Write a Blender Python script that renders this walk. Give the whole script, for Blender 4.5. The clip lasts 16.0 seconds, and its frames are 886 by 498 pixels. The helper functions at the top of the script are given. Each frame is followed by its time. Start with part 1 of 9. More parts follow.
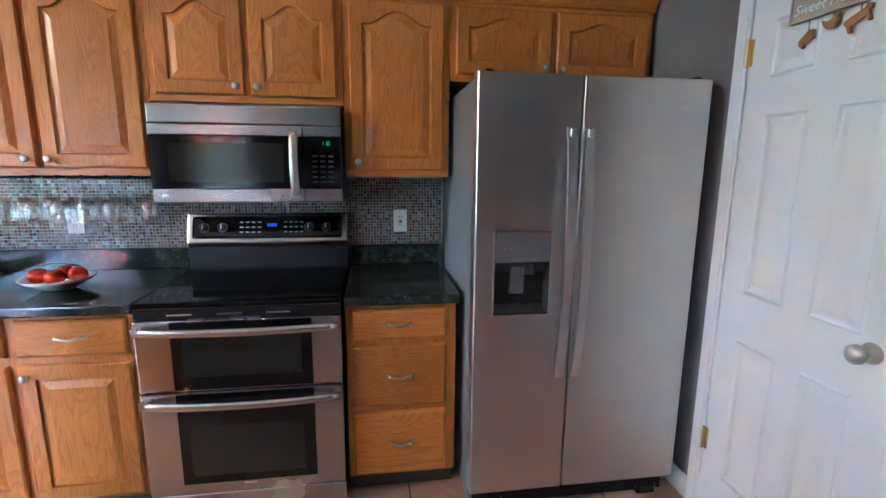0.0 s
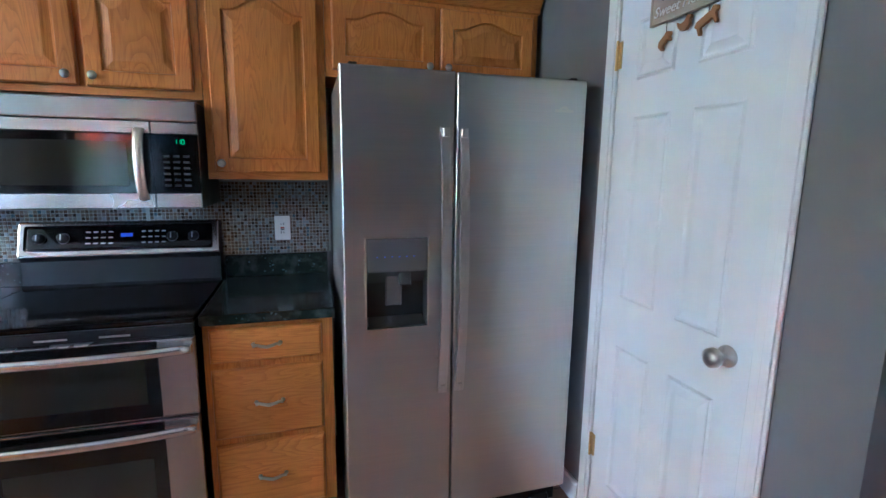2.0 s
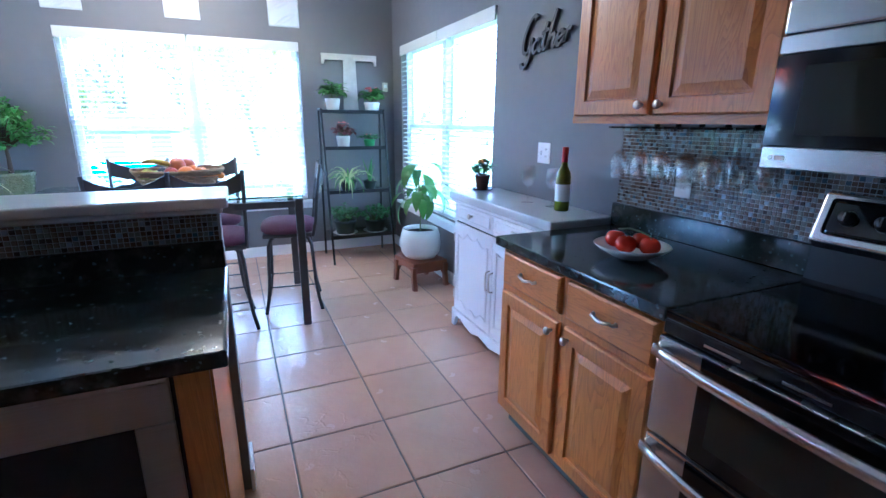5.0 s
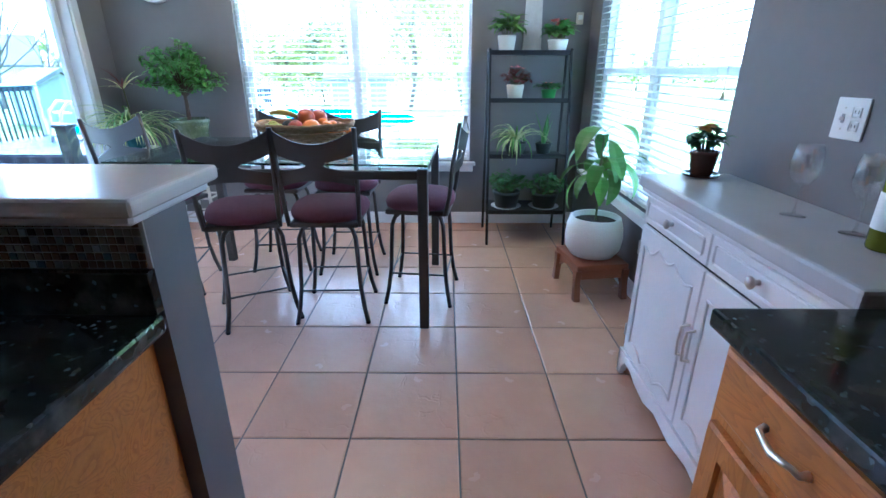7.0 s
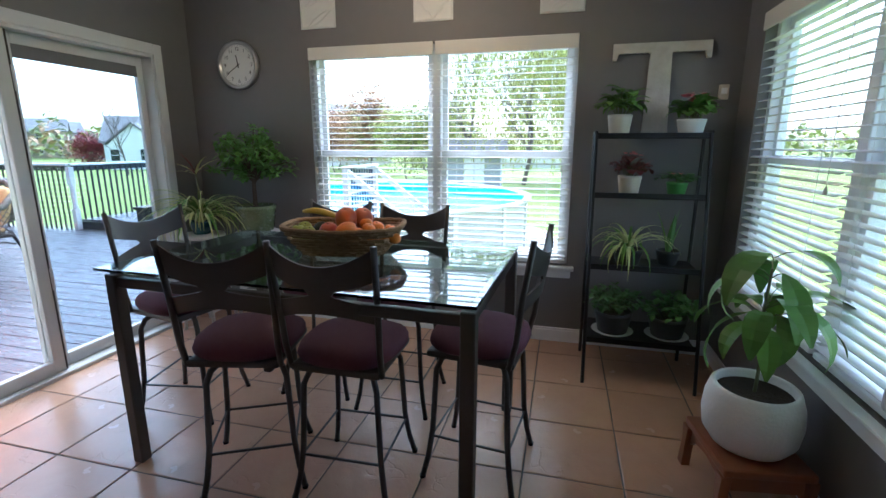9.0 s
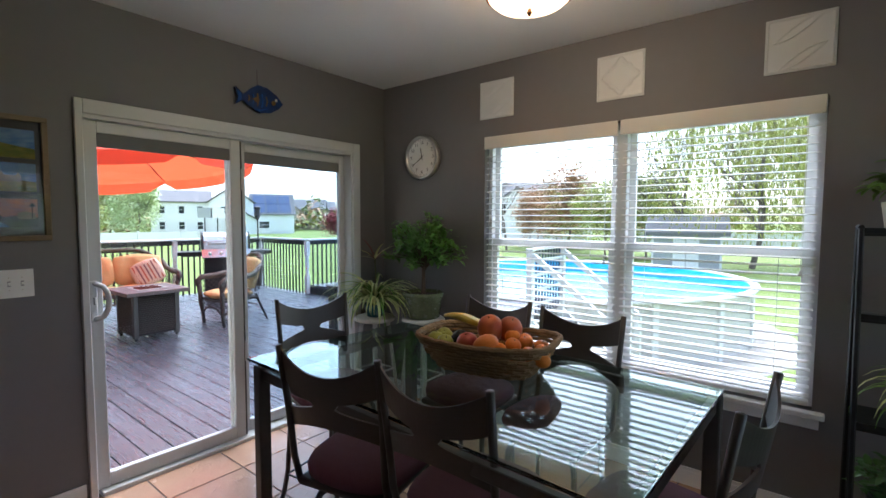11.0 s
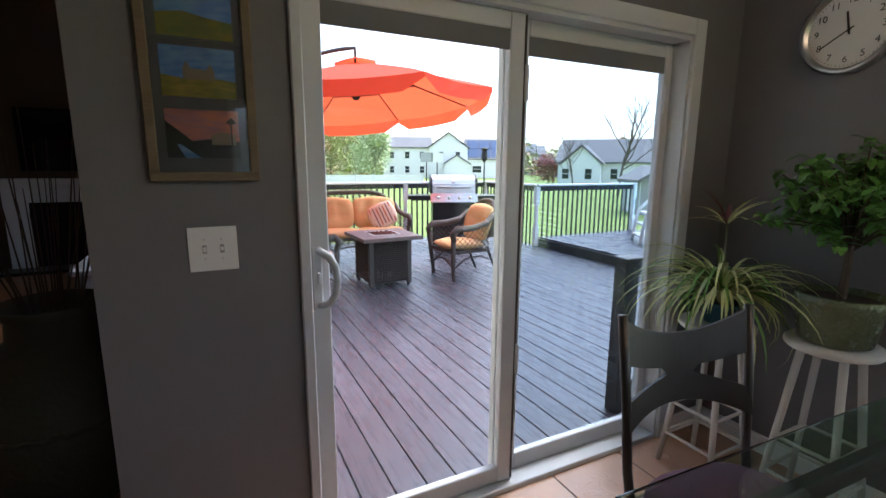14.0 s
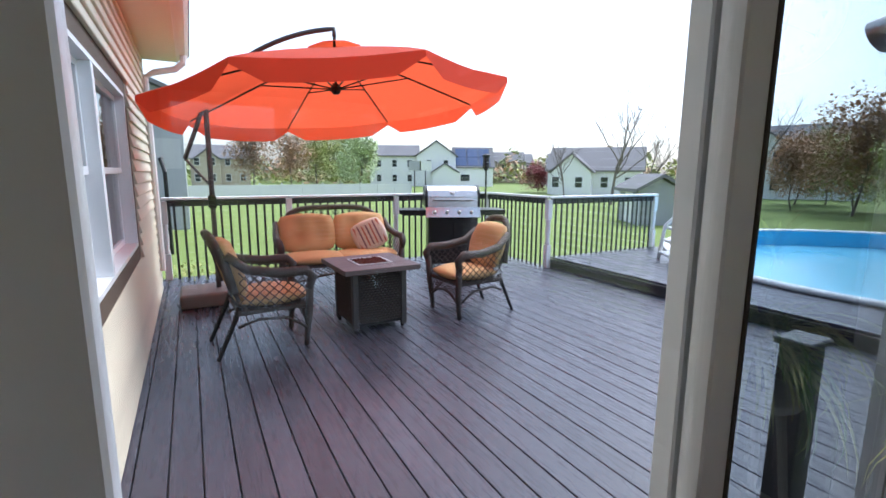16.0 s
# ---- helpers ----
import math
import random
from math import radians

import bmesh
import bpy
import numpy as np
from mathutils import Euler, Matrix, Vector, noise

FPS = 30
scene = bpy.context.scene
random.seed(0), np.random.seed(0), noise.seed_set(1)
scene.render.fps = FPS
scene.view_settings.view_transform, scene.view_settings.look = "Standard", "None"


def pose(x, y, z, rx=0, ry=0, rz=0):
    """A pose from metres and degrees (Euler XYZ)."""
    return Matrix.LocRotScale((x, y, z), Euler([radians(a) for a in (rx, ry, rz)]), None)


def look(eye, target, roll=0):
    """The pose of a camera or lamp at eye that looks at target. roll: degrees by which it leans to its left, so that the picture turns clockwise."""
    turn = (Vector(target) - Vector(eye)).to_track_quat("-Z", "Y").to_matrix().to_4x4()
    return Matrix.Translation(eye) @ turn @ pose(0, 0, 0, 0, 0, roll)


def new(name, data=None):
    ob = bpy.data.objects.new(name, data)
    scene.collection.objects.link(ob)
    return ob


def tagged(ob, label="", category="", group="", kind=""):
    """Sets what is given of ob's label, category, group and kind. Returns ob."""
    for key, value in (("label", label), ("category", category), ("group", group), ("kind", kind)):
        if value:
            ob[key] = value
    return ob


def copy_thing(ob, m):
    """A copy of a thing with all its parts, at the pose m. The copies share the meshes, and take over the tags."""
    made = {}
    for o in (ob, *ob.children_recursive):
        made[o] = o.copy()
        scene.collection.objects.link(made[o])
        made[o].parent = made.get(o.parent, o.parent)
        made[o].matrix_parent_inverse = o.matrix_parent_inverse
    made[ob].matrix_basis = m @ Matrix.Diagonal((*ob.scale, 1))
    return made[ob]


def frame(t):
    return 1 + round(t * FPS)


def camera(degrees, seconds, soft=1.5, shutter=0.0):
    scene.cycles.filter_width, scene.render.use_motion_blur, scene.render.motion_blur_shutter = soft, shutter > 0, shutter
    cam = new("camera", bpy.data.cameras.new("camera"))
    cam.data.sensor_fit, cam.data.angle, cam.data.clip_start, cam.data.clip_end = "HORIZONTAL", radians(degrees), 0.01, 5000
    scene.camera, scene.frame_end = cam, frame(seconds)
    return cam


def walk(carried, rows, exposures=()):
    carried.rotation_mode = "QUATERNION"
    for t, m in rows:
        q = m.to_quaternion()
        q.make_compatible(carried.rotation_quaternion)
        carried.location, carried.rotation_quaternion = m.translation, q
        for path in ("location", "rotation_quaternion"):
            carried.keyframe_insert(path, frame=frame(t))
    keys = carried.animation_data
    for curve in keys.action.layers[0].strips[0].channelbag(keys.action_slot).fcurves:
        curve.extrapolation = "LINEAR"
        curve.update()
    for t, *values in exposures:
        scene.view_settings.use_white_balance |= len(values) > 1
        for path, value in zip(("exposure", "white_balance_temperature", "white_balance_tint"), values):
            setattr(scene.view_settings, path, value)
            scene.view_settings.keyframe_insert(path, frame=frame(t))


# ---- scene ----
cam = camera(87.2, 16.0)
SKY, SUN, LAMP = 0.15, 1.0, 4.0
PATH = [
    (0, (0.337, 0.297, 1.438), (0.625, 2.245, 1.084), 0.5),
    (0.5, (0.384, 0.296, 1.437), (0.804, 2.22, 1.088), 0.7),
    (1, (0.435, 0.304, 1.43), (0.988, 2.196, 1.091), 0.8),
    (1.5, (0.514, 0.326, 1.42), (1.158, 2.192, 1.094), 0.9),
    (2, (0.591, 0.38, 1.428), (1.145, 2.273, 1.099), 0.7),
    (2.5, (0.601, 0.416, 1.43), (0.543, 2.387, 1.092), 0.6),
    (3, (0.552, 0.488, 1.413), (-0.086, 2.346, 1.039), 0.4),
    (3.5, (0.483, 0.627, 1.423), (-0.6, 2.265, 1.039), 0.3),
    (4, (0.406, 0.785, 1.415), (-1.051, 2.101, 1.034), 0.2),
    (4.5, (0.374, 0.982, 1.408), (-1.302, 1.988, 0.986), 0.2),
    (5, (0.23, 1.12, 1.386), (-1.533, 1.904, 0.86), 0.4),
    (5.2, (0.14, 1.184, 1.382), (-1.647, 1.88, 0.816), 0.3),
    (7.3, (-0.801, 1.659, 1.341), (-2.664, 1.54, 0.624), -0.2),
    (7.5, (-0.904, 1.7, 1.339), (-2.761, 1.512, 0.622), -0.4),
    (8, (-1.133, 1.782, 1.358), (-2.983, 1.471, 0.663), -0.2),
    (8.5, (-1.338, 1.777, 1.378), (-3.22, 1.393, 0.82), 0.1),
    (8.7, (-1.416, 1.758, 1.396), (-3.309, 1.348, 0.895), 0.2),
    (10.8, (-1.927, 1.807, 1.52), (-3.55, 0.646, 1.396), 0.1),
    (11, (-1.955, 1.781, 1.524), (-3.519, 0.54, 1.399), 0.2),
    (11.5, (-2.02, 1.639, 1.515), (-3.425, 0.222, 1.382), 0.2),
    (12, (-2.078, 1.448, 1.507), (-3.34, -0.092, 1.319), 0.3),
    (12.5, (-2.156, 1.274, 1.481), (-3.242, -0.382, 1.202), 0.1),
    (13, (-2.305, 1.047, 1.482), (-3.236, -0.693, 1.154), 0.1),
    (13.5, (-2.372, 0.74, 1.473), (-3.256, -1.019, 1.12), 0.4),
    (14, (-2.415, 0.351, 1.47), (-3.301, -1.406, 1.11), 0.4),
    (14.5, (-2.566, -0.03, 1.46), (-3.457, -1.785, 1.103), 0.1),
    (15, (-2.666, -0.345, 1.458), (-3.57, -2.094, 1.11), 0.1),
    (15.5, (-2.715, -0.661, 1.469), (-3.647, -2.398, 1.127), -0.4),
    (16, (-2.844, -0.859, 1.479), (-3.78, -2.596, 1.154), 0.3),
]
EXPOSURES = [(0, 5.68, 4690, 9), (1, 5.7, 4440, 7), (2.5, 5.75, 4240, 2.5), (3.5, 5.65, 4050, 5), (4.0, 5.35, 4000, 8), (5, 4.6, 3950, 9), (7.5, 3.95, 4500, 6), (8, 3.55, 4800, 8),
             (8.5, 3.0, 5000, 7), (11, 2.3, 5550, 10), (12.5, 2.05, 5700, 11), (14, 2.2, 5700, 11), (14.5, 2.22, 5700, 11), (15, 1.9, 5700, 11), (16, 1.45, 5650, 12)]
walk(cam, [(t, look(eye, target, roll)) for t, eye, target, roll in PATH], EXPOSURES)


# ---- light and sky ----
scene.cycles.diffuse_bounces, scene.cycles.max_bounces, scene.cycles.transparent_max_bounces = 8, 16, 32
world = bpy.data.worlds.new("overcast_sky")
scene.world = world
world.use_nodes = True
wn, wl = world.node_tree.nodes, world.node_tree.links
sky = wn.new("ShaderNodeTexSky")
sky.sky_type, sky.sun_disc = "NISHITA", False
sky.sun_elevation, sky.sun_rotation = radians(58), radians(253)
sky.air_density, sky.dust_density = 1.0, 3.0
pale = wn.new("ShaderNodeHueSaturation")
pale.inputs["Saturation"].default_value = 0.6
wl.new(sky.outputs[0], pale.inputs["Color"])
wl.new(pale.outputs[0], wn["Background"].inputs[0])
wn["Background"].inputs[1].default_value = SKY

sun_data = bpy.data.lights.new("sun", "SUN")
sun_data.energy, sun_data.angle, sun_data.color = SUN, radians(40), (1.0, 0.97, 0.92)
sun = new("sun", sun_data)
sun.matrix_world = look((-24, -7, 40), (0, 0, 0))


# ---- materials ----
MATS = {}


def mat(name, color, rough=0.5, metal=0.0, scale=8.0, var=0.12, bump=0.0, bump_scale=None, spec=0.5, stretch=(1, 1, 1), tone=None, per=0.0, coat=0.0):
    """A procedural surface: two scales of noise in colour and roughness, fine relief, and a shift from piece to piece."""
    if name in MATS:
        return MATS[name]
    m = bpy.data.materials.new(name)
    m.use_nodes = True
    n, l = m.node_tree.nodes, m.node_tree.links
    b = n["Principled BSDF"]
    co = n.new("ShaderNodeTexCoord")
    mp = n.new("ShaderNodeMapping")
    mp.inputs["Scale"].default_value = stretch
    l.new(co.outputs["Object"], mp.inputs[0])
    a = n.new("ShaderNodeTexNoise")
    a.inputs["Scale"].default_value, a.inputs["Detail"].default_value = scale, 6
    c = n.new("ShaderNodeTexNoise")
    c.inputs["Scale"].default_value, c.inputs["Detail"].default_value = scale * 0.13, 3
    l.new(mp.outputs[0], a.inputs["Vector"])
    l.new(mp.outputs[0], c.inputs["Vector"])
    mix = n.new("ShaderNodeMix")
    mix.data_type = "RGBA"
    tone = tone or tuple(v * 0.72 for v in color)
    mix.inputs[6].default_value, mix.inputs[7].default_value = (*color, 1), (*tone, 1)
    add = n.new("ShaderNodeMath")
    add.operation = "MULTIPLY_ADD"
    l.new(a.outputs[0], add.inputs[0])
    add.inputs[1].default_value = var * 3
    off = n.new("ShaderNodeMath")
    off.operation = "MULTIPLY_ADD"
    l.new(c.outputs[0], off.inputs[0])
    off.inputs[1].default_value, off.inputs[2].default_value = var * 3, -var * 3 + var
    l.new(off.outputs[0], add.inputs[2])
    add.use_clamp = True
    l.new(add.outputs[0], mix.inputs[0])
    out = mix.outputs[2]
    if per:
        oi = n.new("ShaderNodeObjectInfo")
        hs = n.new("ShaderNodeHueSaturation")
        mr = n.new("ShaderNodeMapRange")
        mr.inputs[3].default_value, mr.inputs[4].default_value = 1 - per, 1 + per
        l.new(oi.outputs["Random"], mr.inputs[0])
        l.new(mr.outputs[0], hs.inputs["Value"])
        l.new(out, hs.inputs["Color"])
        out = hs.outputs[0]
    l.new(out, b.inputs["Base Color"])
    rr = n.new("ShaderNodeMapRange")
    rr.inputs[3].default_value, rr.inputs[4].default_value = max(0.02, rough - 0.06), min(1, rough + 0.08)
    l.new(a.outputs[0], rr.inputs[0])
    l.new(rr.outputs[0], b.inputs["Roughness"])
    b.inputs["Metallic"].default_value = metal
    b.inputs["Specular IOR Level"].default_value = spec
    b.inputs["Coat Weight"].default_value = coat
    b.inputs["Coat Roughness"].default_value = 0.15
    if bump:
        t = n.new("ShaderNodeTexNoise")
        t.inputs["Scale"].default_value, t.inputs["Detail"].default_value = bump_scale or scale * 4, 4
        l.new(mp.outputs[0], t.inputs["Vector"])
        bp = n.new("ShaderNodeBump")
        bp.inputs["Strength"].default_value, bp.inputs["Distance"].default_value = bump, 0.01
        l.new(t.outputs[0], bp.inputs["Height"])
        l.new(bp.outputs[0], b.inputs["Normal"])
    MATS[name] = m
    return m


def oak(name, axis, color=(0.60, 0.226, 0.037), tone=(0.325, 0.09, 0.013)):
    """Varnished oak: long grain with cathedral figure along one axis."""
    if name in MATS:
        return MATS[name]
    m = bpy.data.materials.new(name)
    m.use_nodes = True
    n, l = m.node_tree.nodes, m.node_tree.links
    b = n["Principled BSDF"]
    co, oi = n.new("ShaderNodeTexCoord"), n.new("ShaderNodeObjectInfo")
    shift = n.new("ShaderNodeVectorMath")
    shift.operation = "MULTIPLY_ADD"
    l.new(oi.outputs["Random"], shift.inputs[0])
    shift.inputs[1].default_value = (9, 7, 5)
    l.new(co.outputs["Object"], shift.inputs[2])
    mp = n.new("ShaderNodeMapping")
    st = [9.0, 9.0, 9.0]
    st[axis] = 1.1
    mp.inputs["Scale"].default_value = st
    l.new(shift.outputs[0], mp.inputs[0])
    big = n.new("ShaderNodeTexNoise")
    big.inputs["Scale"].default_value, big.inputs["Detail"].default_value, big.inputs["Distortion"].default_value = 0.9, 2, 0.6
    l.new(mp.outputs[0], big.inputs["Vector"])
    ring = n.new("ShaderNodeMath")
    ring.operation = "MULTIPLY"
    ring.inputs[1].default_value = 26.0
    l.new(big.outputs[0], ring.inputs[0])
    saw = n.new("ShaderNodeMath")
    saw.operation = "FRACT"
    l.new(ring.outputs[0], saw.inputs[0])
    fine = n.new("ShaderNodeTexNoise")
    fine.inputs["Scale"].default_value, fine.inputs["Detail"].default_value = 14.0, 5
    l.new(mp.outputs[0], fine.inputs["Vector"])
    ramp = n.new("ShaderNodeMapRange")
    ramp.inputs[1].default_value, ramp.inputs[2].default_value = 0.45, 1.0
    ramp.inputs[3].default_value, ramp.inputs[4].default_value = 0.0, 0.42
    l.new(saw.outputs[0], ramp.inputs[0])
    pores = n.new("ShaderNodeMapRange")
    pores.inputs[1].default_value, pores.inputs[2].default_value = 0.42, 0.72
    l.new(fine.outputs[0], pores.inputs[0])
    mul = n.new("ShaderNodeMath")
    mul.operation = "MULTIPLY_ADD"
    mul.inputs[1].default_value = 0.28
    l.new(pores.outputs[0], mul.inputs[0])
    l.new(ramp.outputs[0], mul.inputs[2])
    mul.use_clamp = True
    mix = n.new("ShaderNodeMix")
    mix.data_type = "RGBA"
    mix.inputs[6].default_value, mix.inputs[7].default_value = (*color, 1), (*tone, 1)
    l.new(mul.outputs[0], mix.inputs[0])
    hs = n.new("ShaderNodeHueSaturation")
    mr = n.new("ShaderNodeMapRange")
    mr.inputs[3].default_value, mr.inputs[4].default_value = 0.88, 1.12
    l.new(oi.outputs["Random"], mr.inputs[0])
    l.new(mr.outputs[0], hs.inputs["Value"])
    l.new(mix.outputs[2], hs.inputs["Color"])
    l.new(hs.outputs[0], b.inputs["Base Color"])
    b.inputs["Roughness"].default_value = 0.33
    bp = n.new("ShaderNodeBump")
    bp.inputs["Strength"].default_value, bp.inputs["Distance"].default_value = 0.12, 0.004
    l.new(mul.outputs[0], bp.inputs["Height"])
    l.new(bp.outputs[0], b.inputs["Normal"])
    MATS[name] = m
    return m


def steel(name, axis, color=(0.55, 0.54, 0.53), rough=0.24):
    """Brushed stainless steel, brushed along one axis."""
    if name in MATS:
        return MATS[name]
    m = bpy.data.materials.new(name)
    m.use_nodes = True
    n, l = m.node_tree.nodes, m.node_tree.links
    b = n["Principled BSDF"]
    co, mp = n.new("ShaderNodeTexCoord"), n.new("ShaderNodeMapping")
    st = [420.0, 420.0, 420.0]
    st[axis] = 2.5
    mp.inputs["Scale"].default_value = st
    l.new(co.outputs["Object"], mp.inputs[0])
    t = n.new("ShaderNodeTexNoise")
    t.inputs["Scale"].default_value, t.inputs["Detail"].default_value = 1.0, 3
    l.new(mp.outputs[0], t.inputs["Vector"])
    s = n.new("ShaderNodeTexNoise")
    s.inputs["Scale"].default_value, s.inputs["Detail"].default_value = 3.0, 4
    l.new(co.outputs["Object"], s.inputs["Vector"])
    r = n.new("ShaderNodeMapRange")
    r.inputs[3].default_value, r.inputs[4].default_value = rough - 0.07, rough + 0.09
    l.new(s.outputs[0], r.inputs[0])
    l.new(r.outputs[0], b.inputs["Roughness"])
    mix = n.new("ShaderNodeMix")
    mix.data_type = "RGBA"
    mix.inputs[6].default_value = (*[v * 0.88 for v in color], 1)
    mix.inputs[7].default_value = (*[min(1, v * 1.1) for v in color], 1)
    l.new(t.outputs[0], mix.inputs[0])
    l.new(mix.outputs[2], b.inputs["Base Color"])
    b.inputs["Metallic"].default_value = 1.0
    bp = n.new("ShaderNodeBump")
    bp.inputs["Strength"].default_value, bp.inputs["Distance"].default_value = 0.05, 0.002
    l.new(t.outputs[0], bp.inputs["Height"])
    l.new(bp.outputs[0], b.inputs["Normal"])
    MATS[name] = m
    return m


def granite(name):
    """Polished black granite with blue-grey crystals."""
    m = bpy.data.materials.new(name)
    m.use_nodes = True
    n, l = m.node_tree.nodes, m.node_tree.links
    b = n["Principled BSDF"]
    co = n.new("ShaderNodeTexCoord")
    v = n.new("ShaderNodeTexVoronoi")
    v.inputs["Scale"].default_value = 150
    l.new(co.outputs["Object"], v.inputs["Vector"])
    g = n.new("ShaderNodeTexNoise")
    g.inputs["Scale"].default_value, g.inputs["Detail"].default_value = 22, 5
    l.new(co.outputs["Object"], g.inputs["Vector"])
    bw = n.new("ShaderNodeSeparateColor")
    l.new(v.outputs["Color"], bw.inputs[0])
    r1 = n.new("ShaderNodeMapRange")
    r1.inputs[1].default_value, r1.inputs[2].default_value = 0.975, 0.995
    l.new(bw.outputs[0], r1.inputs[0])
    r2 = n.new("ShaderNodeMapRange")
    r2.inputs[1].default_value, r2.inputs[2].default_value = 0.48, 0.75
    l.new(g.outputs[0], r2.inputs[0])
    m1 = n.new("ShaderNodeMix")
    m1.data_type = "RGBA"
    m1.inputs[6].default_value, m1.inputs[7].default_value = (0.016, 0.020, 0.018, 1), (0.062, 0.066, 0.054, 1)
    l.new(r2.outputs[0], m1.inputs[0])
    m2 = n.new("ShaderNodeMix")
    m2.data_type = "RGBA"
    m2.inputs[7].default_value = (0.10, 0.135, 0.14, 1)
    l.new(m1.outputs[2], m2.inputs[6])
    l.new(r1.outputs[0], m2.inputs[0])
    l.new(m2.outputs[2], b.inputs["Base Color"])
    b.inputs["Roughness"].default_value = 0.12
    MATS[name] = m
    return m


def glass(name, color=(1, 1, 1), rough=0.0, ior=1.45):
    m = bpy.data.materials.new(name)
    m.use_nodes = True
    b = m.node_tree.nodes["Principled BSDF"]
    b.inputs["Base Color"].default_value = (*color, 1)
    b.inputs["Transmission Weight"].default_value, b.inputs["Roughness"].default_value = 1.0, rough
    b.inputs["IOR"].default_value = ior
    MATS[name] = m
    return m


def pane_glass(name, clear=(0.96, 0.97, 0.965), mirror=0.035, power=5.0):
    """Thin clear window glass: mostly clear, with a mirror's share that grows at a slant."""
    m = bpy.data.materials.new(name)
    m.use_nodes = True
    n, l = m.node_tree.nodes, m.node_tree.links
    n.remove(n["Principled BSDF"])
    t, g, x = n.new("ShaderNodeBsdfTransparent"), n.new("ShaderNodeBsdfGlossy"), n.new("ShaderNodeMixShader")
    f, p, q = n.new("ShaderNodeLayerWeight"), n.new("ShaderNodeMath"), n.new("ShaderNodeMath")
    t.inputs[0].default_value = (*clear, 1)
    g.inputs["Roughness"].default_value = 0.01
    p.operation, p.inputs[1].default_value = "POWER", power
    f.inputs[0].default_value = 0.5
    l.new(f.outputs["Facing"], p.inputs[0])
    q.operation, q.inputs[1].default_value, q.inputs[2].default_value = "MULTIPLY_ADD", 0.9, mirror
    l.new(p.outputs[0], q.inputs[0])
    l.new(q.outputs[0], x.inputs[0])
    l.new(t.outputs[0], x.inputs[1])
    l.new(g.outputs[0], x.inputs[2])
    l.new(x.outputs[0], n["Material Output"].inputs[0])
    MATS[name] = m
    return m


def glow(name, color, strength):
    m = bpy.data.materials.new(name)
    m.use_nodes = True
    b = m.node_tree.nodes["Principled BSDF"]
    b.inputs["Base Color"].default_value = (*color, 1)
    b.inputs["Emission Color"].default_value, b.inputs["Emission Strength"].default_value = (*color, 1), strength
    MATS[name] = m
    return m


OAK_V, OAK_H = oak("oak_upright", 2), oak("oak_level", 0)
OAK_Y = oak("oak_along_y", 1)
STEEL_H, STEEL_V = steel("brushed_steel_level", 0), steel("brushed_steel_upright", 2)
GRANITE = granite("black_granite")
PANE = pane_glass("window_glass")
CLEAR = glass("clear_glass")
STEMWARE = pane_glass("thin_stemware", (0.985, 0.99, 0.99), 0.13)
WALL = mat("grey_wall_paint", (0.180, 0.172, 0.174), 0.62, scale=18, var=0.05, bump=0.06, bump_scale=220)
CEILING = mat("ceiling_paint", (0.78, 0.78, 0.77), 0.85, scale=30, var=0.03, bump=0.15, bump_scale=160)
TRIM = mat("white_gloss_paint", (0.78, 0.79, 0.80), 0.38, scale=14, var=0.03, bump=0.03, bump_scale=60)
DOORPAINT = mat("white_door_paint", (0.76, 0.78, 0.80), 0.45, scale=20, var=0.03, bump=0.08, bump_scale=90)
TILE = mat("terracotta_tile", (0.55, 0.345, 0.235), 0.24, scale=9, var=0.20, bump=0.16, bump_scale=22, tone=(0.44, 0.24, 0.16), per=0.08)


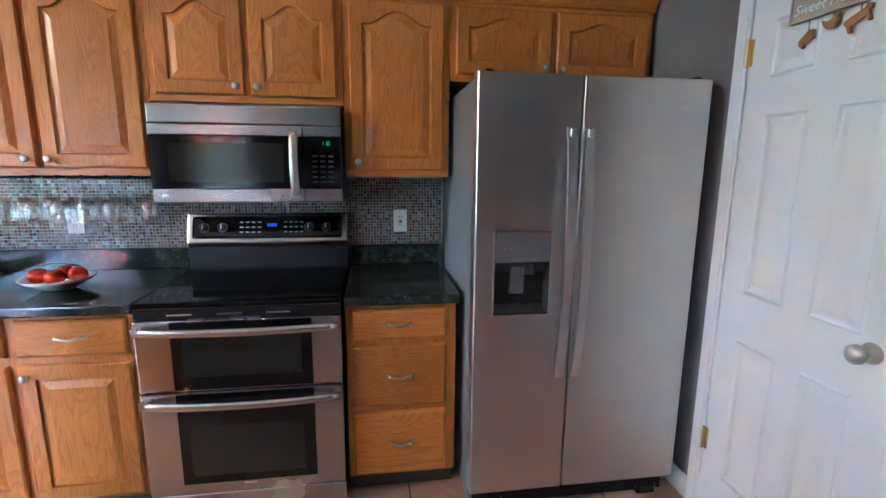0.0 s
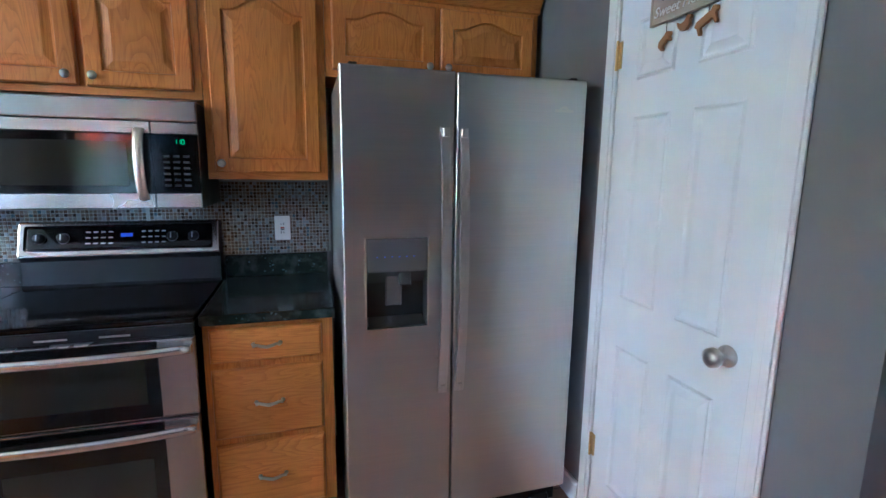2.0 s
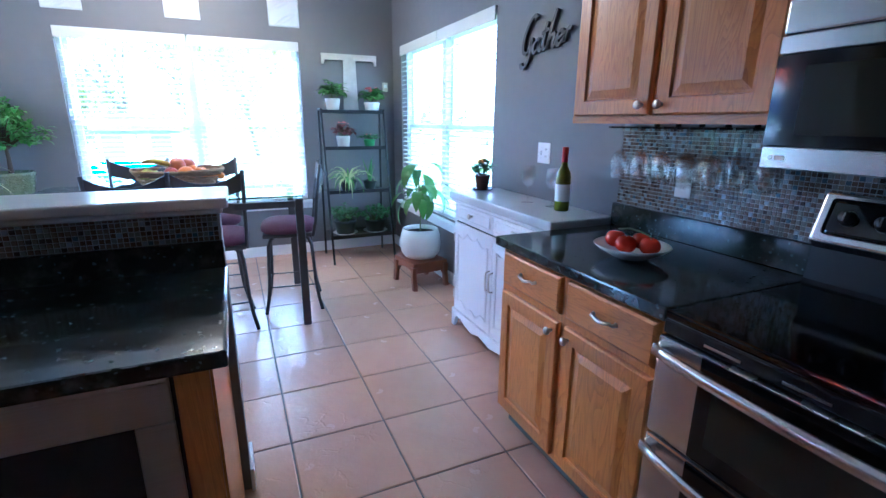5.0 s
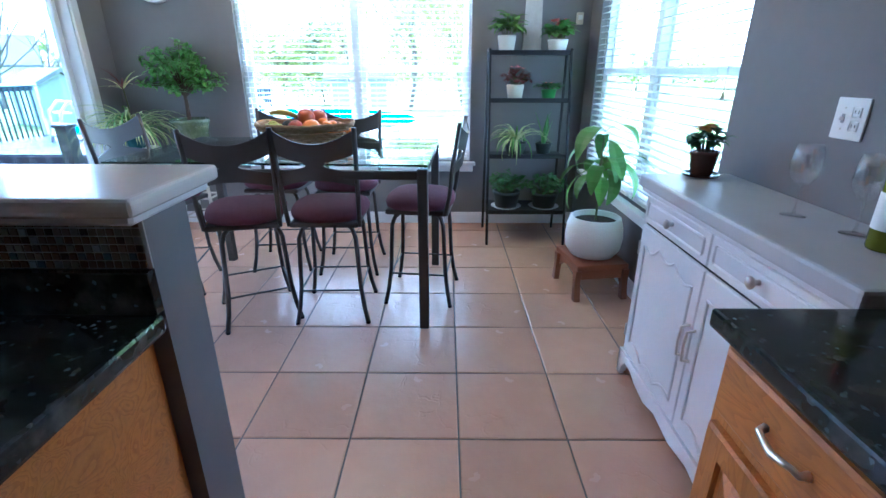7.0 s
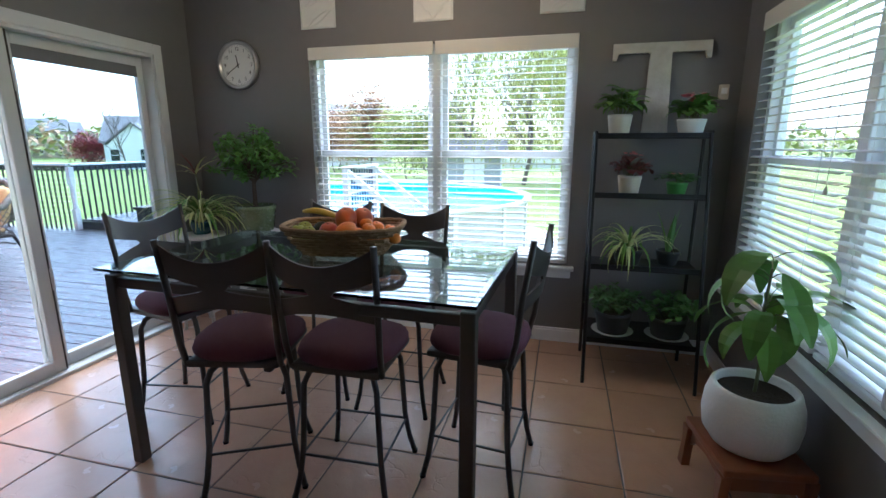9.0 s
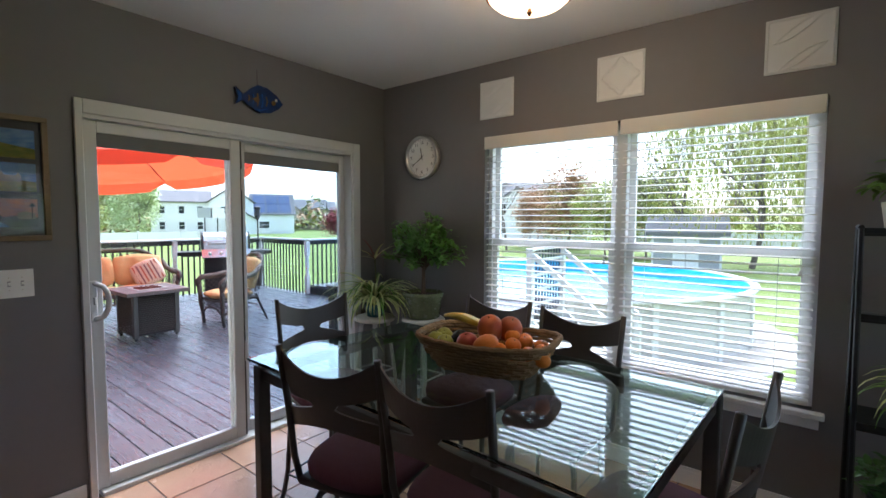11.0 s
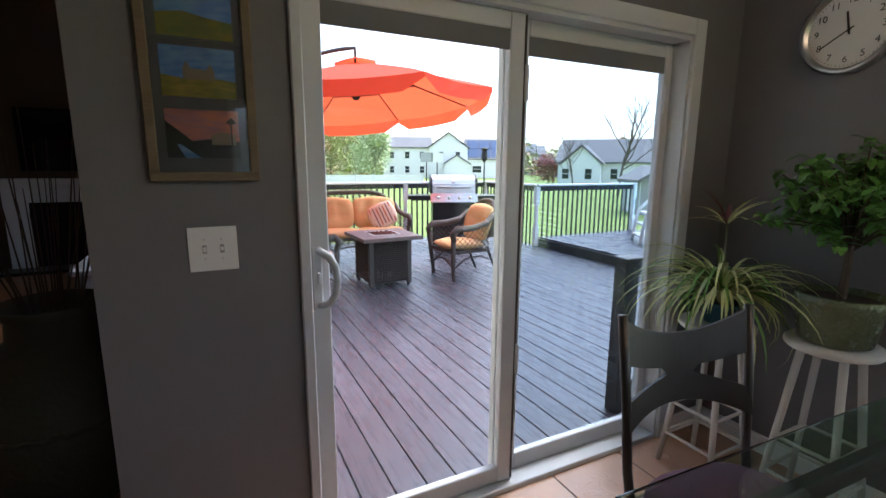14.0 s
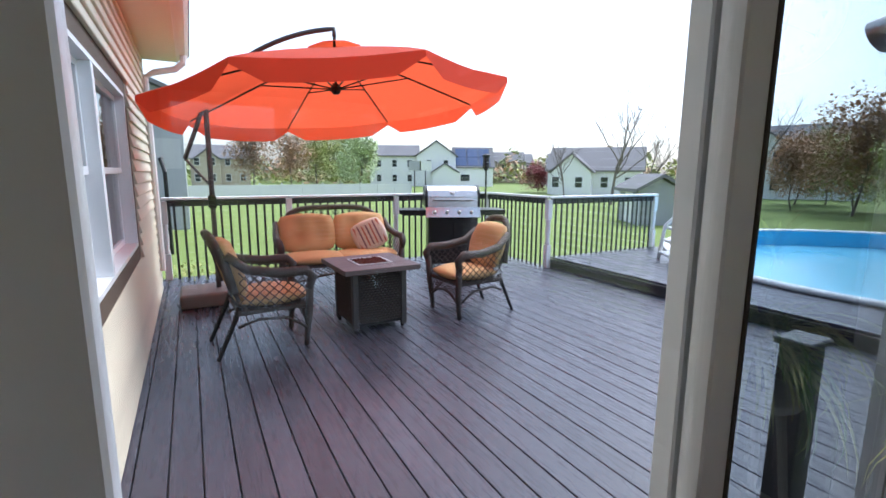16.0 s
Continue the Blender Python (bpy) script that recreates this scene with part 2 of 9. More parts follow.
def crazed(m, scale, depth):
    """Fine shallow cracks over a glazed surface, broken up so that only parts of it show them."""
    n, l = m.node_tree.nodes, m.node_tree.links
    co, info = n.new("ShaderNodeTexCoord"), n.new("ShaderNodeObjectInfo")
    sh, warp, vo, big = n.new("ShaderNodeVectorMath"), n.new("ShaderNodeTexNoise"), n.new("ShaderNodeTexVoronoi"), n.new("ShaderNodeTexNoise")
    sh.operation = "MULTIPLY_ADD"
    sh.inputs[1].default_value = (31, 17, 11)
    l.new(info.outputs["Random"], sh.inputs[0])
    l.new(co.outputs["Object"], sh.inputs[2])
    warp.inputs["Scale"].default_value, warp.inputs["Detail"].default_value = 6, 4
    l.new(sh.outputs[0], warp.inputs["Vector"])
    mix = n.new("ShaderNodeVectorMath")
    mix.operation = "MULTIPLY_ADD"
    mix.inputs[1].default_value = (0.25, 0.25, 0.25)
    l.new(warp.outputs["Color"], mix.inputs[0])
    l.new(sh.outputs[0], mix.inputs[2])
    vo.feature = "DISTANCE_TO_EDGE"
    vo.inputs["Scale"].default_value = scale
    l.new(mix.outputs[0], vo.inputs["Vector"])
    cut, keep, both = n.new("ShaderNodeMapRange"), n.new("ShaderNodeMapRange"), n.new("ShaderNodeMath")
    cut.inputs[1].default_value, cut.inputs[2].default_value, cut.inputs[3].default_value, cut.inputs[4].default_value = 0.0, 0.05, 1.0, 0.0
    l.new(vo.outputs["Distance"], cut.inputs[0])
    big.inputs["Scale"].default_value = 5
    l.new(sh.outputs[0], big.inputs["Vector"])
    keep.inputs[1].default_value, keep.inputs[2].default_value = 0.52, 0.62
    l.new(big.outputs[0], keep.inputs[0])
    both.operation = "MULTIPLY"
    l.new(cut.outputs[0], both.inputs[0])
    l.new(keep.outputs[0], both.inputs[1])
    old = next(k for k in n if k.type == "BUMP")
    bp = n.new("ShaderNodeBump")
    bp.invert = True
    bp.inputs["Strength"].default_value, bp.inputs["Distance"].default_value = depth, 0.004
    l.new(both.outputs[0], bp.inputs["Height"])
    l.new(old.outputs[0], bp.inputs["Normal"])
    l.new(bp.outputs[0], n["Principled BSDF"].inputs["Normal"])


crazed(TILE, 7.0, 0.3)
GROUT = mat("floor_grout", (0.13, 0.118, 0.108), 0.9, scale=40, var=0.15, bump=0.3)
PLASTIC_W = mat("white_plastic", (0.80, 0.80, 0.79), 0.35, scale=20, var=0.02)
BLACKGLASS = mat("black_glass", (0.006, 0.006, 0.007), 0.06, scale=5, var=0.05)
BLACKPL = mat("black_enamel", (0.012, 0.012, 0.013), 0.3, scale=20, var=0.1)
BLACKPL.node_tree.nodes["Principled BSDF"].inputs["Specular IOR Level"].default_value = 0.28
NICKEL = mat("satin_nickel", (0.62, 0.59, 0.54), 0.3, metal=1, scale=30, var=0.06)
BRASS = mat("brass", (0.62, 0.44, 0.18), 0.35, metal=1, scale=40, var=0.1)
GUNMETAL = mat("bronze_metal", (0.088, 0.08, 0.075), 0.42, metal=0.6, scale=30, var=0.12)
BLACKMETAL = mat("black_metal", (0.012, 0.012, 0.013), 0.45, metal=0.3, scale=30, var=0.15)
SOIL = mat("potting_soil", (0.035, 0.022, 0.015), 0.95, scale=60, var=0.3, bump=0.8, bump_scale=90)


# ---- mesh helpers ----
def part(name, bm, material, parent=None, label="", smooth=False):
    """Link a bmesh as one mesh object, under a thing or under a part."""
    me = bpy.data.meshes.new(name)
    bm.to_mesh(me)
    bm.free()
    if smooth:
        for p in me.polygons:
            p.use_smooth = True
    me.materials.append(material)
    ob = new(name, me)
    ob.parent = parent
    if label:
        ob["label"] = label
    return ob


def thing(name, label, category, group="", at=None):
    ob = new(name)
    ob.empty_display_size = 0.05
    if at is not None:
        ob.matrix_basis = at
    return tagged(ob, label, category, group)


def setting(ob, label="", category=""):
    return tagged(ob, label, category, "", "structure")


def box(bm, x0, x1, y0, y1, z0, z1, bevel=0.0, seg=1):
    r = bmesh.ops.create_cube(bm, size=1.0)
    v = r["verts"]
    for p in v:
        p.co = Vector(((x0 + x1) / 2 + p.co.x * (x1 - x0), (y0 + y1) / 2 + p.co.y * (y1 - y0), (z0 + z1) / 2 + p.co.z * (z1 - z0)))
    if bevel:
        e = list({e for p in v for e in p.link_edges})
        bmesh.ops.bevel(bm, geom=e, offset=bevel, segments=seg, affect="EDGES", profile=0.6)
    return bm


def B(*a, **k):
    return box(bmesh.new(), *a, **k)


def ring_tube(bm, pts, rad, seg=8, closed=False, caps=True):
    """A round bar along points; rad is one number or one per point."""
    pts = [Vector(p) for p in pts]
    n = len(pts)
    rads = rad if isinstance(rad, (list, tuple)) else [rad] * n
    rows, side = [], None
    for i, p in enumerate(pts):
        a = pts[(i - 1) % n] if closed else pts[max(0, i - 1)]
        c = pts[(i + 1) % n] if closed else pts[min(n - 1, i + 1)]
        d = (c - a).normalized()
        if side is None:
            side = d.cross(Vector((0, 0, 1)))
            if side.length < 0.1:
                side = d.cross(Vector((1, 0, 0)))
        side = (side - d * side.dot(d)).normalized()
        up = d.cross(side)
        rows.append([bm.verts.new(p + (side * math.cos(2 * math.pi * k / seg) + up * math.sin(2 * math.pi * k / seg)) * rads[i]) for k in range(seg)])
    for i in range(n if closed else n - 1):
        r0, r1 = rows[i], rows[(i + 1) % n]
        for k in range(seg):
            bm.faces.new((r0[k], r0[(k + 1) % seg], r1[(k + 1) % seg], r1[k]))
    if caps and not closed:
        bm.faces.new(rows[0][::-1])
        bm.faces.new(rows[-1])
    return bm


def T(pts, rad, seg=8, closed=False):
    return ring_tube(bmesh.new(), pts, rad, seg, closed)


def lathe(profile, seg=24, at=(0, 0, 0), bm=None, wobble=0.0):
    """Turn (radius, height) pairs about the upright axis."""
    bm = bm or bmesh.new()
    rows = []
    for r, z in profile:
        rows.append([bm.verts.new((at[0] + r * math.cos(2 * math.pi * k / seg) * (1 + wobble * math.sin(k * 2.3)), at[1] + r * math.sin(2 * math.pi * k / seg), at[2] + z)) for k in range(seg)])
    for a, b in zip(rows, rows[1:]):
        for k in range(seg):
            bm.faces.new((a[k], a[(k + 1) % seg], b[(k + 1) % seg], b[k]))
    bm.faces.new(rows[0][::-1])
    bm.faces.new(rows[-1])
    return bm


def slab_from(outline, y0, y1, bm=None, axes="xz"):
    """A flat plate with the outline given in two axes and a thickness in the third."""
    bm = bm or bmesh.new()

    def at(p, d):
        return {"xz": (p[0], d, p[1]), "xy": (p[0], p[1], d), "yz": (d, p[0], p[1])}[axes]
    a = [bm.verts.new(at(p, y0)) for p in outline]
    b = [bm.verts.new(at(p, y1)) for p in outline]
    n = len(outline)
    bm.faces.new(a)
    bm.faces.new(b[::-1])
    for i in range(n):
        bm.faces.new((a[i], b[i], b[(i + 1) % n], a[(i + 1) % n]))
    bmesh.ops.recalc_face_normals(bm, faces=bm.faces)
    return bm


def moved(bm, m):
    bmesh.ops.transform(bm, matrix=m, verts=bm.verts)
    return bm


def arc(cx, cz, r, a0, a1, n):
    return [(cx + r * math.cos(radians(a0 + (a1 - a0) * i / n)), cz + r * math.sin(radians(a0 + (a1 - a0) * i / n))) for i in range(n + 1)]


# ---- the rooms ----
NY, WX, SY, CZ = 2.785, -4.88, -1.21, 2.66    # north wall, west wall, wall of the sliding door, ceiling
EX = 1.68                                      # wall of the pantry door
GZ, DZ = -1.05, -0.08                          # yard, deck


def wall_x(name, x0, x1, y0, y1, holes, label, z1=CZ, z0=-0.02, material=None):
    """A wall along x from x0 to x1, of thickness y0 to y1, with holes (xa, xb, za, zb) through it."""
    bm = bmesh.new()
    xs = x0
    for a, b, za, zb in sorted(holes):
        box(bm, xs, a, y0, y1, z0, z1)
        if za > z0:
            box(bm, a, b, y0, y1, z0, za)
        if zb < z1:
            box(bm, a, b, y0, y1, zb, z1)
        xs = b
    box(bm, xs, x1, y0, y1, z0, z1)
    return setting(part(name, bm, material or WALL), label, "wall")


def wall_y(name, y0, y1, x0, x1, holes, label, z1=CZ, z0=-0.02, material=None):
    bm = bmesh.new()
    ys = y0
    for a, b, za, zb in sorted(holes):
        box(bm, x0, x1, ys, a, z0, z1)
        if za > z0:
            box(bm, x0, x1, a, b, z0, za)
        if zb < z1:
            box(bm, x0, x1, a, b, zb, z1)
        ys = b
    box(bm, x0, x1, ys, y1, z0, z1)
    return setting(part(name, bm, material or WALL), label, "wall")


NWIN = (-4.60, -2.67, 0.56, 2.12)     # north window: x0 x1 z0 z1
WWIN = (-0.145, 1.815, 0.58, 2.13)    # west window: y0 y1 z0 z1
SDOOR = (-4.53, -2.70, -0.02, 2.08)  # sliding door
LWIN = (-5.75, -2.75, 0.82, 2.12)     # living room's side window: y0 y1
wall_x("wall_north", WX - 0.16, EX + 0.12, NY, NY + 0.16, [(NWIN[0], NWIN[1], NWIN[2], NWIN[3])], "smooth grey painted kitchen wall with a wide window")
wall_y("wall_west", SY - 0.16, NY, WX - 0.16, WX, [WWIN], "smooth grey painted wall with a double window")
wall_x("wall_south", WX, -2.11, SY - 0.16, SY, [SDOOR], "smooth grey painted wall with a sliding glass door")
wall_y("wall_pantry", 0.975, NY, EX, EX + 0.12, [(1.235, 1.890, -0.02, 2.03)], "smooth grey painted wall with the pantry door")
wall_x("wall_hall", EX + 0.12, 3.4, 0.975, 1.095, [], "grey painted wall beside the hall")
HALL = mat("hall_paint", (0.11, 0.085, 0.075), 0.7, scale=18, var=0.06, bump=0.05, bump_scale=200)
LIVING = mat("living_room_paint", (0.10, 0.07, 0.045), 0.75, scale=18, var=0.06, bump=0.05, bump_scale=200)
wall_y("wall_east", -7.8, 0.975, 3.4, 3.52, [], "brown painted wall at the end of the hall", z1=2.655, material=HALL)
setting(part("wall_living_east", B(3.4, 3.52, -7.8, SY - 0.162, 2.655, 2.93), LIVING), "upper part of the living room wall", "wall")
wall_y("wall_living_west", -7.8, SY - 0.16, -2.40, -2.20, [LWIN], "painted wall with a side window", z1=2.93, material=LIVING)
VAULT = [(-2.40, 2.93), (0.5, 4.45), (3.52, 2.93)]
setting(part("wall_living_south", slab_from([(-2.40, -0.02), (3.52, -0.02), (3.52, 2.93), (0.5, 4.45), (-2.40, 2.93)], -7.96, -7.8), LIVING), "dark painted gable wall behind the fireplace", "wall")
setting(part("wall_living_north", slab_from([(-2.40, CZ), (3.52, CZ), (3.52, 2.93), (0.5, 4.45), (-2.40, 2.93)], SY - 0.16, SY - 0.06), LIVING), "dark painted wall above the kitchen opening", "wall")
wall_y("wall_pantry_back", 1.095, NY, 2.5, 2.6, [], "plain wall at the back of the pantry")
bm = B(WX - 0.16, 3.52, SY - 0.06, NY + 0.16, CZ, CZ + 0.12)
box(bm, WX - 0.16, -2.402, SY - 0.16, SY - 0.06, CZ, CZ + 0.12)
slab_from(VAULT + [(x, z + 0.1) for x, z in VAULT[::-1]], -7.96, SY - 0.16, bm)
setting(part("ceiling", bm, CEILING), "white painted ceiling, vaulted over the living room", "ceiling")


def baseboard(x0, x1, y0, y1):
    bm = B(x0, x1, y0, y1, 0.0, 0.085)
    ax = (x1 - x0) < (y1 - y0)
    box(bm, x0 + (0.003 if ax else 0), x1 - (0.003 if ax else 0), y0 + (0 if ax else 0.003), y1 - (0 if ax else 0.003), 0.085, 0.105)
    return setting(part("baseboard", bm, TRIM), "white painted baseboard", "baseboard")


baseboard(WX, WX + 0.014, SY, NY)
baseboard(WX + 0.014, -2.55, NY - 0.014, NY)
baseboard(-2.655, -2.11, SY, SY + 0.014)
baseboard(WX + 0.014, -4.60, SY, SY + 0.014)
baseboard(EX - 0.014, EX, 1.955, 2.78)
baseboard(EX - 0.014, EX, 0.975, 1.17)


# ---- windows ----
def sash_window(name, width, height, depth, label):
    """Two double-hung units side by side, drawn in x (0..width) and z (0..height), the room at negative y."""
    w = thing(name, label, "window")
    w["kind"] = "structure"
    half = width / 2
    part("window_frame", box(box(box(box(bmesh.new(), 0, 0.03, 0.06, depth, 0, height), width - 0.03, width, 0.06, depth, 0, height), 0.03, width - 0.03, 0.06, depth, 0, 0.03), 0.03, width - 0.03, 0.06, depth, height - 0.03, height), TRIM, w)
    part("mullion", B(half - 0.035, half + 0.035, 0.05, depth, 0.03, height - 0.03, 0.004), TRIM, w)
    mid = height * 0.505
    for x0 in (0.03, half + 0.035):
        x1 = x0 + half - 0.065
        for z0, z1, y in ((0.03, mid + 0.02, 0.075), (mid - 0.02, height - 0.03, 0.105)):
            s = bmesh.new()
            box(s, x0, x0 + 0.04, y, y + 0.028, z0, z1)
            box(s, x1 - 0.04, x1, y, y + 0.028, z0, z1)
            box(s, x0 + 0.04, x1 - 0.04, y, y + 0.028, z0, z0 + 0.045)
            box(s, x0 + 0.04, x1 - 0.04, y, y + 0.028, z1 - 0.04, z1)
            sash = part("sash", s, TRIM, w)
            g = part("pane", B(x0 + 0.036, x1 - 0.036, y + 0.012, y + 0.015, z0 + 0.04, z1 - 0.035), PANE, sash)
            g.visible_shadow = False
    return w


def blind(name, width, height, tilt, label):
    """A blind of level slats in x 0..width, hung from z = height; cords and a valance."""
    w = thing(name, label, "blind", "white window blinds")
    n = int((height - 0.14) / 0.0435)
    s = bmesh.new()
    prof = [(-0.025, 0.0), (-0.012, 0.003), (0.0, 0.004), (0.012, 0.003), (0.025, 0.0)]
    c, sn = math.cos(radians(tilt)), math.sin(radians(tilt))
    rows = []
    for x in (0.012, width - 0.012):
        rows.append([s.verts.new((x, a * c - b * sn, a * sn + b * c)) for a, b in prof] + [s.verts.new((x, a * c - (b - 0.003) * sn, a * sn + (b - 0.003) * c)) for a, b in prof[::-1]])
    k = len(rows[0])
    for i in range(k):
        s.faces.new((rows[0][i], rows[0][(i + 1) % k], rows[1][(i + 1) % k], rows[1][i]))
    s.faces.new(rows[0][::-1])
    s.faces.new(rows[1])
    first = part("slat", s, SLAT, w)
    first.location.z = 0.06
    for i in range(1, n):
        o = new("slat", first.data)
        o.parent = w
        o.location = (0, random.uniform(-0.001, 0.001), 0.06 + i * 0.0435 + random.uniform(-0.002, 0.002))
    part("bottom_rail", B(0.012, width - 0.012, -0.022, 0.022, 0.01, 0.035, 0.004), SLAT, w)
    part("headrail", B(0.01, width - 0.01, -0.02, 0.03, height - 0.05, height - 0.005), SLAT, w)
    part("valance", B(0.0, width, -0.045, -0.03, height - 0.085, height + 0.005, 0.006, 2), VALANCE, w, "cream valance board")
    for x in (0.16, width - 0.16):
        part("cord", T([(x, -0.028, 0.03), (x, -0.028, height - 0.06)], 0.0012, 5), SLAT, w)
    part("pull_cord", T([(width - 0.07, -0.034, height * 0.45), (width - 0.07, -0.034, height - 0.06)], 0.0015, 5), SLAT, w)
    part("tassel", lathe([(0.004, 0.03), (0.009, 0.008), (0.009, 0.0)], 8, (width - 0.07, -0.034, height * 0.45 - 0.03)), NICKEL, w)
    return w


SLAT = mat("blind_white", (0.80, 0.80, 0.80), 0.4, scale=10, var=0.03)
VALANCE = mat("valance_cream", (0.70, 0.68, 0.63), 0.45, scale=10, var=0.04)

w = sash_window("window_1", WWIN[1] - WWIN[0], WWIN[3] - WWIN[2], 0.16, "white double-hung double window with open blinds")
w.matrix_basis = pose(WX, WWIN[0], WWIN[2], 0, 0, 90)
w = sash_window("window_2", NWIN[1] - NWIN[0], NWIN[3] - NWIN[2], 0.16, "white double-hung window over the white sideboard")
w.matrix_basis = pose(NWIN[0], NY, NWIN[2])
half = (WWIN[1] - WWIN[0]) / 2
b1 = blind("blind", half - 0.01, WWIN[3] - WWIN[2] - 0.005, 4, "white level-slat window blind with open slats")
b1.matrix_basis = pose(WX - 0.028, WWIN[0] + 0.003, WWIN[2] + 0.003, 0, 0, 90)
copy_thing(b1, pose(WX - 0.028, WWIN[0] + half + 0.007, WWIN[2] + 0.003, 0, 0, 90))
half = (NWIN[1] - NWIN[0]) / 2
b2 = blind("blind", half - 0.01, NWIN[3] - NWIN[2] - 0.005, 6, "white level-slat window blind with open slats")
b2.matrix_basis = pose(NWIN[0] + 0.003, NY + 0.028, NWIN[2] + 0.003)
copy_thing(b2, pose(NWIN[0] + half + 0.007, NY + 0.028, NWIN[2] + 0.003))

s = B(WX, WX + 0.055, WWIN[0] - 0.05, WWIN[1] + 0.05, WWIN[2] - 0.03, WWIN[2], 0.005)
box(s, WX, WX + 0.018, WWIN[0] - 0.03, WWIN[1] + 0.03, WWIN[2] - 0.09, WWIN[2] - 0.03, 0.004)
setting(part("window_sill", s, TRIM), "white painted window sill with apron", "window sill")
s = B(NWIN[0] - 0.05, NWIN[1] + 0.05, NY - 0.055, NY, NWIN[2] - 0.03, NWIN[2], 0.005)
box(s, NWIN[0] - 0.03, NWIN[1] + 0.03, NY - 0.018, NY, NWIN[2] - 0.09, NWIN[2] - 0.03, 0.004)
setting(part("window_sill", s, TRIM), "white painted window sill with apron", "window sill")


# ---- sliding glass door ----
def sliding_door():
    d = thing("door_1", "white sliding glass patio door, closed", "sliding door")
    d["kind"] = "structure"
    x0, x1, z1 = -4.587, -2.67, 2.145
    f = bmesh.new()
    for a, b in ((x0, x0 + 0.075), (x1 - 0.036, x1)):
        box(f, a, b, SY, SY + 0.02, 0, z1, 0.004)
    box(f, x0 + 0.075, x1 - 0.036, SY, SY + 0.02, z1 - 0.075, z1, 0.004)
    part("casing", f, VINYL, d)
    f = bmesh.new()
    box(f, SDOOR[0], SDOOR[0] + 0.03, SY - 0.16, SY + 0.002, 0, 2.08)
    box(f, SDOOR[1] - 0.008, SDOOR[1], SY - 0.16, SY + 0.002, 0, 2.08)
    box(f, SDOOR[0] + 0.03, SDOOR[1] - 0.008, SY - 0.16, SY + 0.002, 2.05, 2.08)
    part("frame", f, VINYL, d)
    part("threshold", B(SDOOR[0] + 0.03, SDOOR[1] - 0.03, SY - 0.16, SY + 0.01, -0.02, 0.025, 0.004), VINYL, d)
    mid = -3.556
    for nm, a, b, y in (("sliding_panel", mid - 0.03, SDOOR[1] - 0.009, SY - 0.055), ("fixed_panel", SDOOR[0] + 0.03, mid + 0.046, SY - 0.105)):
        s = bmesh.new()
        st, lead = (0.068, 0.078) if nm == "sliding_panel" else (0.125, 0.05)
        box(s, a, a + lead, y - 0.02, y + 0.02, 0.025, 2.05, 0.004)
        box(s, b - st, b, y - 0.02, y + 0.02, 0.025, 2.05, 0.004)
        box(s, a + lead, b - st, y - 0.02, y + 0.02, 0.025, 0.105, 0.004)
        box(s, a + lead, b - st, y - 0.02, y + 0.02, 1.985, 2.05, 0.004)
        p = part(nm, s, VINYL, d)
        g = part("pane", B(a + lead - 0.004, b - st + 0.004, y - 0.004, y + 0.004, 0.10, 1.99), PANE if nm == "sliding_panel" else FIXED_GLASS, p)
        g.visible_shadow = False
        if nm == "sliding_panel":
            part("weatherstrip", B(a + 0.001, a + 0.012, y + 0.018, y + 0.0235, 0.03, 2.045, 0.002), GASKET, p, "dark rubber weatherstrip")
        part("rolled_blind", B(a + lead, b - st, y + 0.006, y + 0.014, 1.91, 1.985), SHADE, p, "grey blind drawn up inside the glass")
    for x in (mid - 0.03, SDOOR[0] + 0.07):
        for z in (0.55, 1.72):
            part("slider_track", B(x - 0.009, x + 0.009, SY - 0.034 if x > -4 else SY - 0.085, SY - 0.024 if x > -4 else SY - 0.075, z, z + 0.14, 0.003), VINYL, d)
    h = part("handle_plate", B(-2.728 - 0.022, -2.728 + 0.016, SY - 0.035, SY - 0.022, 0.965, 1.19, 0.005), VINYL, d, "white pull handle")
    part("grip", T([(-2.738, SY - 0.03, 1.175), (-2.747, SY + 0.004, 1.170), (-2.765, SY + 0.018, 1.160), (-2.782, SY + 0.026, 1.125), (-2.787, SY + 0.028, 1.08), (-2.782, SY + 0.026, 1.035), (-2.765, SY + 0.018, 1.0), (-2.747, SY + 0.004, 0.988), (-2.738, SY - 0.03, 0.98)], 0.0135, 12), VINYL, h, "", True)
    part("thumb_latch", B(-2.741, -2.729, SY - 0.022, SY - 0.008, 1.06, 1.10, 0.003), VINYL, h)
    return d


VINYL = mat("door_vinyl", (0.60, 0.61, 0.62), 0.42, scale=10, var=0.06, bump=0.03, bump_scale=60)
FIXED_GLASS = pane_glass("double_glass", (0.79, 0.85, 0.88), 0.05, 3.0)
GASKET = mat("dark_weatherstrip", (0.05, 0.043, 0.037), 0.7, scale=30, var=0.15)
SHADE = mat("blind_grey", (0.16, 0.165, 0.17), 0.6, scale=30, var=0.1)
sliding_door()


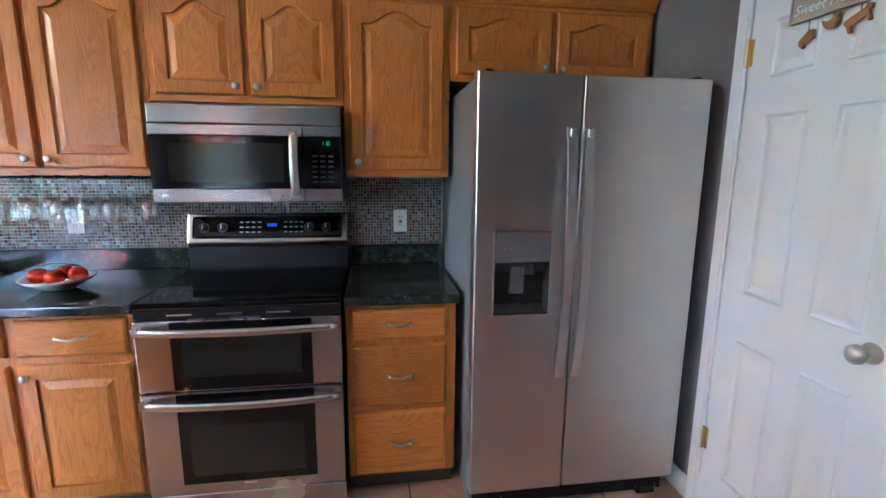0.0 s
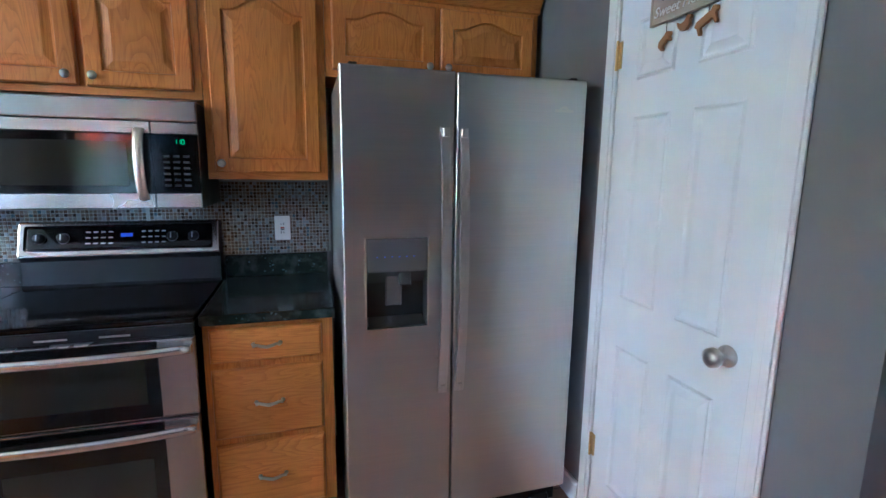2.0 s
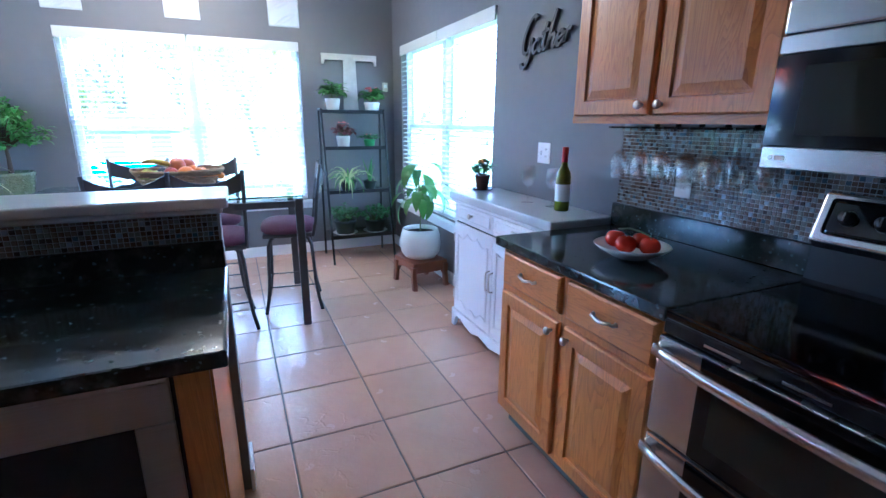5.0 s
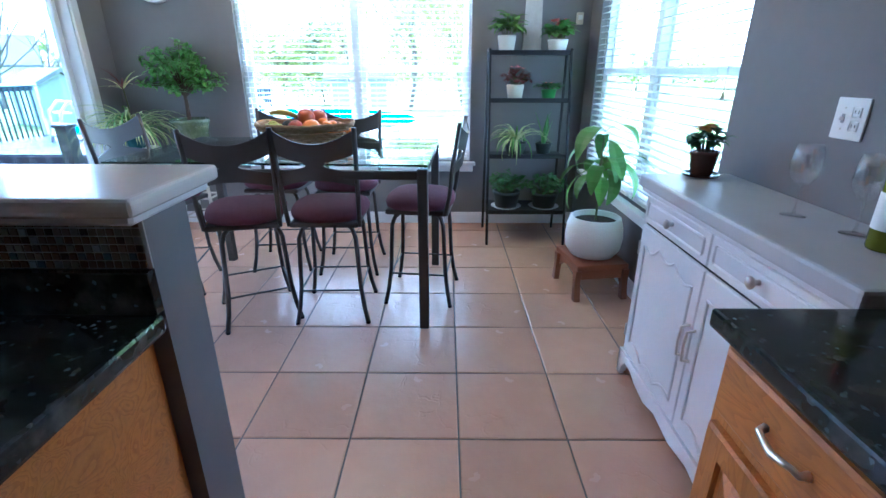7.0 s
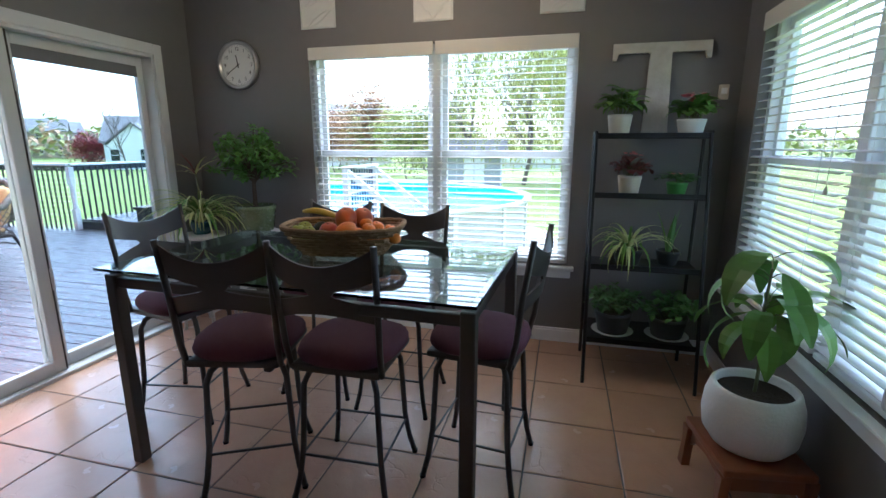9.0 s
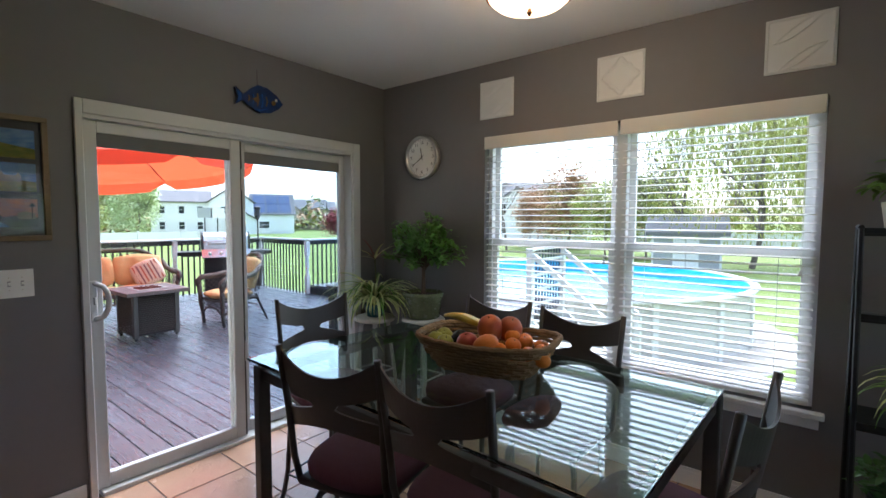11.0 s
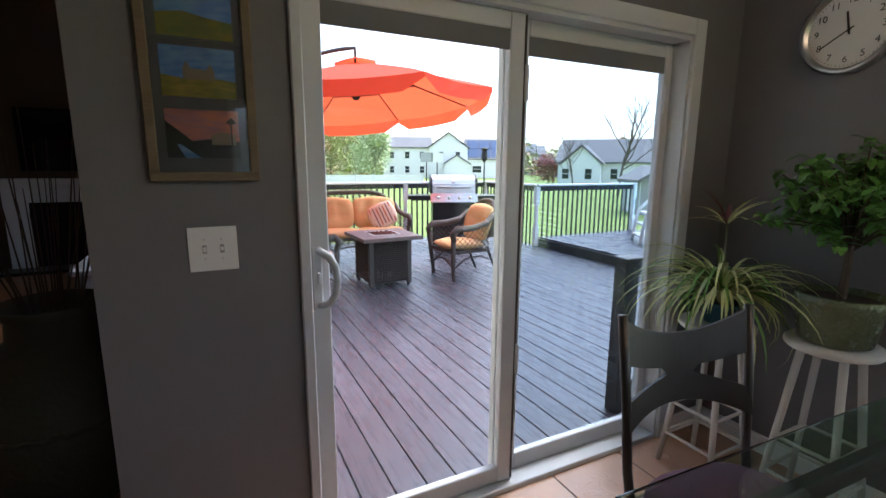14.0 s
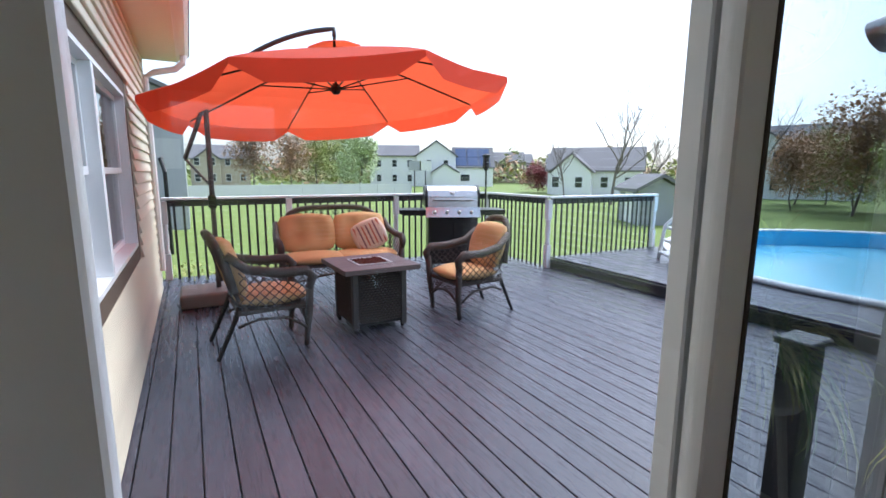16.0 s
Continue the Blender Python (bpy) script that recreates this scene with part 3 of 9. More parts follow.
# ---- pantry door ----
def pantry_door():
    d = thing("door_2", "white six-panel pantry door, closed", "door")
    d["kind"] = "structure"
    y0, y1, h = 1.24, 1.885, 2.03
    f = bmesh.new()
    for a, b in ((y0 - 0.062, y0), (y1, y1 + 0.062)):
        box(f, EX - 0.016, EX, a, b, 0, h + 0.065, 0.004)
        box(f, EX - 0.022, EX - 0.016, a + 0.006, a + 0.03, 0, h + 0.06, 0.002)
    box(f, EX - 0.016, EX, y0, y1, h, h + 0.065, 0.004)
    part("casing", f, TRIM, d)
    f = bmesh.new()
    box(f, EX, EX + 0.12, y0 - 0.005, y0, 0, h)
    box(f, EX, EX + 0.12, y1, y1 + 0.005, 0, h)
    part("jamb", f, TRIM, d)
    xs = EX - 0.004
    s = B(xs, xs + 0.036, y0 + 0.003, y1 - 0.003, 0.012, h - 0.004)
    slab = part("slab", s, DOORPAINT, d)
    w = (y1 - y0)
    # raised panels inside moulded frames: two columns by three rows
    for ya, yb in ((y0 + 0.105, y0 + w / 2 - 0.045), (y0 + w / 2 + 0.045, y1 - 0.105)):
        for za, zb in ((0.22, 0.80), (0.98, 1.62), (1.74, 1.93)):
            pb = bmesh.new()
            o = [(ya, za), (yb, za), (yb, zb), (ya, zb)]
            steps = [(0.0, 0.0), (0.007, -0.006), (0.014, -0.001), (0.020, -0.001), (0.045, -0.008)]
            prev = None
            for ins, out in steps:
                ring = [pb.verts.new((xs + out, ya + ins, za + ins)), pb.verts.new((xs + out, yb - ins, za + ins)), pb.verts.new((xs + out, yb - ins, zb - ins)), pb.verts.new((xs + out, ya + ins, zb - ins))]
                if prev:
                    for i in range(4):
                        pb.faces.new((prev[i], prev[(i + 1) % 4], ring[(i + 1) % 4], ring[i]))
                prev = ring
            pb.faces.new(prev)
            bmesh.ops.recalc_face_normals(pb, faces=pb.faces)
            part("panel", pb, DOORPAINT, slab)
    for z in (0.34, 1.84):
        hg = part("hinge", B(xs - 0.006, xs + 0.002, y1 - 0.02, y1 + 0.016, z - 0.045, z + 0.045, 0.001), BRASS, d, "brass butt hinge")
        part("pin", T([(xs - 0.008, y1, z - 0.05), (xs - 0.008, y1, z + 0.05)], 0.005, 8), BRASS, hg)
    k = lathe([(0.030, 0.0), (0.030, 0.006), (0.012, 0.012), (0.011, 0.03), (0.022, 0.036), (0.028, 0.048), (0.027, 0.062), (0.014, 0.070)], 24)
    part("knob", moved(k, pose(xs, y0 + 0.075, 0.942, 0, -90, 0)), NICKEL, d, "satin nickel knob", True)
    return d


pantry_door()
setting(part("trim", B(WX, -2.40, SY - 0.17, SY - 0.16, 2.08, 2.2), TRIM), "white trim board over the outside of the door", "trim")


# ---- kitchen cabinets ----
def arched(x0, x1, z0, z1, rise, n=14):
    """An outline, anticlockwise: flat foot, upright sides, a cathedral arch on top."""
    pts = [(x0, z0), (x1, z0)]
    cx, hw = (x0 + x1) / 2, (x1 - x0) / 2
    for i in range(n + 1):
        u = 1 - 2 * i / n
        f = 0.5 * (1 + math.cos(math.pi * min(1, abs(u) / 0.8)))
        f = f ** 0.8
        pts.append((cx + u * hw, z1 - rise + rise * f))
    return pts


def raised_front(parent, name, w, h, rail, rise, label="", slab=False):
    """A door or drawer front in x 0..w, z 0..h, its face towards negative y; frame and raised panel of oak."""
    t = 0.02
    bm = bmesh.new()
    if slab:
        steps = [(0.0, 0.0), (0.004, -t + 0.006), (0.012, -t)]
        prev = None
        for ins, y in steps:
            ring = [bm.verts.new(p) for p in ((ins, y, ins), (w - ins, y, ins), (w - ins, y, h - ins), (ins, y, h - ins))]
            if prev:
                for i in range(4):
                    bm.faces.new((prev[i], prev[(i + 1) % 4], ring[(i + 1) % 4], ring[i]))
            prev = ring
        bm.faces.new(prev)
        bmesh.ops.recalc_face_normals(bm, faces=bm.faces)
        return part(name, bm, OAK_H, parent, label)
    inner = arched(rail, w - rail, rail, h - rail + rise * 0.35, rise) if rise else [(rail, rail), (w - rail, rail), (w - rail, h - rail), (rail, h - rail)]

    def on_rim(i, p, e):
        if not rise:
            return [(e, e), (w - e, e), (w - e, h - e), (e, h - e)][i]
        if i < 2:
            return (e if i == 0 else w - e, e)
        if i == 2:
            return (w - e, h - e)
        if i == len(inner) - 1:
            return (e, h - e)
        return (min(max(p[0], e), w - e), h - e)

    def ring_of(points, y):
        return [bm.verts.new((p[0], y, p[1])) for p in points]
    rings = [ring_of([on_rim(i, p, 0) for i, p in enumerate(inner)], 0), ring_of([on_rim(i, p, 0.0) for i, p in enumerate(inner)], -t + 0.006), ring_of([on_rim(i, p, 0.006) for i, p in enumerate(inner)], -t), ring_of(inner, -t)]
    cx, cz = w / 2, h / 2

    def shrink(p, d):
        return (p[0] + (d if p[0] < cx - 1e-4 else -d if p[0] > cx + 1e-4 else 0) * min(1, abs(p[0] - cx) / (w / 2 - rail) * 1.0), p[1] + (d if p[1] < cz else -d))
    rings.append(ring_of([shrink(p, 0.004) for p in inner], -t + 0.009))
    for a, b in zip(rings, rings[1:]):
        k = len(a)
        for i in range(k):
            bm.faces.new((a[i], a[(i + 1) % k], b[(i + 1) % k], b[i]))
    bmesh.ops.recalc_face_normals(bm, faces=bm.faces)
    ob = part(name, bm, OAK_V, parent, label)
    bm = bmesh.new()
    rings = [ring_of([shrink(p, 0.003) for p in inner], -t + 0.0095), ring_of([shrink(p, 0.012) for p in inner], -t + 0.0095), ring_of([shrink(p, 0.040) for p in inner], -t + 0.001)]
    for a, b in zip(rings, rings[1:]):
        k = len(a)
        for i in range(k):
            bm.faces.new((a[i], a[(i + 1) % k], b[(i + 1) % k], b[i]))
    bm.faces.new(rings[-1])
    bmesh.ops.recalc_face_normals(bm, faces=bm.faces)
    part("panel", bm, OAK_V, ob)
    return ob


def cab_knob(parent, x, z):
    k = lathe([(0.006, 0.0), (0.006, 0.012), (0.013, 0.016), (0.016, 0.022), (0.014, 0.028), (0.006, 0.031)], 16)
    return part("knob", moved(k, Matrix.Translation((x, -0.02, z)) @ pose(0, 0, 0, 90, 0, 0)), NICKEL, parent, "satin nickel knob", True)


def cab_pull(parent, x, z, w=0.10):
    """A drawer pull: a shallow wave with flared feet."""
    h = w / 2
    pts = [(-h, -0.02, 0.004), (-h * 0.93, -0.034, 0.001), (-h * 0.75, -0.040, 0.006), (-h * 0.4, -0.042, 0.001), (0, -0.043, -0.003), (h * 0.4, -0.042, 0.001), (h * 0.75, -0.040, 0.006), (h * 0.93, -0.034, 0.001), (h, -0.02, 0.004)]
    b = T([(x + a, y, z + c) for a, y, c in pts], [0.008, 0.006, 0.0055, 0.006, 0.0065, 0.006, 0.0055, 0.006, 0.008], 8)
    return part("pull", b, NICKEL, parent, "satin nickel wave-shaped pull", True)


def upper_cabinet(x0, x1, z0, z1, doors, label, rise=0.055, knobs="in", y0=2.487):
    c = thing("wall_cabinet", label, "cabinet", "oak wall cabinets", pose(x0, y0, z0))
    w, h, d = x1 - x0, z1 - z0, NY - y0
    part("body", B(0, w, 0, d - 0.003, 0.004, h), OAK_V, c)
    part("bottom_rail", B(0, w, -0.0025, 0.03, 0, 0.028), OAK_H, c)
    n = doors
    gap = 0.045 if n > 1 else 0.03
    dw = (w - 0.028 * 2 - gap * (n - 1) * 0.55) / n
    for i in range(n):
        dx = 0.028 + i * (dw + gap * 0.55)
        dr = raised_front(c, "door", dw, h - 0.05, 0.055, rise)
        dr.location = (dx, -0.001, 0.03)
        cab_knob(dr, dw - 0.03 if (n == 2 and i == 0) else 0.03, 0.035)
    return c


upper_cabinet(-1.46, -0.588, 1.385, 2.150, 2, "honey oak wall cabinet with two arched doors")
upper_cabinet(-0.586, 0.208, 1.695, 2.150, 2, "short honey oak wall cabinet above the microwave")
upper_cabinet(0.210, 0.682, 1.385, 2.150, 1, "honey oak wall cabinet with one arched door")
upper_cabinet(0.684, 1.655, 1.815, 2.150, 2, "low honey oak wall cabinet above the refrigerator", 0.04)
prof = [(0.0, 0.0), (-0.012, 0.004), (-0.016, 0.02), (-0.034, 0.045), (-0.046, 0.056), (-0.046, 0.072), (0.0, 0.072)]
bm = bmesh.new()
rows = []
for x in (-1.46, 1.66):
    rows.append([bm.verts.new((x + (-1 if x < 0 else 0.0) * (-a), 2.487 + a, 2.150 + b)) for a, b in prof])
for i in range(len(prof)):
    j = (i + 1) % len(prof)
    bm.faces.new((rows[0][i], rows[0][j], rows[1][j], rows[1][i]))
bm.faces.new(rows[0])
bm.faces.new(rows[1][::-1])
rows = []
for y in (2.487, NY - 0.003):
    rows.append([bm.verts.new((-1.46 + a, y + (a if y < 2.6 else 0), 2.150 + b)) for a, b in prof])
for i in range(len(prof)):
    j = (i + 1) % len(prof)
    bm.faces.new((rows[0][i], rows[0][j], rows[1][j], rows[1][i]))
bmesh.ops.recalc_face_normals(bm, faces=bm.faces)
tagged(part("crown_moulding", bm, OAK_H), "honey oak crown moulding on top of the wall cabinets", "moulding")


def base_cabinet(x0, x1, label):
    c = thing("base_cabinet", label, "cabinet", "oak base cabinets", pose(x0, 2.155, 0))
    w = x1 - x0
    part("body", B(0, w, 0, NY - 2.155 - 0.003, 0.10, 0.875), OAK_V, c)
    part("toe_kick", B(0.0, w, 0.06, 0.50, 0.0, 0.10), TOE, c, "grey toe kick board")
    return c, w


TOE = mat("toe_kick_grey", (0.10, 0.105, 0.10), 0.7, scale=20, var=0.15)
c, w = base_cabinet(-1.435, -0.578, "honey oak base cabinet with two drawers and two doors")
dw = (w - 0.05 - 0.03) / 2
for i in range(2):
    x = 0.02 + i * (dw + 0.035)
    dr = raised_front(c, "drawer", dw, 0.145, 0.03, 0, slab=True)
    dr.location = (x, -0.001, 0.715)
    cab_pull(dr, dw / 2, 0.075)
    d = raised_front(c, "door", dw, 0.565, 0.055, 0)
    d.location = (x, -0.001, 0.12)
    cab_knob(d, dw - 0.03 if i == 0 else 0.03, 0.525)
c, w = base_cabinet(0.212, 0.668, "honey oak base cabinet with three drawers")
for z, h in ((0.725, 0.13), (0.425, 0.275), (0.115, 0.285)):
    dr = raised_front(c, "drawer", w - 0.06, h, 0.03, 0, slab=True)
    dr.location = (0.02, -0.001, z)
    cab_pull(dr, (w - 0.06) / 2, h / 2, 0.095)


def counter(name, x0, x1, y0, y1, label, splash=None):
    t = thing(name, label, "countertop")
    part("slab", B(x0, x1, y0, y1, 0.876, 0.915, 0.007, 2), GRANITE, t)
    if splash:
        part("backsplash", B(*splash, 0.0015), GRANITE, t)
    return t


counter("countertop", -1.465, -0.574, 2.122, NY - 0.002, "polished black granite countertop with low backsplash", (-1.465, -0.574, NY - 0.024, NY - 0.002, 0.9155, 1.02))
counter("countertop", 0.208, 0.680, 2.122, NY - 0.002, "polished black granite countertop beside the refrigerator", (0.208, 0.680, NY - 0.024, NY - 0.002, 0.9155, 1.02))


# ---- range ----
def kitchen_range():
    r = thing("range", "stainless steel double oven range with black glass cooktop", "range", at=pose(-0.5675, 2.135, 0))
    W = 0.765
    part("body", B(0.004, W - 0.004, 0.0, 0.61, 0.03, 0.895), BLACKPL, r)
    part("cooktop", B(0, W, -0.02, 0.61, 0.896, 0.918, 0.006, 2), BLACKGLASS, r, "black glass cooktop")
    part("control_strip", B(0.0, W, -0.022, 0.0, 0.855, 0.895, 0.004), BLACKPL, r)
    for x in (0.12, 0.30, 0.48):
        part("vent", B(x, x + 0.09, -0.024, -0.02, 0.868, 0.874), NICKEL, r)
    bg = part("backguard", slab_from([(0.55, 0.918), (0.64, 0.918), (0.64, 1.19), (0.60, 1.195), (0.552, 1.055), (0.57, 1.03), (0.56, 0.93)], 0.0, W, axes="yz"), BLACKPL, r)
    # the sloped console with its steel surround
    cons = pose(0, 0.552, 1.055, -19, 0, 0)
    con = part("console", moved(B(0.0, W, -0.012, 0.0, -0.005, 0.145, 0.008, 2), cons), STEEL_H, r, "stainless console surround")
    part("console_glass", moved(B(0.028, W - 0.028, -0.016, -0.011, 0.018, 0.126, 0.012, 3), cons), BLACKGLASS, con)
    for x in (0.08, 0.165, 0.575, 0.66):
        k = lathe([(0.023, 0.0), (0.021, 0.008), (0.017, 0.010), (0.016, 0.026), (0.012, 0.028)], 18)
        kn = part("knob", moved(moved(k, pose(x, -0.016, 0.072, 90, 0, 0)), cons), BLACKPL, con, "", True)
        part("pointer", moved(B(x - 0.002, x + 0.002, -0.0455, -0.0435, 0.060, 0.085), cons), LEGEND, kn)
    for i in range(4):
        for j in range(3):
            part("legend", moved(B(0.245 + i * 0.028, 0.262 + i * 0.028, -0.0168, -0.0162, 0.045 + j * 0.025, 0.050 + j * 0.025), cons), LEGEND, con)
            part("legend", moved(B(0.455 + i * 0.026, 0.470 + i * 0.026, -0.0168, -0.0162, 0.045 + j * 0.025, 0.050 + j * 0.025), cons), LEGEND, con)
    part("clock_display", moved(B(0.375, 0.42, -0.0168, -0.0162, 0.075, 0.09), cons), glow("blue_display", (0.02, 0.06, 0.4), 0.008), con)
    for z0, z1, win, nm in ((0.565, 0.852, (0.625, 0.80), "upper_oven_door"), (0.12, 0.558, (0.20, 0.42), "lower_oven_door")):
        d = part(nm, B(0, W, -0.035, -0.001, z0, z1, 0.008, 2), STEEL_H, r)
        part("door_glass", B(0.13, W - 0.115, -0.0385, -0.0345, z0 + 0.006 if z0 > 0.3 else z0 + 0.045, z1 - 0.004, 0.0015), BLACKGLASS, d)
        part("oven_window", B(0.17, W - 0.155, -0.0395, -0.0380, win[0], win[1]), OVENWIN, d)
        zz = z1 - 0.035
        pts = [(0.012 + (W - 0.024) * i / 14, -0.05 - 0.034 * math.sin(math.pi * i / 14) ** 0.6 - 0.006, zz) for i in range(15)]
        hb = bmesh.new()
        ring_tube(hb, pts, 0.0125, 10)
        for v in hb.verts:
            v.co.z = zz + (v.co.z - zz) * 1.35
        part("handle", hb, HANDLE, d, "bowed stainless handle", True)
        for x in (0.02, W - 0.02):
            part("handle_end", B(x - 0.016, x + 0.016, -0.062, -0.034, zz - 0.016, zz + 0.016, 0.005, 2), HANDLE, d)
    part("kick_drawer", B(0, W, -0.03, -0.001, 0.03, 0.115, 0.006), STEEL_H, r)
    part("badge", B(0.36, 0.41, -0.0362, -0.0348, 0.150, 0.158), NICKEL, r)
    return r


LEGEND = mat("grey_legend", (0.35, 0.35, 0.36), 0.5, scale=10, var=0.02)
OVENWIN = mat("oven_window", (0.030, 0.027, 0.022), 0.07, scale=4, var=0.15)
HANDLE = steel("handle_steel", 0, (0.66, 0.63, 0.60), 0.22)
kitchen_range()


# ---- microwave ----
def microwave():
    m = thing("microwave", "stainless over-range microwave with black glass door", "microwave", at=pose(-0.574, 2.398, 1.276))
    W, H = 0.772, 0.402
    part("body", B(0, W, 0.012, NY - 2.398 - 0.004, 0, H - 0.003), BLACKPL, m)
    part("vent_grille", B(0, W, 0.0, 0.03, H - 0.078, H, 0.006, 2), STEEL_H, m, "stainless vent band")
    part("door_top", B(0, 0.612, -0.006, 0.012, H - 0.125, H - 0.081, 0.003), STEEL_H, m)
    part("panel_top", B(0.614, W, -0.006, 0.012, H - 0.125, H - 0.081, 0.003), STEEL_H, m)
    part("door_bottom", B(0, 0.612, -0.006, 0.012, 0.0, 0.056, 0.003), STEEL_H, m)
    part("panel_bottom", B(0.614, W, -0.006, 0.012, 0.0, 0.056, 0.003), STEEL_H, m)
    part("door_glass", B(0.0, 0.612, -0.004, 0.012, 0.058, H - 0.127), BLACKGLASS, m)
    part("door_mesh", B(0.07, 0.53, -0.0048, -0.003, 0.085, H - 0.155), OVENWIN, m)
    p = part("control_panel", B(0.614, W, -0.004, 0.012, 0.058, H - 0.127), BLACKGLASS, m)
    for i in range(3):
        for j in range(6):
            part("key", B(0.648 + i * 0.034, 0.670 + i * 0.034, -0.0047, -0.0035, 0.082 + j * 0.022, 0.090 + j * 0.022), KEYMAT, p)
    # the clock reads 1:10 in green segments
    gm = glow("green_display", (0.04, 0.5, 0.12), 0.014)
    segs = {"1": "bc", "0": "abcdef"}
    for k, ch in enumerate("110"):
        x, z, a, h = 0.690 + k * 0.013, 0.243, 0.007, 0.007
        place = {"a": (x, x + a, z + 2 * h, z + 2 * h + 0.0018), "b": (x + a, x + a + 0.0018, z + h, z + 2 * h), "c": (x + a, x + a + 0.0018, z, z + h), "d": (x, x + a, z - 0.0018, z), "e": (x - 0.0018, x, z, z + h), "f": (x - 0.0018, x, z + h, z + 2 * h)}
        for sg in segs[ch]:
            q = place[sg]
            part("display_segment", B(q[0], q[1], -0.0049, -0.0038, q[2], q[3]), gm, p)
    pts = [(0.577, -0.012 - 0.034 * math.sin(math.pi * i / 12) ** 0.7, 0.035 + (H - 0.145) * i / 12) for i in range(13)]
    hb = T(pts, 0.012, 10)
    for v in hb.verts:
        v.co.x = 0.577 + (v.co.x - 0.577) * 1.5
    part("handle", hb, HANDLE_V, m, "bowed stainless handle", True)
    part("badge", B(0.036, 0.062, -0.0075, -0.0055, 0.022, 0.034, 0.001), PLASTIC_W, m)
    part("badge", moved(lathe([(0.006, 0), (0.006, 0.0015)], 16), pose(0.026, -0.006, 0.028, 90, 0, 0)), NICKEL, m)
    return m


KEYMAT = mat("dark_keys", (0.03, 0.03, 0.032), 0.4, scale=10, var=0.05)
HANDLE_V = steel("handle_steel_upright", 2, (0.70, 0.69, 0.68), 0.34)
microwave()


# ---- refrigerator ----
def refrigerator():
    f = thing("refrigerator", "stainless side-by-side refrigerator with ice dispenser", "refrigerator", at=pose(0.703, 1.965, 0))
    W, H = 0.905, 1.765
    part("body", B(0.004, W - 0.004, 0.075, 0.79, 0.02, H - 0.012, 0.004), FRIDGE_SIDE, f, "grey painted cabinet sides")
    part("kick_grille", B(0.02, W - 0.02, 0.05, 0.075, 0.015, 0.095), BLACKPL, f, "black base grille")
    seam = 0.393
    hx0, hx1, hz0, hz1 = 0.074, 0.298, 0.868, 1.197
    for nm, a, b in (("freezer_door", 0, seam - 0.003), ("fridge_door", seam + 0.003, W)):
        d = bmesh.new()
        if nm == "fridge_door":
            box(d, a, b, 0, 0.068, 0.105, H, 0.010, 3)
        else:
            # one skin with the dispenser's opening through it
            rim = [(0.004, 0.0), (0.0, 0.004), (0.0, 0.068)]
            out = [[d.verts.new(q) for q in ((a + e, y, 0.105 + e), (b - e, y, 0.105 + e), (b - e, y, H - e), (a + e, y, H - e))] for e, y in rim]
            hole = [[d.verts.new(q) for q in ((hx0, y, hz0), (hx1, y, hz0), (hx1, y, hz1), (hx0, y, hz1))] for y in (0.0, 0.068)]
            for u, v in ((hole[0], out[0]), (out[0], out[1]), (out[1], out[2]), (out[2], hole[1]), (hole[1], hole[0])):
                for k in range(4):
                    d.faces.new((u[k], u[(k + 1) % 4], v[(k + 1) % 4], v[k]))
            bmesh.ops.recalc_face_normals(d, faces=d.faces)
        part(nm, d, FRIDGE_STEEL, f)
    recess = B(hx0, hx1, 0.062, 0.068, hz0, hz1)
    for a in ((hx0, hx0 + 0.005, hz0, hz1), (hx1 - 0.005, hx1, hz0, hz1), (hx0 + 0.005, hx1 - 0.005, hz0, hz0 + 0.008)):
        box(recess, a[0], a[1], 0.0, 0.062, a[2], a[3])
    dp = part("dispenser", recess, DISP, f, "dark grey dispenser recess")
    part("dispenser_panel", B(hx0 + 0.002, hx1 - 0.002, -0.004, 0.05, 1.077, hz1 - 0.002, 0.006, 2), DISPPANEL, dp, "taupe control panel")
    part("dispenser_slope", slab_from([(0.006, 1.077), (0.058, 1.077), (0.058, 1.03), (0.045, 1.03)], hx0 + 0.01, hx1 - 0.01, axes="yz"), DISP, dp)
    for i in range(6):
        part("indicator", B(0.112 + i * 0.026, 0.117 + i * 0.026, -0.0048, -0.0038, 1.130, 1.1335), glow("blue_lamp", (0.10, 0.18, 0.8), 0.02) if i == 0 else MATS["blue_lamp"], dp)
    rimb = bmesh.new()
    for a in ((hx0 - 0.003, hx0 + 0.003, hz0 - 0.003, hz1 + 0.003), (hx1 - 0.003, hx1 + 0.003, hz0 - 0.003, hz1 + 0.003), (hx0 + 0.003, hx1 - 0.003, hz0 - 0.003, hz0 + 0.003)):
        box(rimb, a[0], a[1], -0.003, 0.004, a[2], a[3], 0.001)
    part("bezel", rimb, NICKEL, dp)
    part("paddle", moved(B(-0.03, 0.03, 0.0, 0.012, -0.12, 0.0, 0.004), pose(0.178, 0.022, 1.062, 8, 0, 0)), DISPPANEL, dp)
    part("ice_chute", moved(B(-0.022, 0.022, 0.0, 0.02, -0.05, 0.0, 0.005), pose(0.215, 0.012, 1.075, -12, 0, 0)), DISP, dp)
    part("drip_tray", slab_from([(0.004, hz0 + 0.009), (0.06, hz0 + 0.009), (0.06, hz0 + 0.03)], hx0 + 0.01, hx1 - 0.01, axes="yz"), NICKEL, dp, "bright steel drip tray")
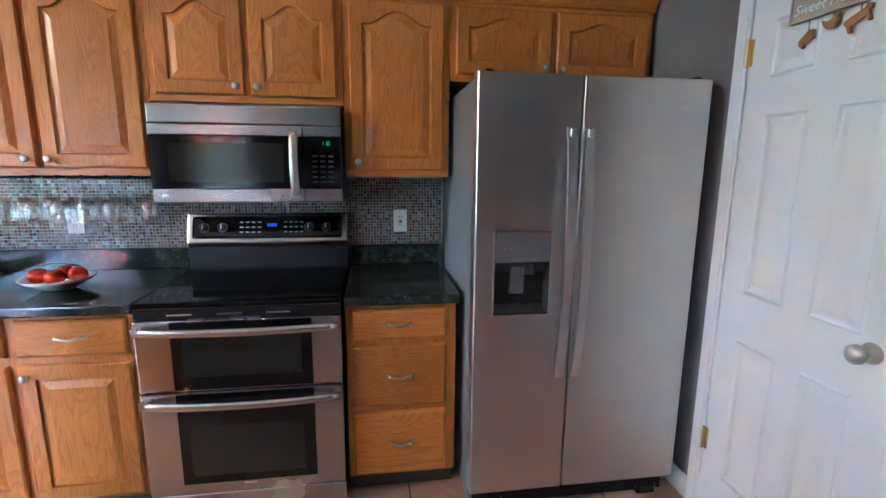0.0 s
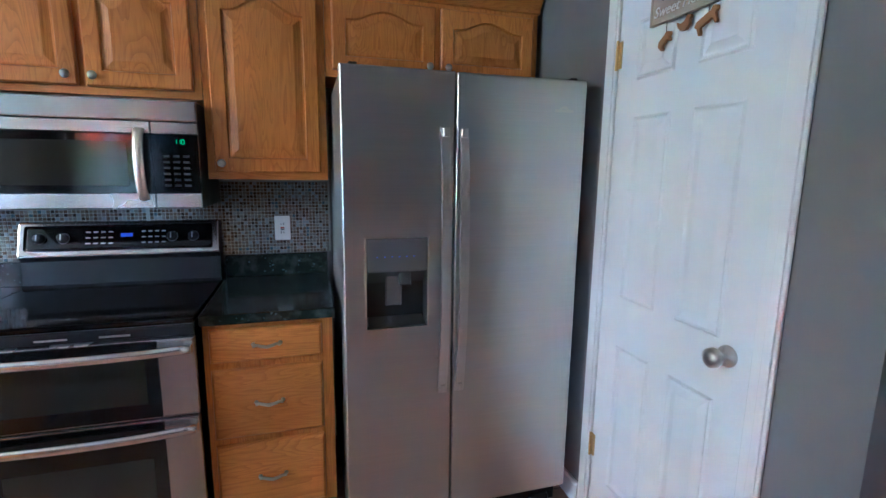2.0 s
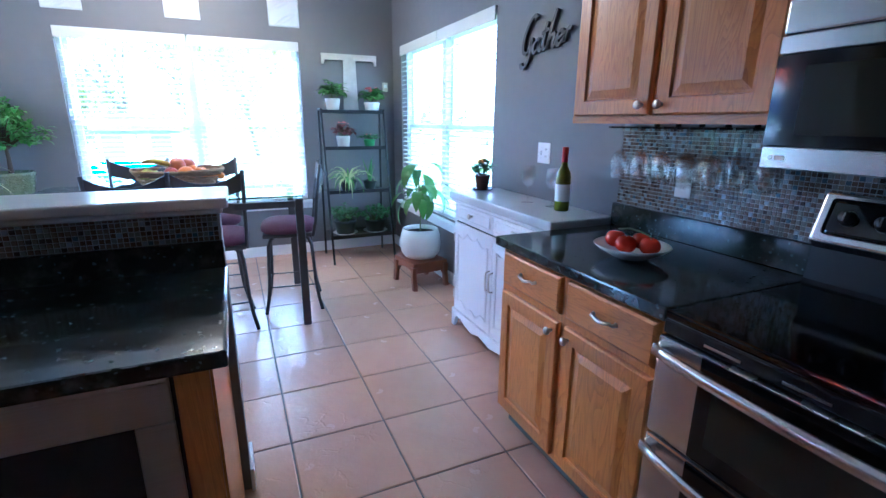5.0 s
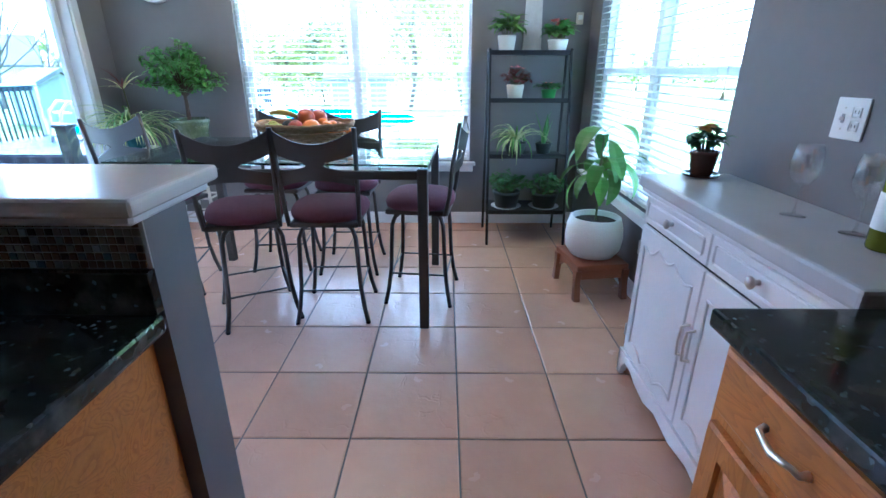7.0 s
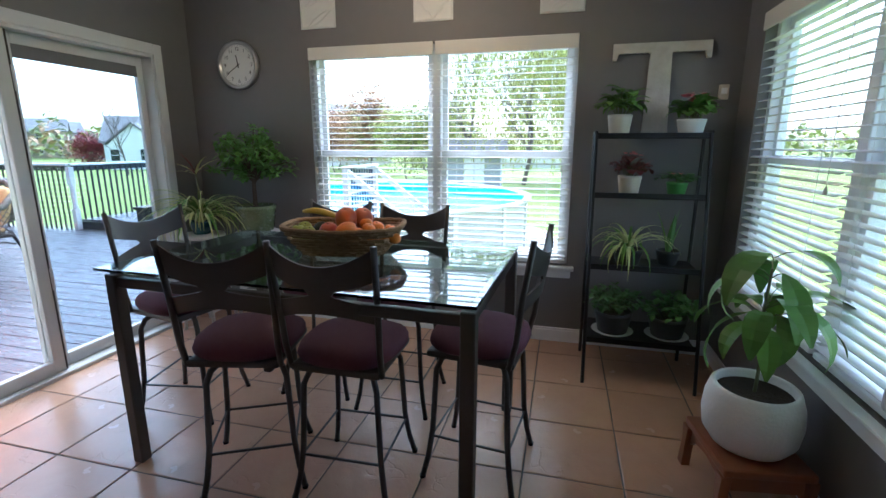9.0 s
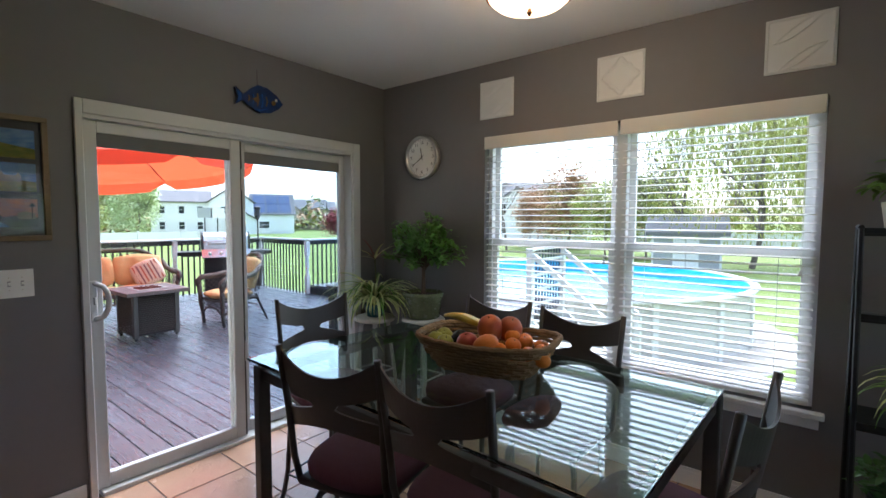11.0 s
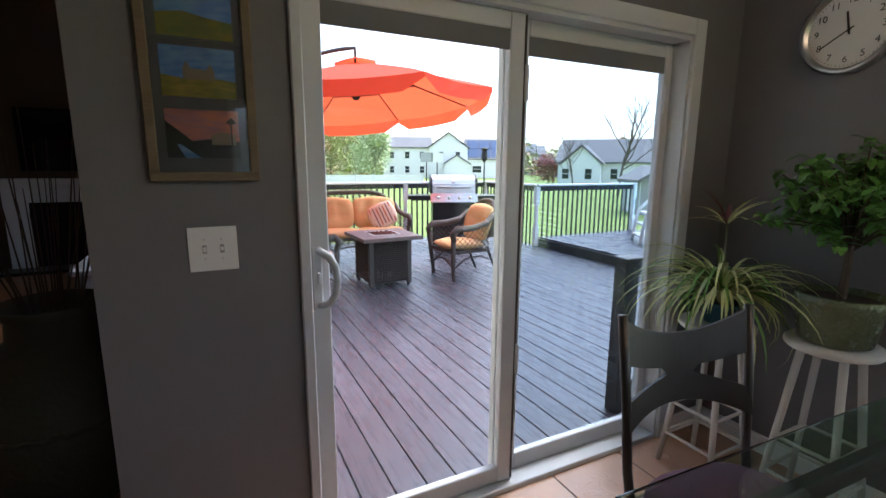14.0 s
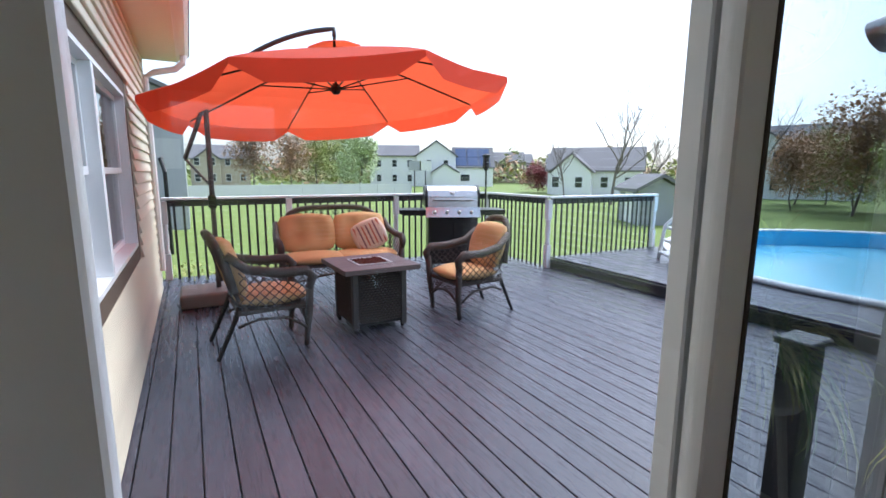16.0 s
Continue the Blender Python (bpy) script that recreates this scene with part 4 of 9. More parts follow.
    for x in (0.352, 0.419):
        # a flat strap, bowed out from the door
        pts = [(-0.050 + 0.038 * abs(2 * i / 20 - 1) ** 2.6, 0.606 + (1.578 - 0.606) * i / 20) for i in range(21)]
        hb = slab_from(pts + [(y + 0.015, z) for y, z in pts[::-1]], x - 0.0165, x + 0.0165, axes="yz")
        h = part("handle", hb, HANDLE_V, f, "tall flat stainless handle")
        for z in (0.625, 1.559):
            part("handle_mount", B(x - 0.010, x + 0.010, -0.022, 0.001, z - 0.016, z + 0.016, 0.003), HANDLE_V, h)
    # maker's badge as a plain winged mark
    part("badge", B(0.775, 0.85, -0.0015, 0.001, 1.648, 1.658), NICKEL, f)
    part("badge", moved(slab_from(arc(0, 0, 0.022, 20, 160, 10) + arc(0, -0.006, 0.020, 160, 20, 10), -0.0015, 0.001), pose(0.812, 0, 1.648)), NICKEL, f)
    for x in (0.03, W - 0.06):
        part("hinge_cover", B(x, x + 0.03, 0.02, 0.12, H - 0.012, H + 0.012, 0.004), BLACKPL, f)
    for x in (0.06, W - 0.14):
        part("foot", B(x, x + 0.09, 0.03, 0.09, 0.0, 0.05, 0.008), BLACKPL, f)
    return f


FRIDGE_STEEL = steel("fridge_steel", 0, (0.55, 0.545, 0.54), 0.31)
FRIDGE_SIDE = mat("fridge_side_grey", (0.24, 0.26, 0.28), 0.4, metal=0.2, scale=60, var=0.06, bump=0.1, bump_scale=300)
DISP = mat("dispenser_dark", (0.04, 0.042, 0.042), 0.35, scale=20, var=0.08)
DISPPANEL = mat("dispenser_taupe", (0.13, 0.12, 0.11), 0.4, scale=20, var=0.05)
refrigerator()


# ---- peninsula with raised bar ----
PY = 1.04          # its end
PE = -0.75          # its far end
t = thing("peninsula_counter", "polished black granite peninsula countertop", "countertop")
part("slab", B(-1.432, -0.772, PE, PY + 0.026, 0.876, 0.915, 0.008, 2), GRANITE, t)
part("backsplash", B(-1.445, -1.421, PE, PY + 0.02, 0.9155, 1.002, 0.0015), GRANITE, t)
c = thing("base_cabinet", "honey oak peninsula cabinet end beside the dishwasher", "cabinet", "oak base cabinets")
part("body", B(-1.44, -0.812, PE, 0.345, 0.0, 0.875), OAK_V, c)
part("end_body", B(-1.44, -0.812, 0.955, PY - 0.016, 0.0, 0.875), OAK_V, c)
part("end_panel", B(-1.42, -0.812, PY - 0.015, PY - 0.009, 0.0, 0.874), OAK_Y, c)
d = thing("dishwasher", "stainless framed dishwasher with black panel under the peninsula", "dishwasher")
part("body", B(-1.40, -0.822, 0.352, 0.948, 0.02, 0.872), BLACKPL, d)
fr = bmesh.new()
box(fr, -0.821, -0.805, 0.354, 0.946, 0.755, 0.862, 0.003)
box(fr, -0.821, -0.805, 0.354, 0.43, 0.11, 0.753, 0.003)
box(fr, -0.821, -0.805, 0.87, 0.946, 0.11, 0.753, 0.003)
box(fr, -0.821, -0.805, 0.43, 0.87, 0.11, 0.18, 0.003)
box(fr, -0.823, -0.798, 0.354, 0.946, 0.852, 0.870, 0.004)
part("door_frame", fr, steel("dishwasher_steel", 1, (0.40, 0.36, 0.32), 0.3), d, "brushed steel door frame")
part("door_glass", B(-0.818, -0.808, 0.432, 0.868, 0.182, 0.753), BLACKGLASS, d)
wall_y("wall_bar", PE, PY + 0.018, -1.59, -1.447, [], "low grey painted wall carrying the bar", z1=1.10)
setting(part("baseboard", B(-1.605, -1.43, PY + 0.018, PY + 0.032, 0, 0.1, 0.003), TRIM), "white painted baseboard", "baseboard")
setting(part("baseboard", B(-1.605, -1.59, PE, PY + 0.018, 0, 0.1, 0.003), TRIM), "white painted baseboard", "baseboard")
t = thing("bar_top", "white glazed bar top with moulded edge", "bar top")
BARTOP = mat("bar_top_white", (0.74, 0.70, 0.66), 0.16, scale=6, var=0.1, tone=(0.60, 0.50, 0.42), bump=0.03, bump_scale=30)
part("top", B(-1.69, -1.375, PE, PY + 0.05, 1.118, 1.152, 0.012, 3), BARTOP, t)
part("edge_moulding", B(-1.675, -1.40, PE, PY + 0.03, 1.098, 1.118, 0.006), TRIM, t)


# ---- plants ----
def leafmat(name, color, tone, rough=0.45):
    return mat(name, color, rough, scale=14, var=0.25, tone=tone, per=0.12)


LEAF = leafmat("leaf_green", (0.13, 0.28, 0.045), (0.06, 0.15, 0.026))
LEAF_BRIGHT = leafmat("leaf_bright", (0.14, 0.28, 0.035), (0.07, 0.18, 0.02))
LEAF_DARK = leafmat("leaf_dark", (0.07, 0.17, 0.035), (0.035, 0.095, 0.022))
LEAF_PALE = leafmat("leaf_striped", (0.66, 0.67, 0.31), (0.30, 0.41, 0.09))
LEAF_RED = leafmat("leaf_red", (0.17, 0.025, 0.035), (0.07, 0.06, 0.02))
PETAL_Y = leafmat("petal_yellow", (0.80, 0.45, 0.02), (0.60, 0.25, 0.01))
PETAL_P = leafmat("petal_pink", (0.72, 0.20, 0.20), (0.60, 0.10, 0.13))
STEM = mat("plant_stem", (0.11, 0.12, 0.045), 0.6, scale=20, var=0.2)
BARK = mat("bark", (0.10, 0.07, 0.05), 0.9, scale=20, var=0.3, bump=0.6)


def leaf(bm, base, heading, lift, length, width, droop=0.6, n=5, fold=0.15, tip=1.0):
    """One leaf blade that leaves base at a heading and a lift (degrees) and sinks towards its tip."""
    p, el = Vector(base), radians(lift)
    h = Vector((math.cos(radians(heading)), math.sin(radians(heading)), 0))
    side = Vector((-h.y, h.x, 0))
    prev = None
    for i in range(n + 1):
        u = i / n
        w = width * 0.5 * max(0.04, math.sin(math.pi * min(0.97, (u * 0.93 + 0.03)) ** tip))
        up = Vector((0, 0, 1)) * math.cos(el) - h * math.sin(el)
        row = [bm.verts.new(p - side * w + up * w * fold), bm.verts.new(p), bm.verts.new(p + side * w + up * w * fold)]
        if prev:
            bm.faces.new((prev[0], prev[1], row[1], row[0]))
            bm.faces.new((prev[1], prev[2], row[2], row[1]))
        prev = row
        p = p + (h * math.cos(el) + Vector((0, 0, 1)) * math.sin(el)) * (length / n)
        el -= droop / n * 2
    return bm


def pot(parent, r0, r1, h, material, label="", saucer=True, name="pot"):
    b = part(name, lathe([(r0 * 0.9, 0.0), (r0, 0.006), (r1 * 0.97, h * 0.82), (r1, h * 0.86), (r1, h), (r1 * 0.9, h), (r1 * 0.87, h * 0.88)], 24), material, parent, label, True)
    part("soil", lathe([(r1 * 0.87, h * 0.86), (r1 * 0.4, h * 0.9)], 16), SOIL, parent)
    return b


CREAMPOT = mat("cream_pot", (0.62, 0.56, 0.47), 0.45, scale=12, var=0.1)
WHITEPOT = mat("white_pot", (0.74, 0.74, 0.72), 0.4, scale=25, var=0.05, bump=0.25, bump_scale=70)
GREENPOT = mat("green_pot", (0.08, 0.26, 0.06), 0.4, scale=12, var=0.1)
BLACKPOT = mat("dark_pot", (0.03, 0.032, 0.03), 0.4, scale=12, var=0.2)
BROWNPOT = mat("brown_glazed_pot", (0.075, 0.032, 0.02), 0.18, scale=9, var=0.35, bump=0.2, bump_scale=20)


def bushy(name, label, at, potm, pr, ph, leafm, n, length, width, spread, height, flowers=None, seed=1, white_saucer=False):
    """A potted bush of many small leaves on short stems, with flowers if asked."""
    rng = random.Random(seed)
    t = thing(name, label, "potted plant", at=pose(*at))
    pot(t, pr * 0.78, pr, ph, potm)
    if white_saucer:
        part("saucer", lathe([(pr * 0.9, -0.0), (pr * 1.12, 0.012), (pr * 1.10, 0.014), (pr * 0.9, 0.004)], 20), WHITEPOT, t)
    st, lf = bmesh.new(), bmesh.new()
    for i in range(n):
        a, u = rng.uniform(0, 360), rng.random() ** 0.6
        top = (math.cos(radians(a)) * spread * u, math.sin(radians(a)) * spread * u, ph + height * (1 - 0.55 * u * u) * rng.uniform(0.45, 1.0))
        root = (math.cos(radians(a)) * pr * 0.4 * u, math.sin(radians(a)) * pr * 0.4 * u, ph * 0.85)
        midp = tuple((p + q) / 2 + (0.02 if k == 2 else 0) for k, (p, q) in enumerate(zip(root, top)))
        ring_tube(st, [root, midp, top], 0.0018, 4)
        for k in range(3):
            leaf(lf, top if k else midp, a + rng.uniform(-100, 100), rng.uniform(-5, 55), length * rng.uniform(0.7, 1.2), width * rng.uniform(0.8, 1.2), rng.uniform(0.3, 0.9), 4, 0.2)
    part("stems", st, STEM, t)["kind"] = "stuff"
    part("foliage", lf, leafm, t)["kind"] = "stuff"
    if flowers:
        for i in range(flowers[1]):
            a, u = rng.uniform(0, 360), rng.random()
            c = (math.cos(radians(a)) * spread * 0.75 * u, math.sin(radians(a)) * spread * 0.75 * u, ph + height * rng.uniform(0.85, 1.15))
            f = bmesh.new()
            for k in range(6):
                leaf(f, c, k * 60 + rng.uniform(-10, 10), rng.uniform(0, 50), flowers[2], flowers[2] * 0.9, 0.3, 3, 0.1)
            part("blossom", f, flowers[0], t)
    return t


def strap_plant(name, label, at, potm, pr, ph, n, length, width, material, seed=2, lift=(35, 85), droop=(0.9, 1.5)):
    """A potted plant of long arching blades."""
    rng = random.Random(seed)
    t = thing(name, label, "potted plant", at=pose(*at))
    pot(t, pr * 0.75, pr, ph, potm)
    lf, dk = bmesh.new(), bmesh.new()
    for i in range(n):
        a = rng.uniform(0, 360)
        leaf(lf if i % 3 else dk, (math.cos(radians(a)) * 0.015, math.sin(radians(a)) * 0.015, ph * 0.88), a, rng.uniform(*lift), length * rng.uniform(0.6, 1.15), width, rng.uniform(*droop), 8, 0.35, 0.6)
    part("striped_leaves", lf, material, t)["kind"] = "stuff"
    part("green_leaves", dk, LEAF_BRIGHT, t)["kind"] = "stuff"
    return t


# ---- dining table ----
def dining_table():
    t = thing("dining_table", "tall bronze metal dining table with a glass top", "table", at=pose(-3.435, 0.735, 0, 0, 0, -2.6))
    hx, hy = 0.456, 0.772
    for sx in (-1, 1):
        for sy in (-1, 1):
            part("leg", B(sx * hx - 0.026, sx * hx + 0.026, sy * hy - 0.026, sy * hy + 0.026, 0, 0.895, 0.004), GUNMETAL, t)
    for sy in (-1, 1):
        part("apron", B(-hx + 0.026, hx - 0.026, sy * hy - 0.014, sy * hy + 0.014, 0.838, 0.882, 0.003), GUNMETAL, t)
    for sx in (-1, 1):
        part("apron", B(sx * hx - 0.014, sx * hx + 0.014, -hy + 0.026, hy - 0.026, 0.838, 0.882, 0.003), GUNMETAL, t)
    for sx in (-1, 1):
        for sy in (-1, 1):
            part("glass_rest", lathe([(0.016, 0.895), (0.016, 0.905)], 12, (sx * hx, sy * hy, 0)), CLEAR, t)
    g = part("glass_top", B(-hx - 0.025, hx + 0.025, -hy - 0.085, hy + 0.03, 0.9055, 0.9175, 0.003, 2), TABLEGLASS, t, "thick clear green-edged glass")
    g.visible_shadow = False
    return t


TABLEGLASS = glass("table_glass", (0.66, 0.87, 0.83), 0.0, 1.5)
dining_table()


# ---- counter stools ----
PURPLE = mat("plum_fabric", (0.125, 0.04, 0.065), 0.85, scale=60, var=0.15, bump=0.35, bump_scale=260)


def stool(x, y, base, turn):
    """A swivel stool: the legs stand at the turn base, seat and back at the turn turn."""
    s = thing("counter_stool", "bronze metal counter stool with plum seat cushion", "stool", "stools round the dining table", pose(x, y, 0, 0, 0, turn))
    low = pose(0, 0, 0, 0, 0, base - turn)
    cu = bmesh.new()
    n = 28
    rows = []
    for k, (r, z) in enumerate([(0.92, 0.596), (1.0, 0.612), (1.015, 0.632), (0.97, 0.655), (0.82, 0.672), (0.5, 0.682), (0.15, 0.684)]):
        row = []
        for i in range(n):
            a = 2 * math.pi * i / n
            c, sn = math.cos(a), math.sin(a)
            q = (abs(c) ** 3.2 + abs(sn) ** 3.2) ** (-1 / 3.2)
            row.append(cu.verts.new((0.205 * r * q * c * (1.0 + 0.07 * sn), 0.20 * r * q * sn, z)))
        rows.append(row)
    for a, b in zip(rows, rows[1:]):
        for i in range(n):
            cu.faces.new((a[i], a[(i + 1) % n], b[(i + 1) % n], b[i]))
    cu.faces.new(rows[0][::-1])
    cu.faces.new(rows[-1])
    part("cushion", cu, PURPLE, s, "plum fabric cushion", True)
    part("seat_frame", B(-0.185, 0.185, -0.185, 0.185, 0.567, 0.597, 0.012, 2), GUNMETAL, s)
    feet = []
    for sx in (-1, 1):
        for sy in (-1, 1):
            pts = [(sx * 0.10, sy * 0.10, 0.567), (sx * 0.135, sy * 0.135, 0.545), (sx * 0.152, sy * 0.152, 0.50), (sx * 0.158, sy * 0.158, 0.38), (sx * 0.165, sy * 0.165, 0.22), (sx * 0.18, sy * 0.18, 0.10), (sx * 0.198, sy * 0.198, 0.012)]
            lg = part("leg", moved(T(pts, 0.0125, 8), low), GUNMETAL, s, "", True)
            part("glide", moved(lathe([(0.013, 0.0), (0.014, 0.014)], 8, (sx * 0.199, sy * 0.199, 0)), low), BLACKPL, lg)
    q = 0.169
    for a, b in (((-q, -q), (q, -q)), ((q, -q), (q, q)), ((q, q), (-q, q)), ((-q, q), (-q, -q))):
        part("footrest_bar", moved(T([(a[0], a[1], 0.195), (b[0], b[1], 0.195)], 0.0055, 6), low), GUNMETAL, s)
    for sx in (-1, 1):
        part("back_post", T([(sx * 0.188, -0.165, 0.575), (sx * 0.192, -0.19, 0.68), (sx * 0.197, -0.21, 0.87), (sx * 0.203, -0.245, 1.092)], 0.0125, 8), GUNMETAL, s, "", True)
    bp = bmesh.new()
    n = 20

    def at(u, z, d):
        return (u * 0.197, -0.15 - 0.088 * (z - 0.575) / 0.487 - 0.045 * (1 - u * u) + d, z)
    for lo, hi in ((lambda u: 0.925 + 0.04 * u * u if abs(u) > 0.28 else 0.905, lambda u: 1.082 - 0.065 * (1 - u * u)), (lambda u: 0.79 + 0.045 * (1 - u * u), lambda u: 0.903 - 0.052 * (abs(u) - 0.28) if abs(u) > 0.28 else 0.911)):
        prev = None
        for i in range(n + 1):
            u = -1 + 2 * i / n
            row = [bp.verts.new(at(u, lo(u), -0.004)), bp.verts.new(at(u, hi(u), -0.004)), bp.verts.new(at(u, hi(u), 0.004)), bp.verts.new(at(u, lo(u), 0.004))]
            if prev:
                for k in range(4):
                    bp.faces.new((prev[k], prev[(k + 1) % 4], row[(k + 1) % 4], row[k]))
            prev = row
    part("backrest", bp, GUNMETAL, s, "pierced bronze back plate")
    return s


for x, y, base, turn in ((-3.125, 0.50, 117, 102.8), (-3.175, 0.955, 92, 90.4), (-3.40, 1.455, -7, 173), (-3.49, -0.18, 10, -11.7), (-3.91, 0.42, 4, -92), (-3.85, 0.92, 0, -92)):
    stool(x, y, base, turn)


# ---- fruit basket ----
def fruit_basket(x, y, z):
    b = thing("fruit_basket", "woven seagrass basket on the glass table", "basket", at=pose(x, y, z, 0, 0, 88))
    wk = bmesh.new()
    rng = random.Random(5)
    rows_n, n = 8, 48
    for k in range(rows_n):
        u = k / (rows_n - 1)
        a, c, h = 0.20 + 0.085 * u, 0.125 + 0.06 * u, 0.012 + 0.105 * u
        pts = []
        for i in range(n):
            t = 2 * math.pi * i / n
            q = (abs(math.cos(t)) ** 4 + abs(math.sin(t)) ** 4) ** -0.25
            w = 0.005 * (1 if (i + k) % 2 else -1)
            pts.append(((a + w) * q * math.cos(t), (c + w) * q * math.sin(t), h + (0.014 * abs(math.cos(t)) if k > 5 else 0)))
        ring_tube(wk, pts, 0.0092, 6, True)
    part("weave", wk, SEAGRASS, b)
    part("bottom", lathe([(0.13, 0.004), (0.13, 0.012)], 20), SEAGRASS, b)
    rim = []
    for i in range(60):
        t = 2 * math.pi * i / 60
        q = (abs(math.cos(t)) ** 4 + abs(math.sin(t)) ** 4) ** -0.25
        rim.append((0.292 * q * math.cos(t), 0.19 * q * math.sin(t), 0.128 + 0.016 * abs(math.cos(t)) + 0.003 * (i % 2)))
    part("rim", T(rim, 0.013, 8, True), SEAGRASS, b)
    return b


SEAGRASS = mat("seagrass", (0.34, 0.22, 0.10), 0.8, scale=30, var=0.3, bump=0.6, bump_scale=90, tone=(0.20, 0.11, 0.045))
BX, BY, BZ = -3.545, 0.757, 0.918
fruit_basket(BX, BY, BZ)


def fruit(name, label, r, squash, material, x, y, z, stem=True, tilt=0):
    t = thing(name, label, "fruit", at=pose(x, y, z, tilt, tilt * 0.7, tilt * 3))
    pr = []
    n = 12
    for i in range(n + 1):
        a = math.pi * i / n
        d = 1 - 0.16 * math.exp(-((a - math.pi) / 0.35) ** 2) - 0.07 * math.exp(-(a / 0.35) ** 2)
        pr.append((max(0.0008, r * math.sin(a)), -r * squash * math.cos(a) * d))
    part("flesh", lathe(pr, 20), material, t, "", True)
    part("stalk", T([(0, 0, r * squash * 0.8), (0.002, 0, r * squash * 0.98)], 0.002, 5), STEM, t)
    return t


ORANGE = mat("orange_peel", (0.80, 0.24, 0.02), 0.4, scale=9, var=0.08, bump=0.25, bump_scale=160)
MANGO = mat("mango_skin", (0.42, 0.06, 0.03), 0.35, scale=7, var=0.35, tone=(0.75, 0.30, 0.05))
APPLE = mat("apple_skin", (0.45, 0.04, 0.03), 0.3, scale=12, var=0.3, tone=(0.60, 0.22, 0.06))
PEAR = mat("pear_skin", (0.40, 0.42, 0.06), 0.4, scale=12, var=0.2)
BANANA = mat("banana_skin", (0.72, 0.50, 0.05), 0.45, scale=6, var=0.15, tone=(0.45, 0.40, 0.08))
AVOCADO = mat("avocado_skin", (0.02, 0.022, 0.015), 0.5, scale=30, var=0.3, bump=0.4)
rng = random.Random(8)
# the row along the basket runs with y; oranges towards the north end
for dx, dy, dz in ((-0.06, 0.22, 0.125), (0.02, 0.24, 0.125), (0.08, 0.20, 0.125), (-0.02, 0.16, 0.145), (0.06, 0.13, 0.15), (0.10, 0.26, 0.115), (-0.09, 0.14, 0.135), (0.12, 0.16, 0.125), (0.10, 0.08, 0.135), (-0.03, 0.10, 0.165), (0.13, 0.05, 0.115)):
    fruit("tangerine", "small bright orange tangerine in the basket", 0.034, 0.86, ORANGE, BX + dx, BY + dy, BZ + dz - 0.022, True, rng.uniform(-25, 25))
fruit("mango", "red ripe mango in the basket", 0.058, 1.1, MANGO, BX - 0.03, BY + 0.0, BZ + 0.165, True, 18)
fruit("mango", "red ripe mango in the basket", 0.055, 1.1, MANGO, BX - 0.07, BY + 0.075, BZ + 0.16, True, -25)
fruit("apple", "red apple in the basket", 0.046, 0.92, APPLE, BX + 0.09, BY - 0.06, BZ + 0.125, True, 14)
fruit("mango", "orange yellow mango in the basket", 0.050, 1.2, MATS["orange_peel"], BX + 0.10, BY + 0.03, BZ + 0.12, True, 60)
for dx, dy, dz in ((0.06, -0.22, 0.13), (0.10, -0.16, 0.13), (0.02, -0.20, 0.14)):
    fruit("pear", "yellow green pear in the basket", 0.040, 1.1, PEAR, BX + dx, BY + dy, BZ + dz - 0.022, True, rng.uniform(-40, 40))
fruit("avocado", "dark ripe avocado in the basket", 0.038, 1.15, AVOCADO, BX + 0.05, BY - 0.11, BZ + 0.125, True, 40)
bn = thing("banana_bunch", "bunch of yellow bananas in the basket", "bananas", at=pose(BX - 0.05, BY - 0.12, BZ + 0.135))
for k in range(4):
    pts, rr = [], []
    for i in range(9):
        u = i / 8
        pts.append((0.02 * k - 0.04 + 0.03 * math.sin(u * 3), -0.10 + 0.20 * u, 0.02 + 0.045 * math.sin(math.pi * (1 - u) * 0.7) + 0.004 * k))
        rr.append(0.017 * max(0.25, math.sin(math.pi * min(0.95, max(0.06, u))) ** 0.5))
    part("banana", T(pts, rr, 6), BANANA, bn, "", True)

# basket and fruit are a little smaller and turned on the table
turned = Matrix.Translation((BX, BY, BZ)) @ Matrix.Rotation(radians(13), 4, "Z") @ Matrix.Scale(0.95, 4) @ Matrix.Translation((-BX, -BY, -BZ))
for ob in list(scene.objects):
    if ob.parent is None and ob.name.split(".")[0] in ("fruit_basket", "tangerine", "mango", "apple", "pear", "avocado", "banana_bunch"):
        ob.matrix_basis = turned @ ob.matrix_basis


# ---- plant shelf ----
def plant_shelf():
    s = thing("plant_shelf", "tall black metal leaning shelf full of potted plants", "shelf", at=pose(-4.54, 2.255, 0))
    hw = 0.315
    for sy in (-1, 1):
        part("back_post", T([(-0.20, sy * hw, 0.0), (-0.16, sy * hw, 1.50)], 0.011, 6), BLACKMETAL, s)
        part("front_post", T([(0.27, sy * hw, 0.0), (-0.02, sy * hw, 1.50)], 0.011, 6), BLACKMETAL, s)
        part("top_bar", T([(-0.17, sy * hw, 1.50), (-0.01, sy * hw, 1.50)], 0.011, 6), BLACKMETAL, s)
    for z, x0, x1 in ((0.26, -0.19, 0.22), (0.70, -0.18, 0.135), (1.125, -0.17, 0.052), (1.475, -0.165, -0.015)):
        sh = part("shelf_board", B(x0, x1, -hw + 0.01, hw - 0.01, z - 0.012, z, 0.002), BLACKMETAL, s)
        part("lip", B(x1 - 0.004, x1, -hw + 0.01, hw - 0.01, z, z + 0.022), BLACKMETAL, sh)
    return s


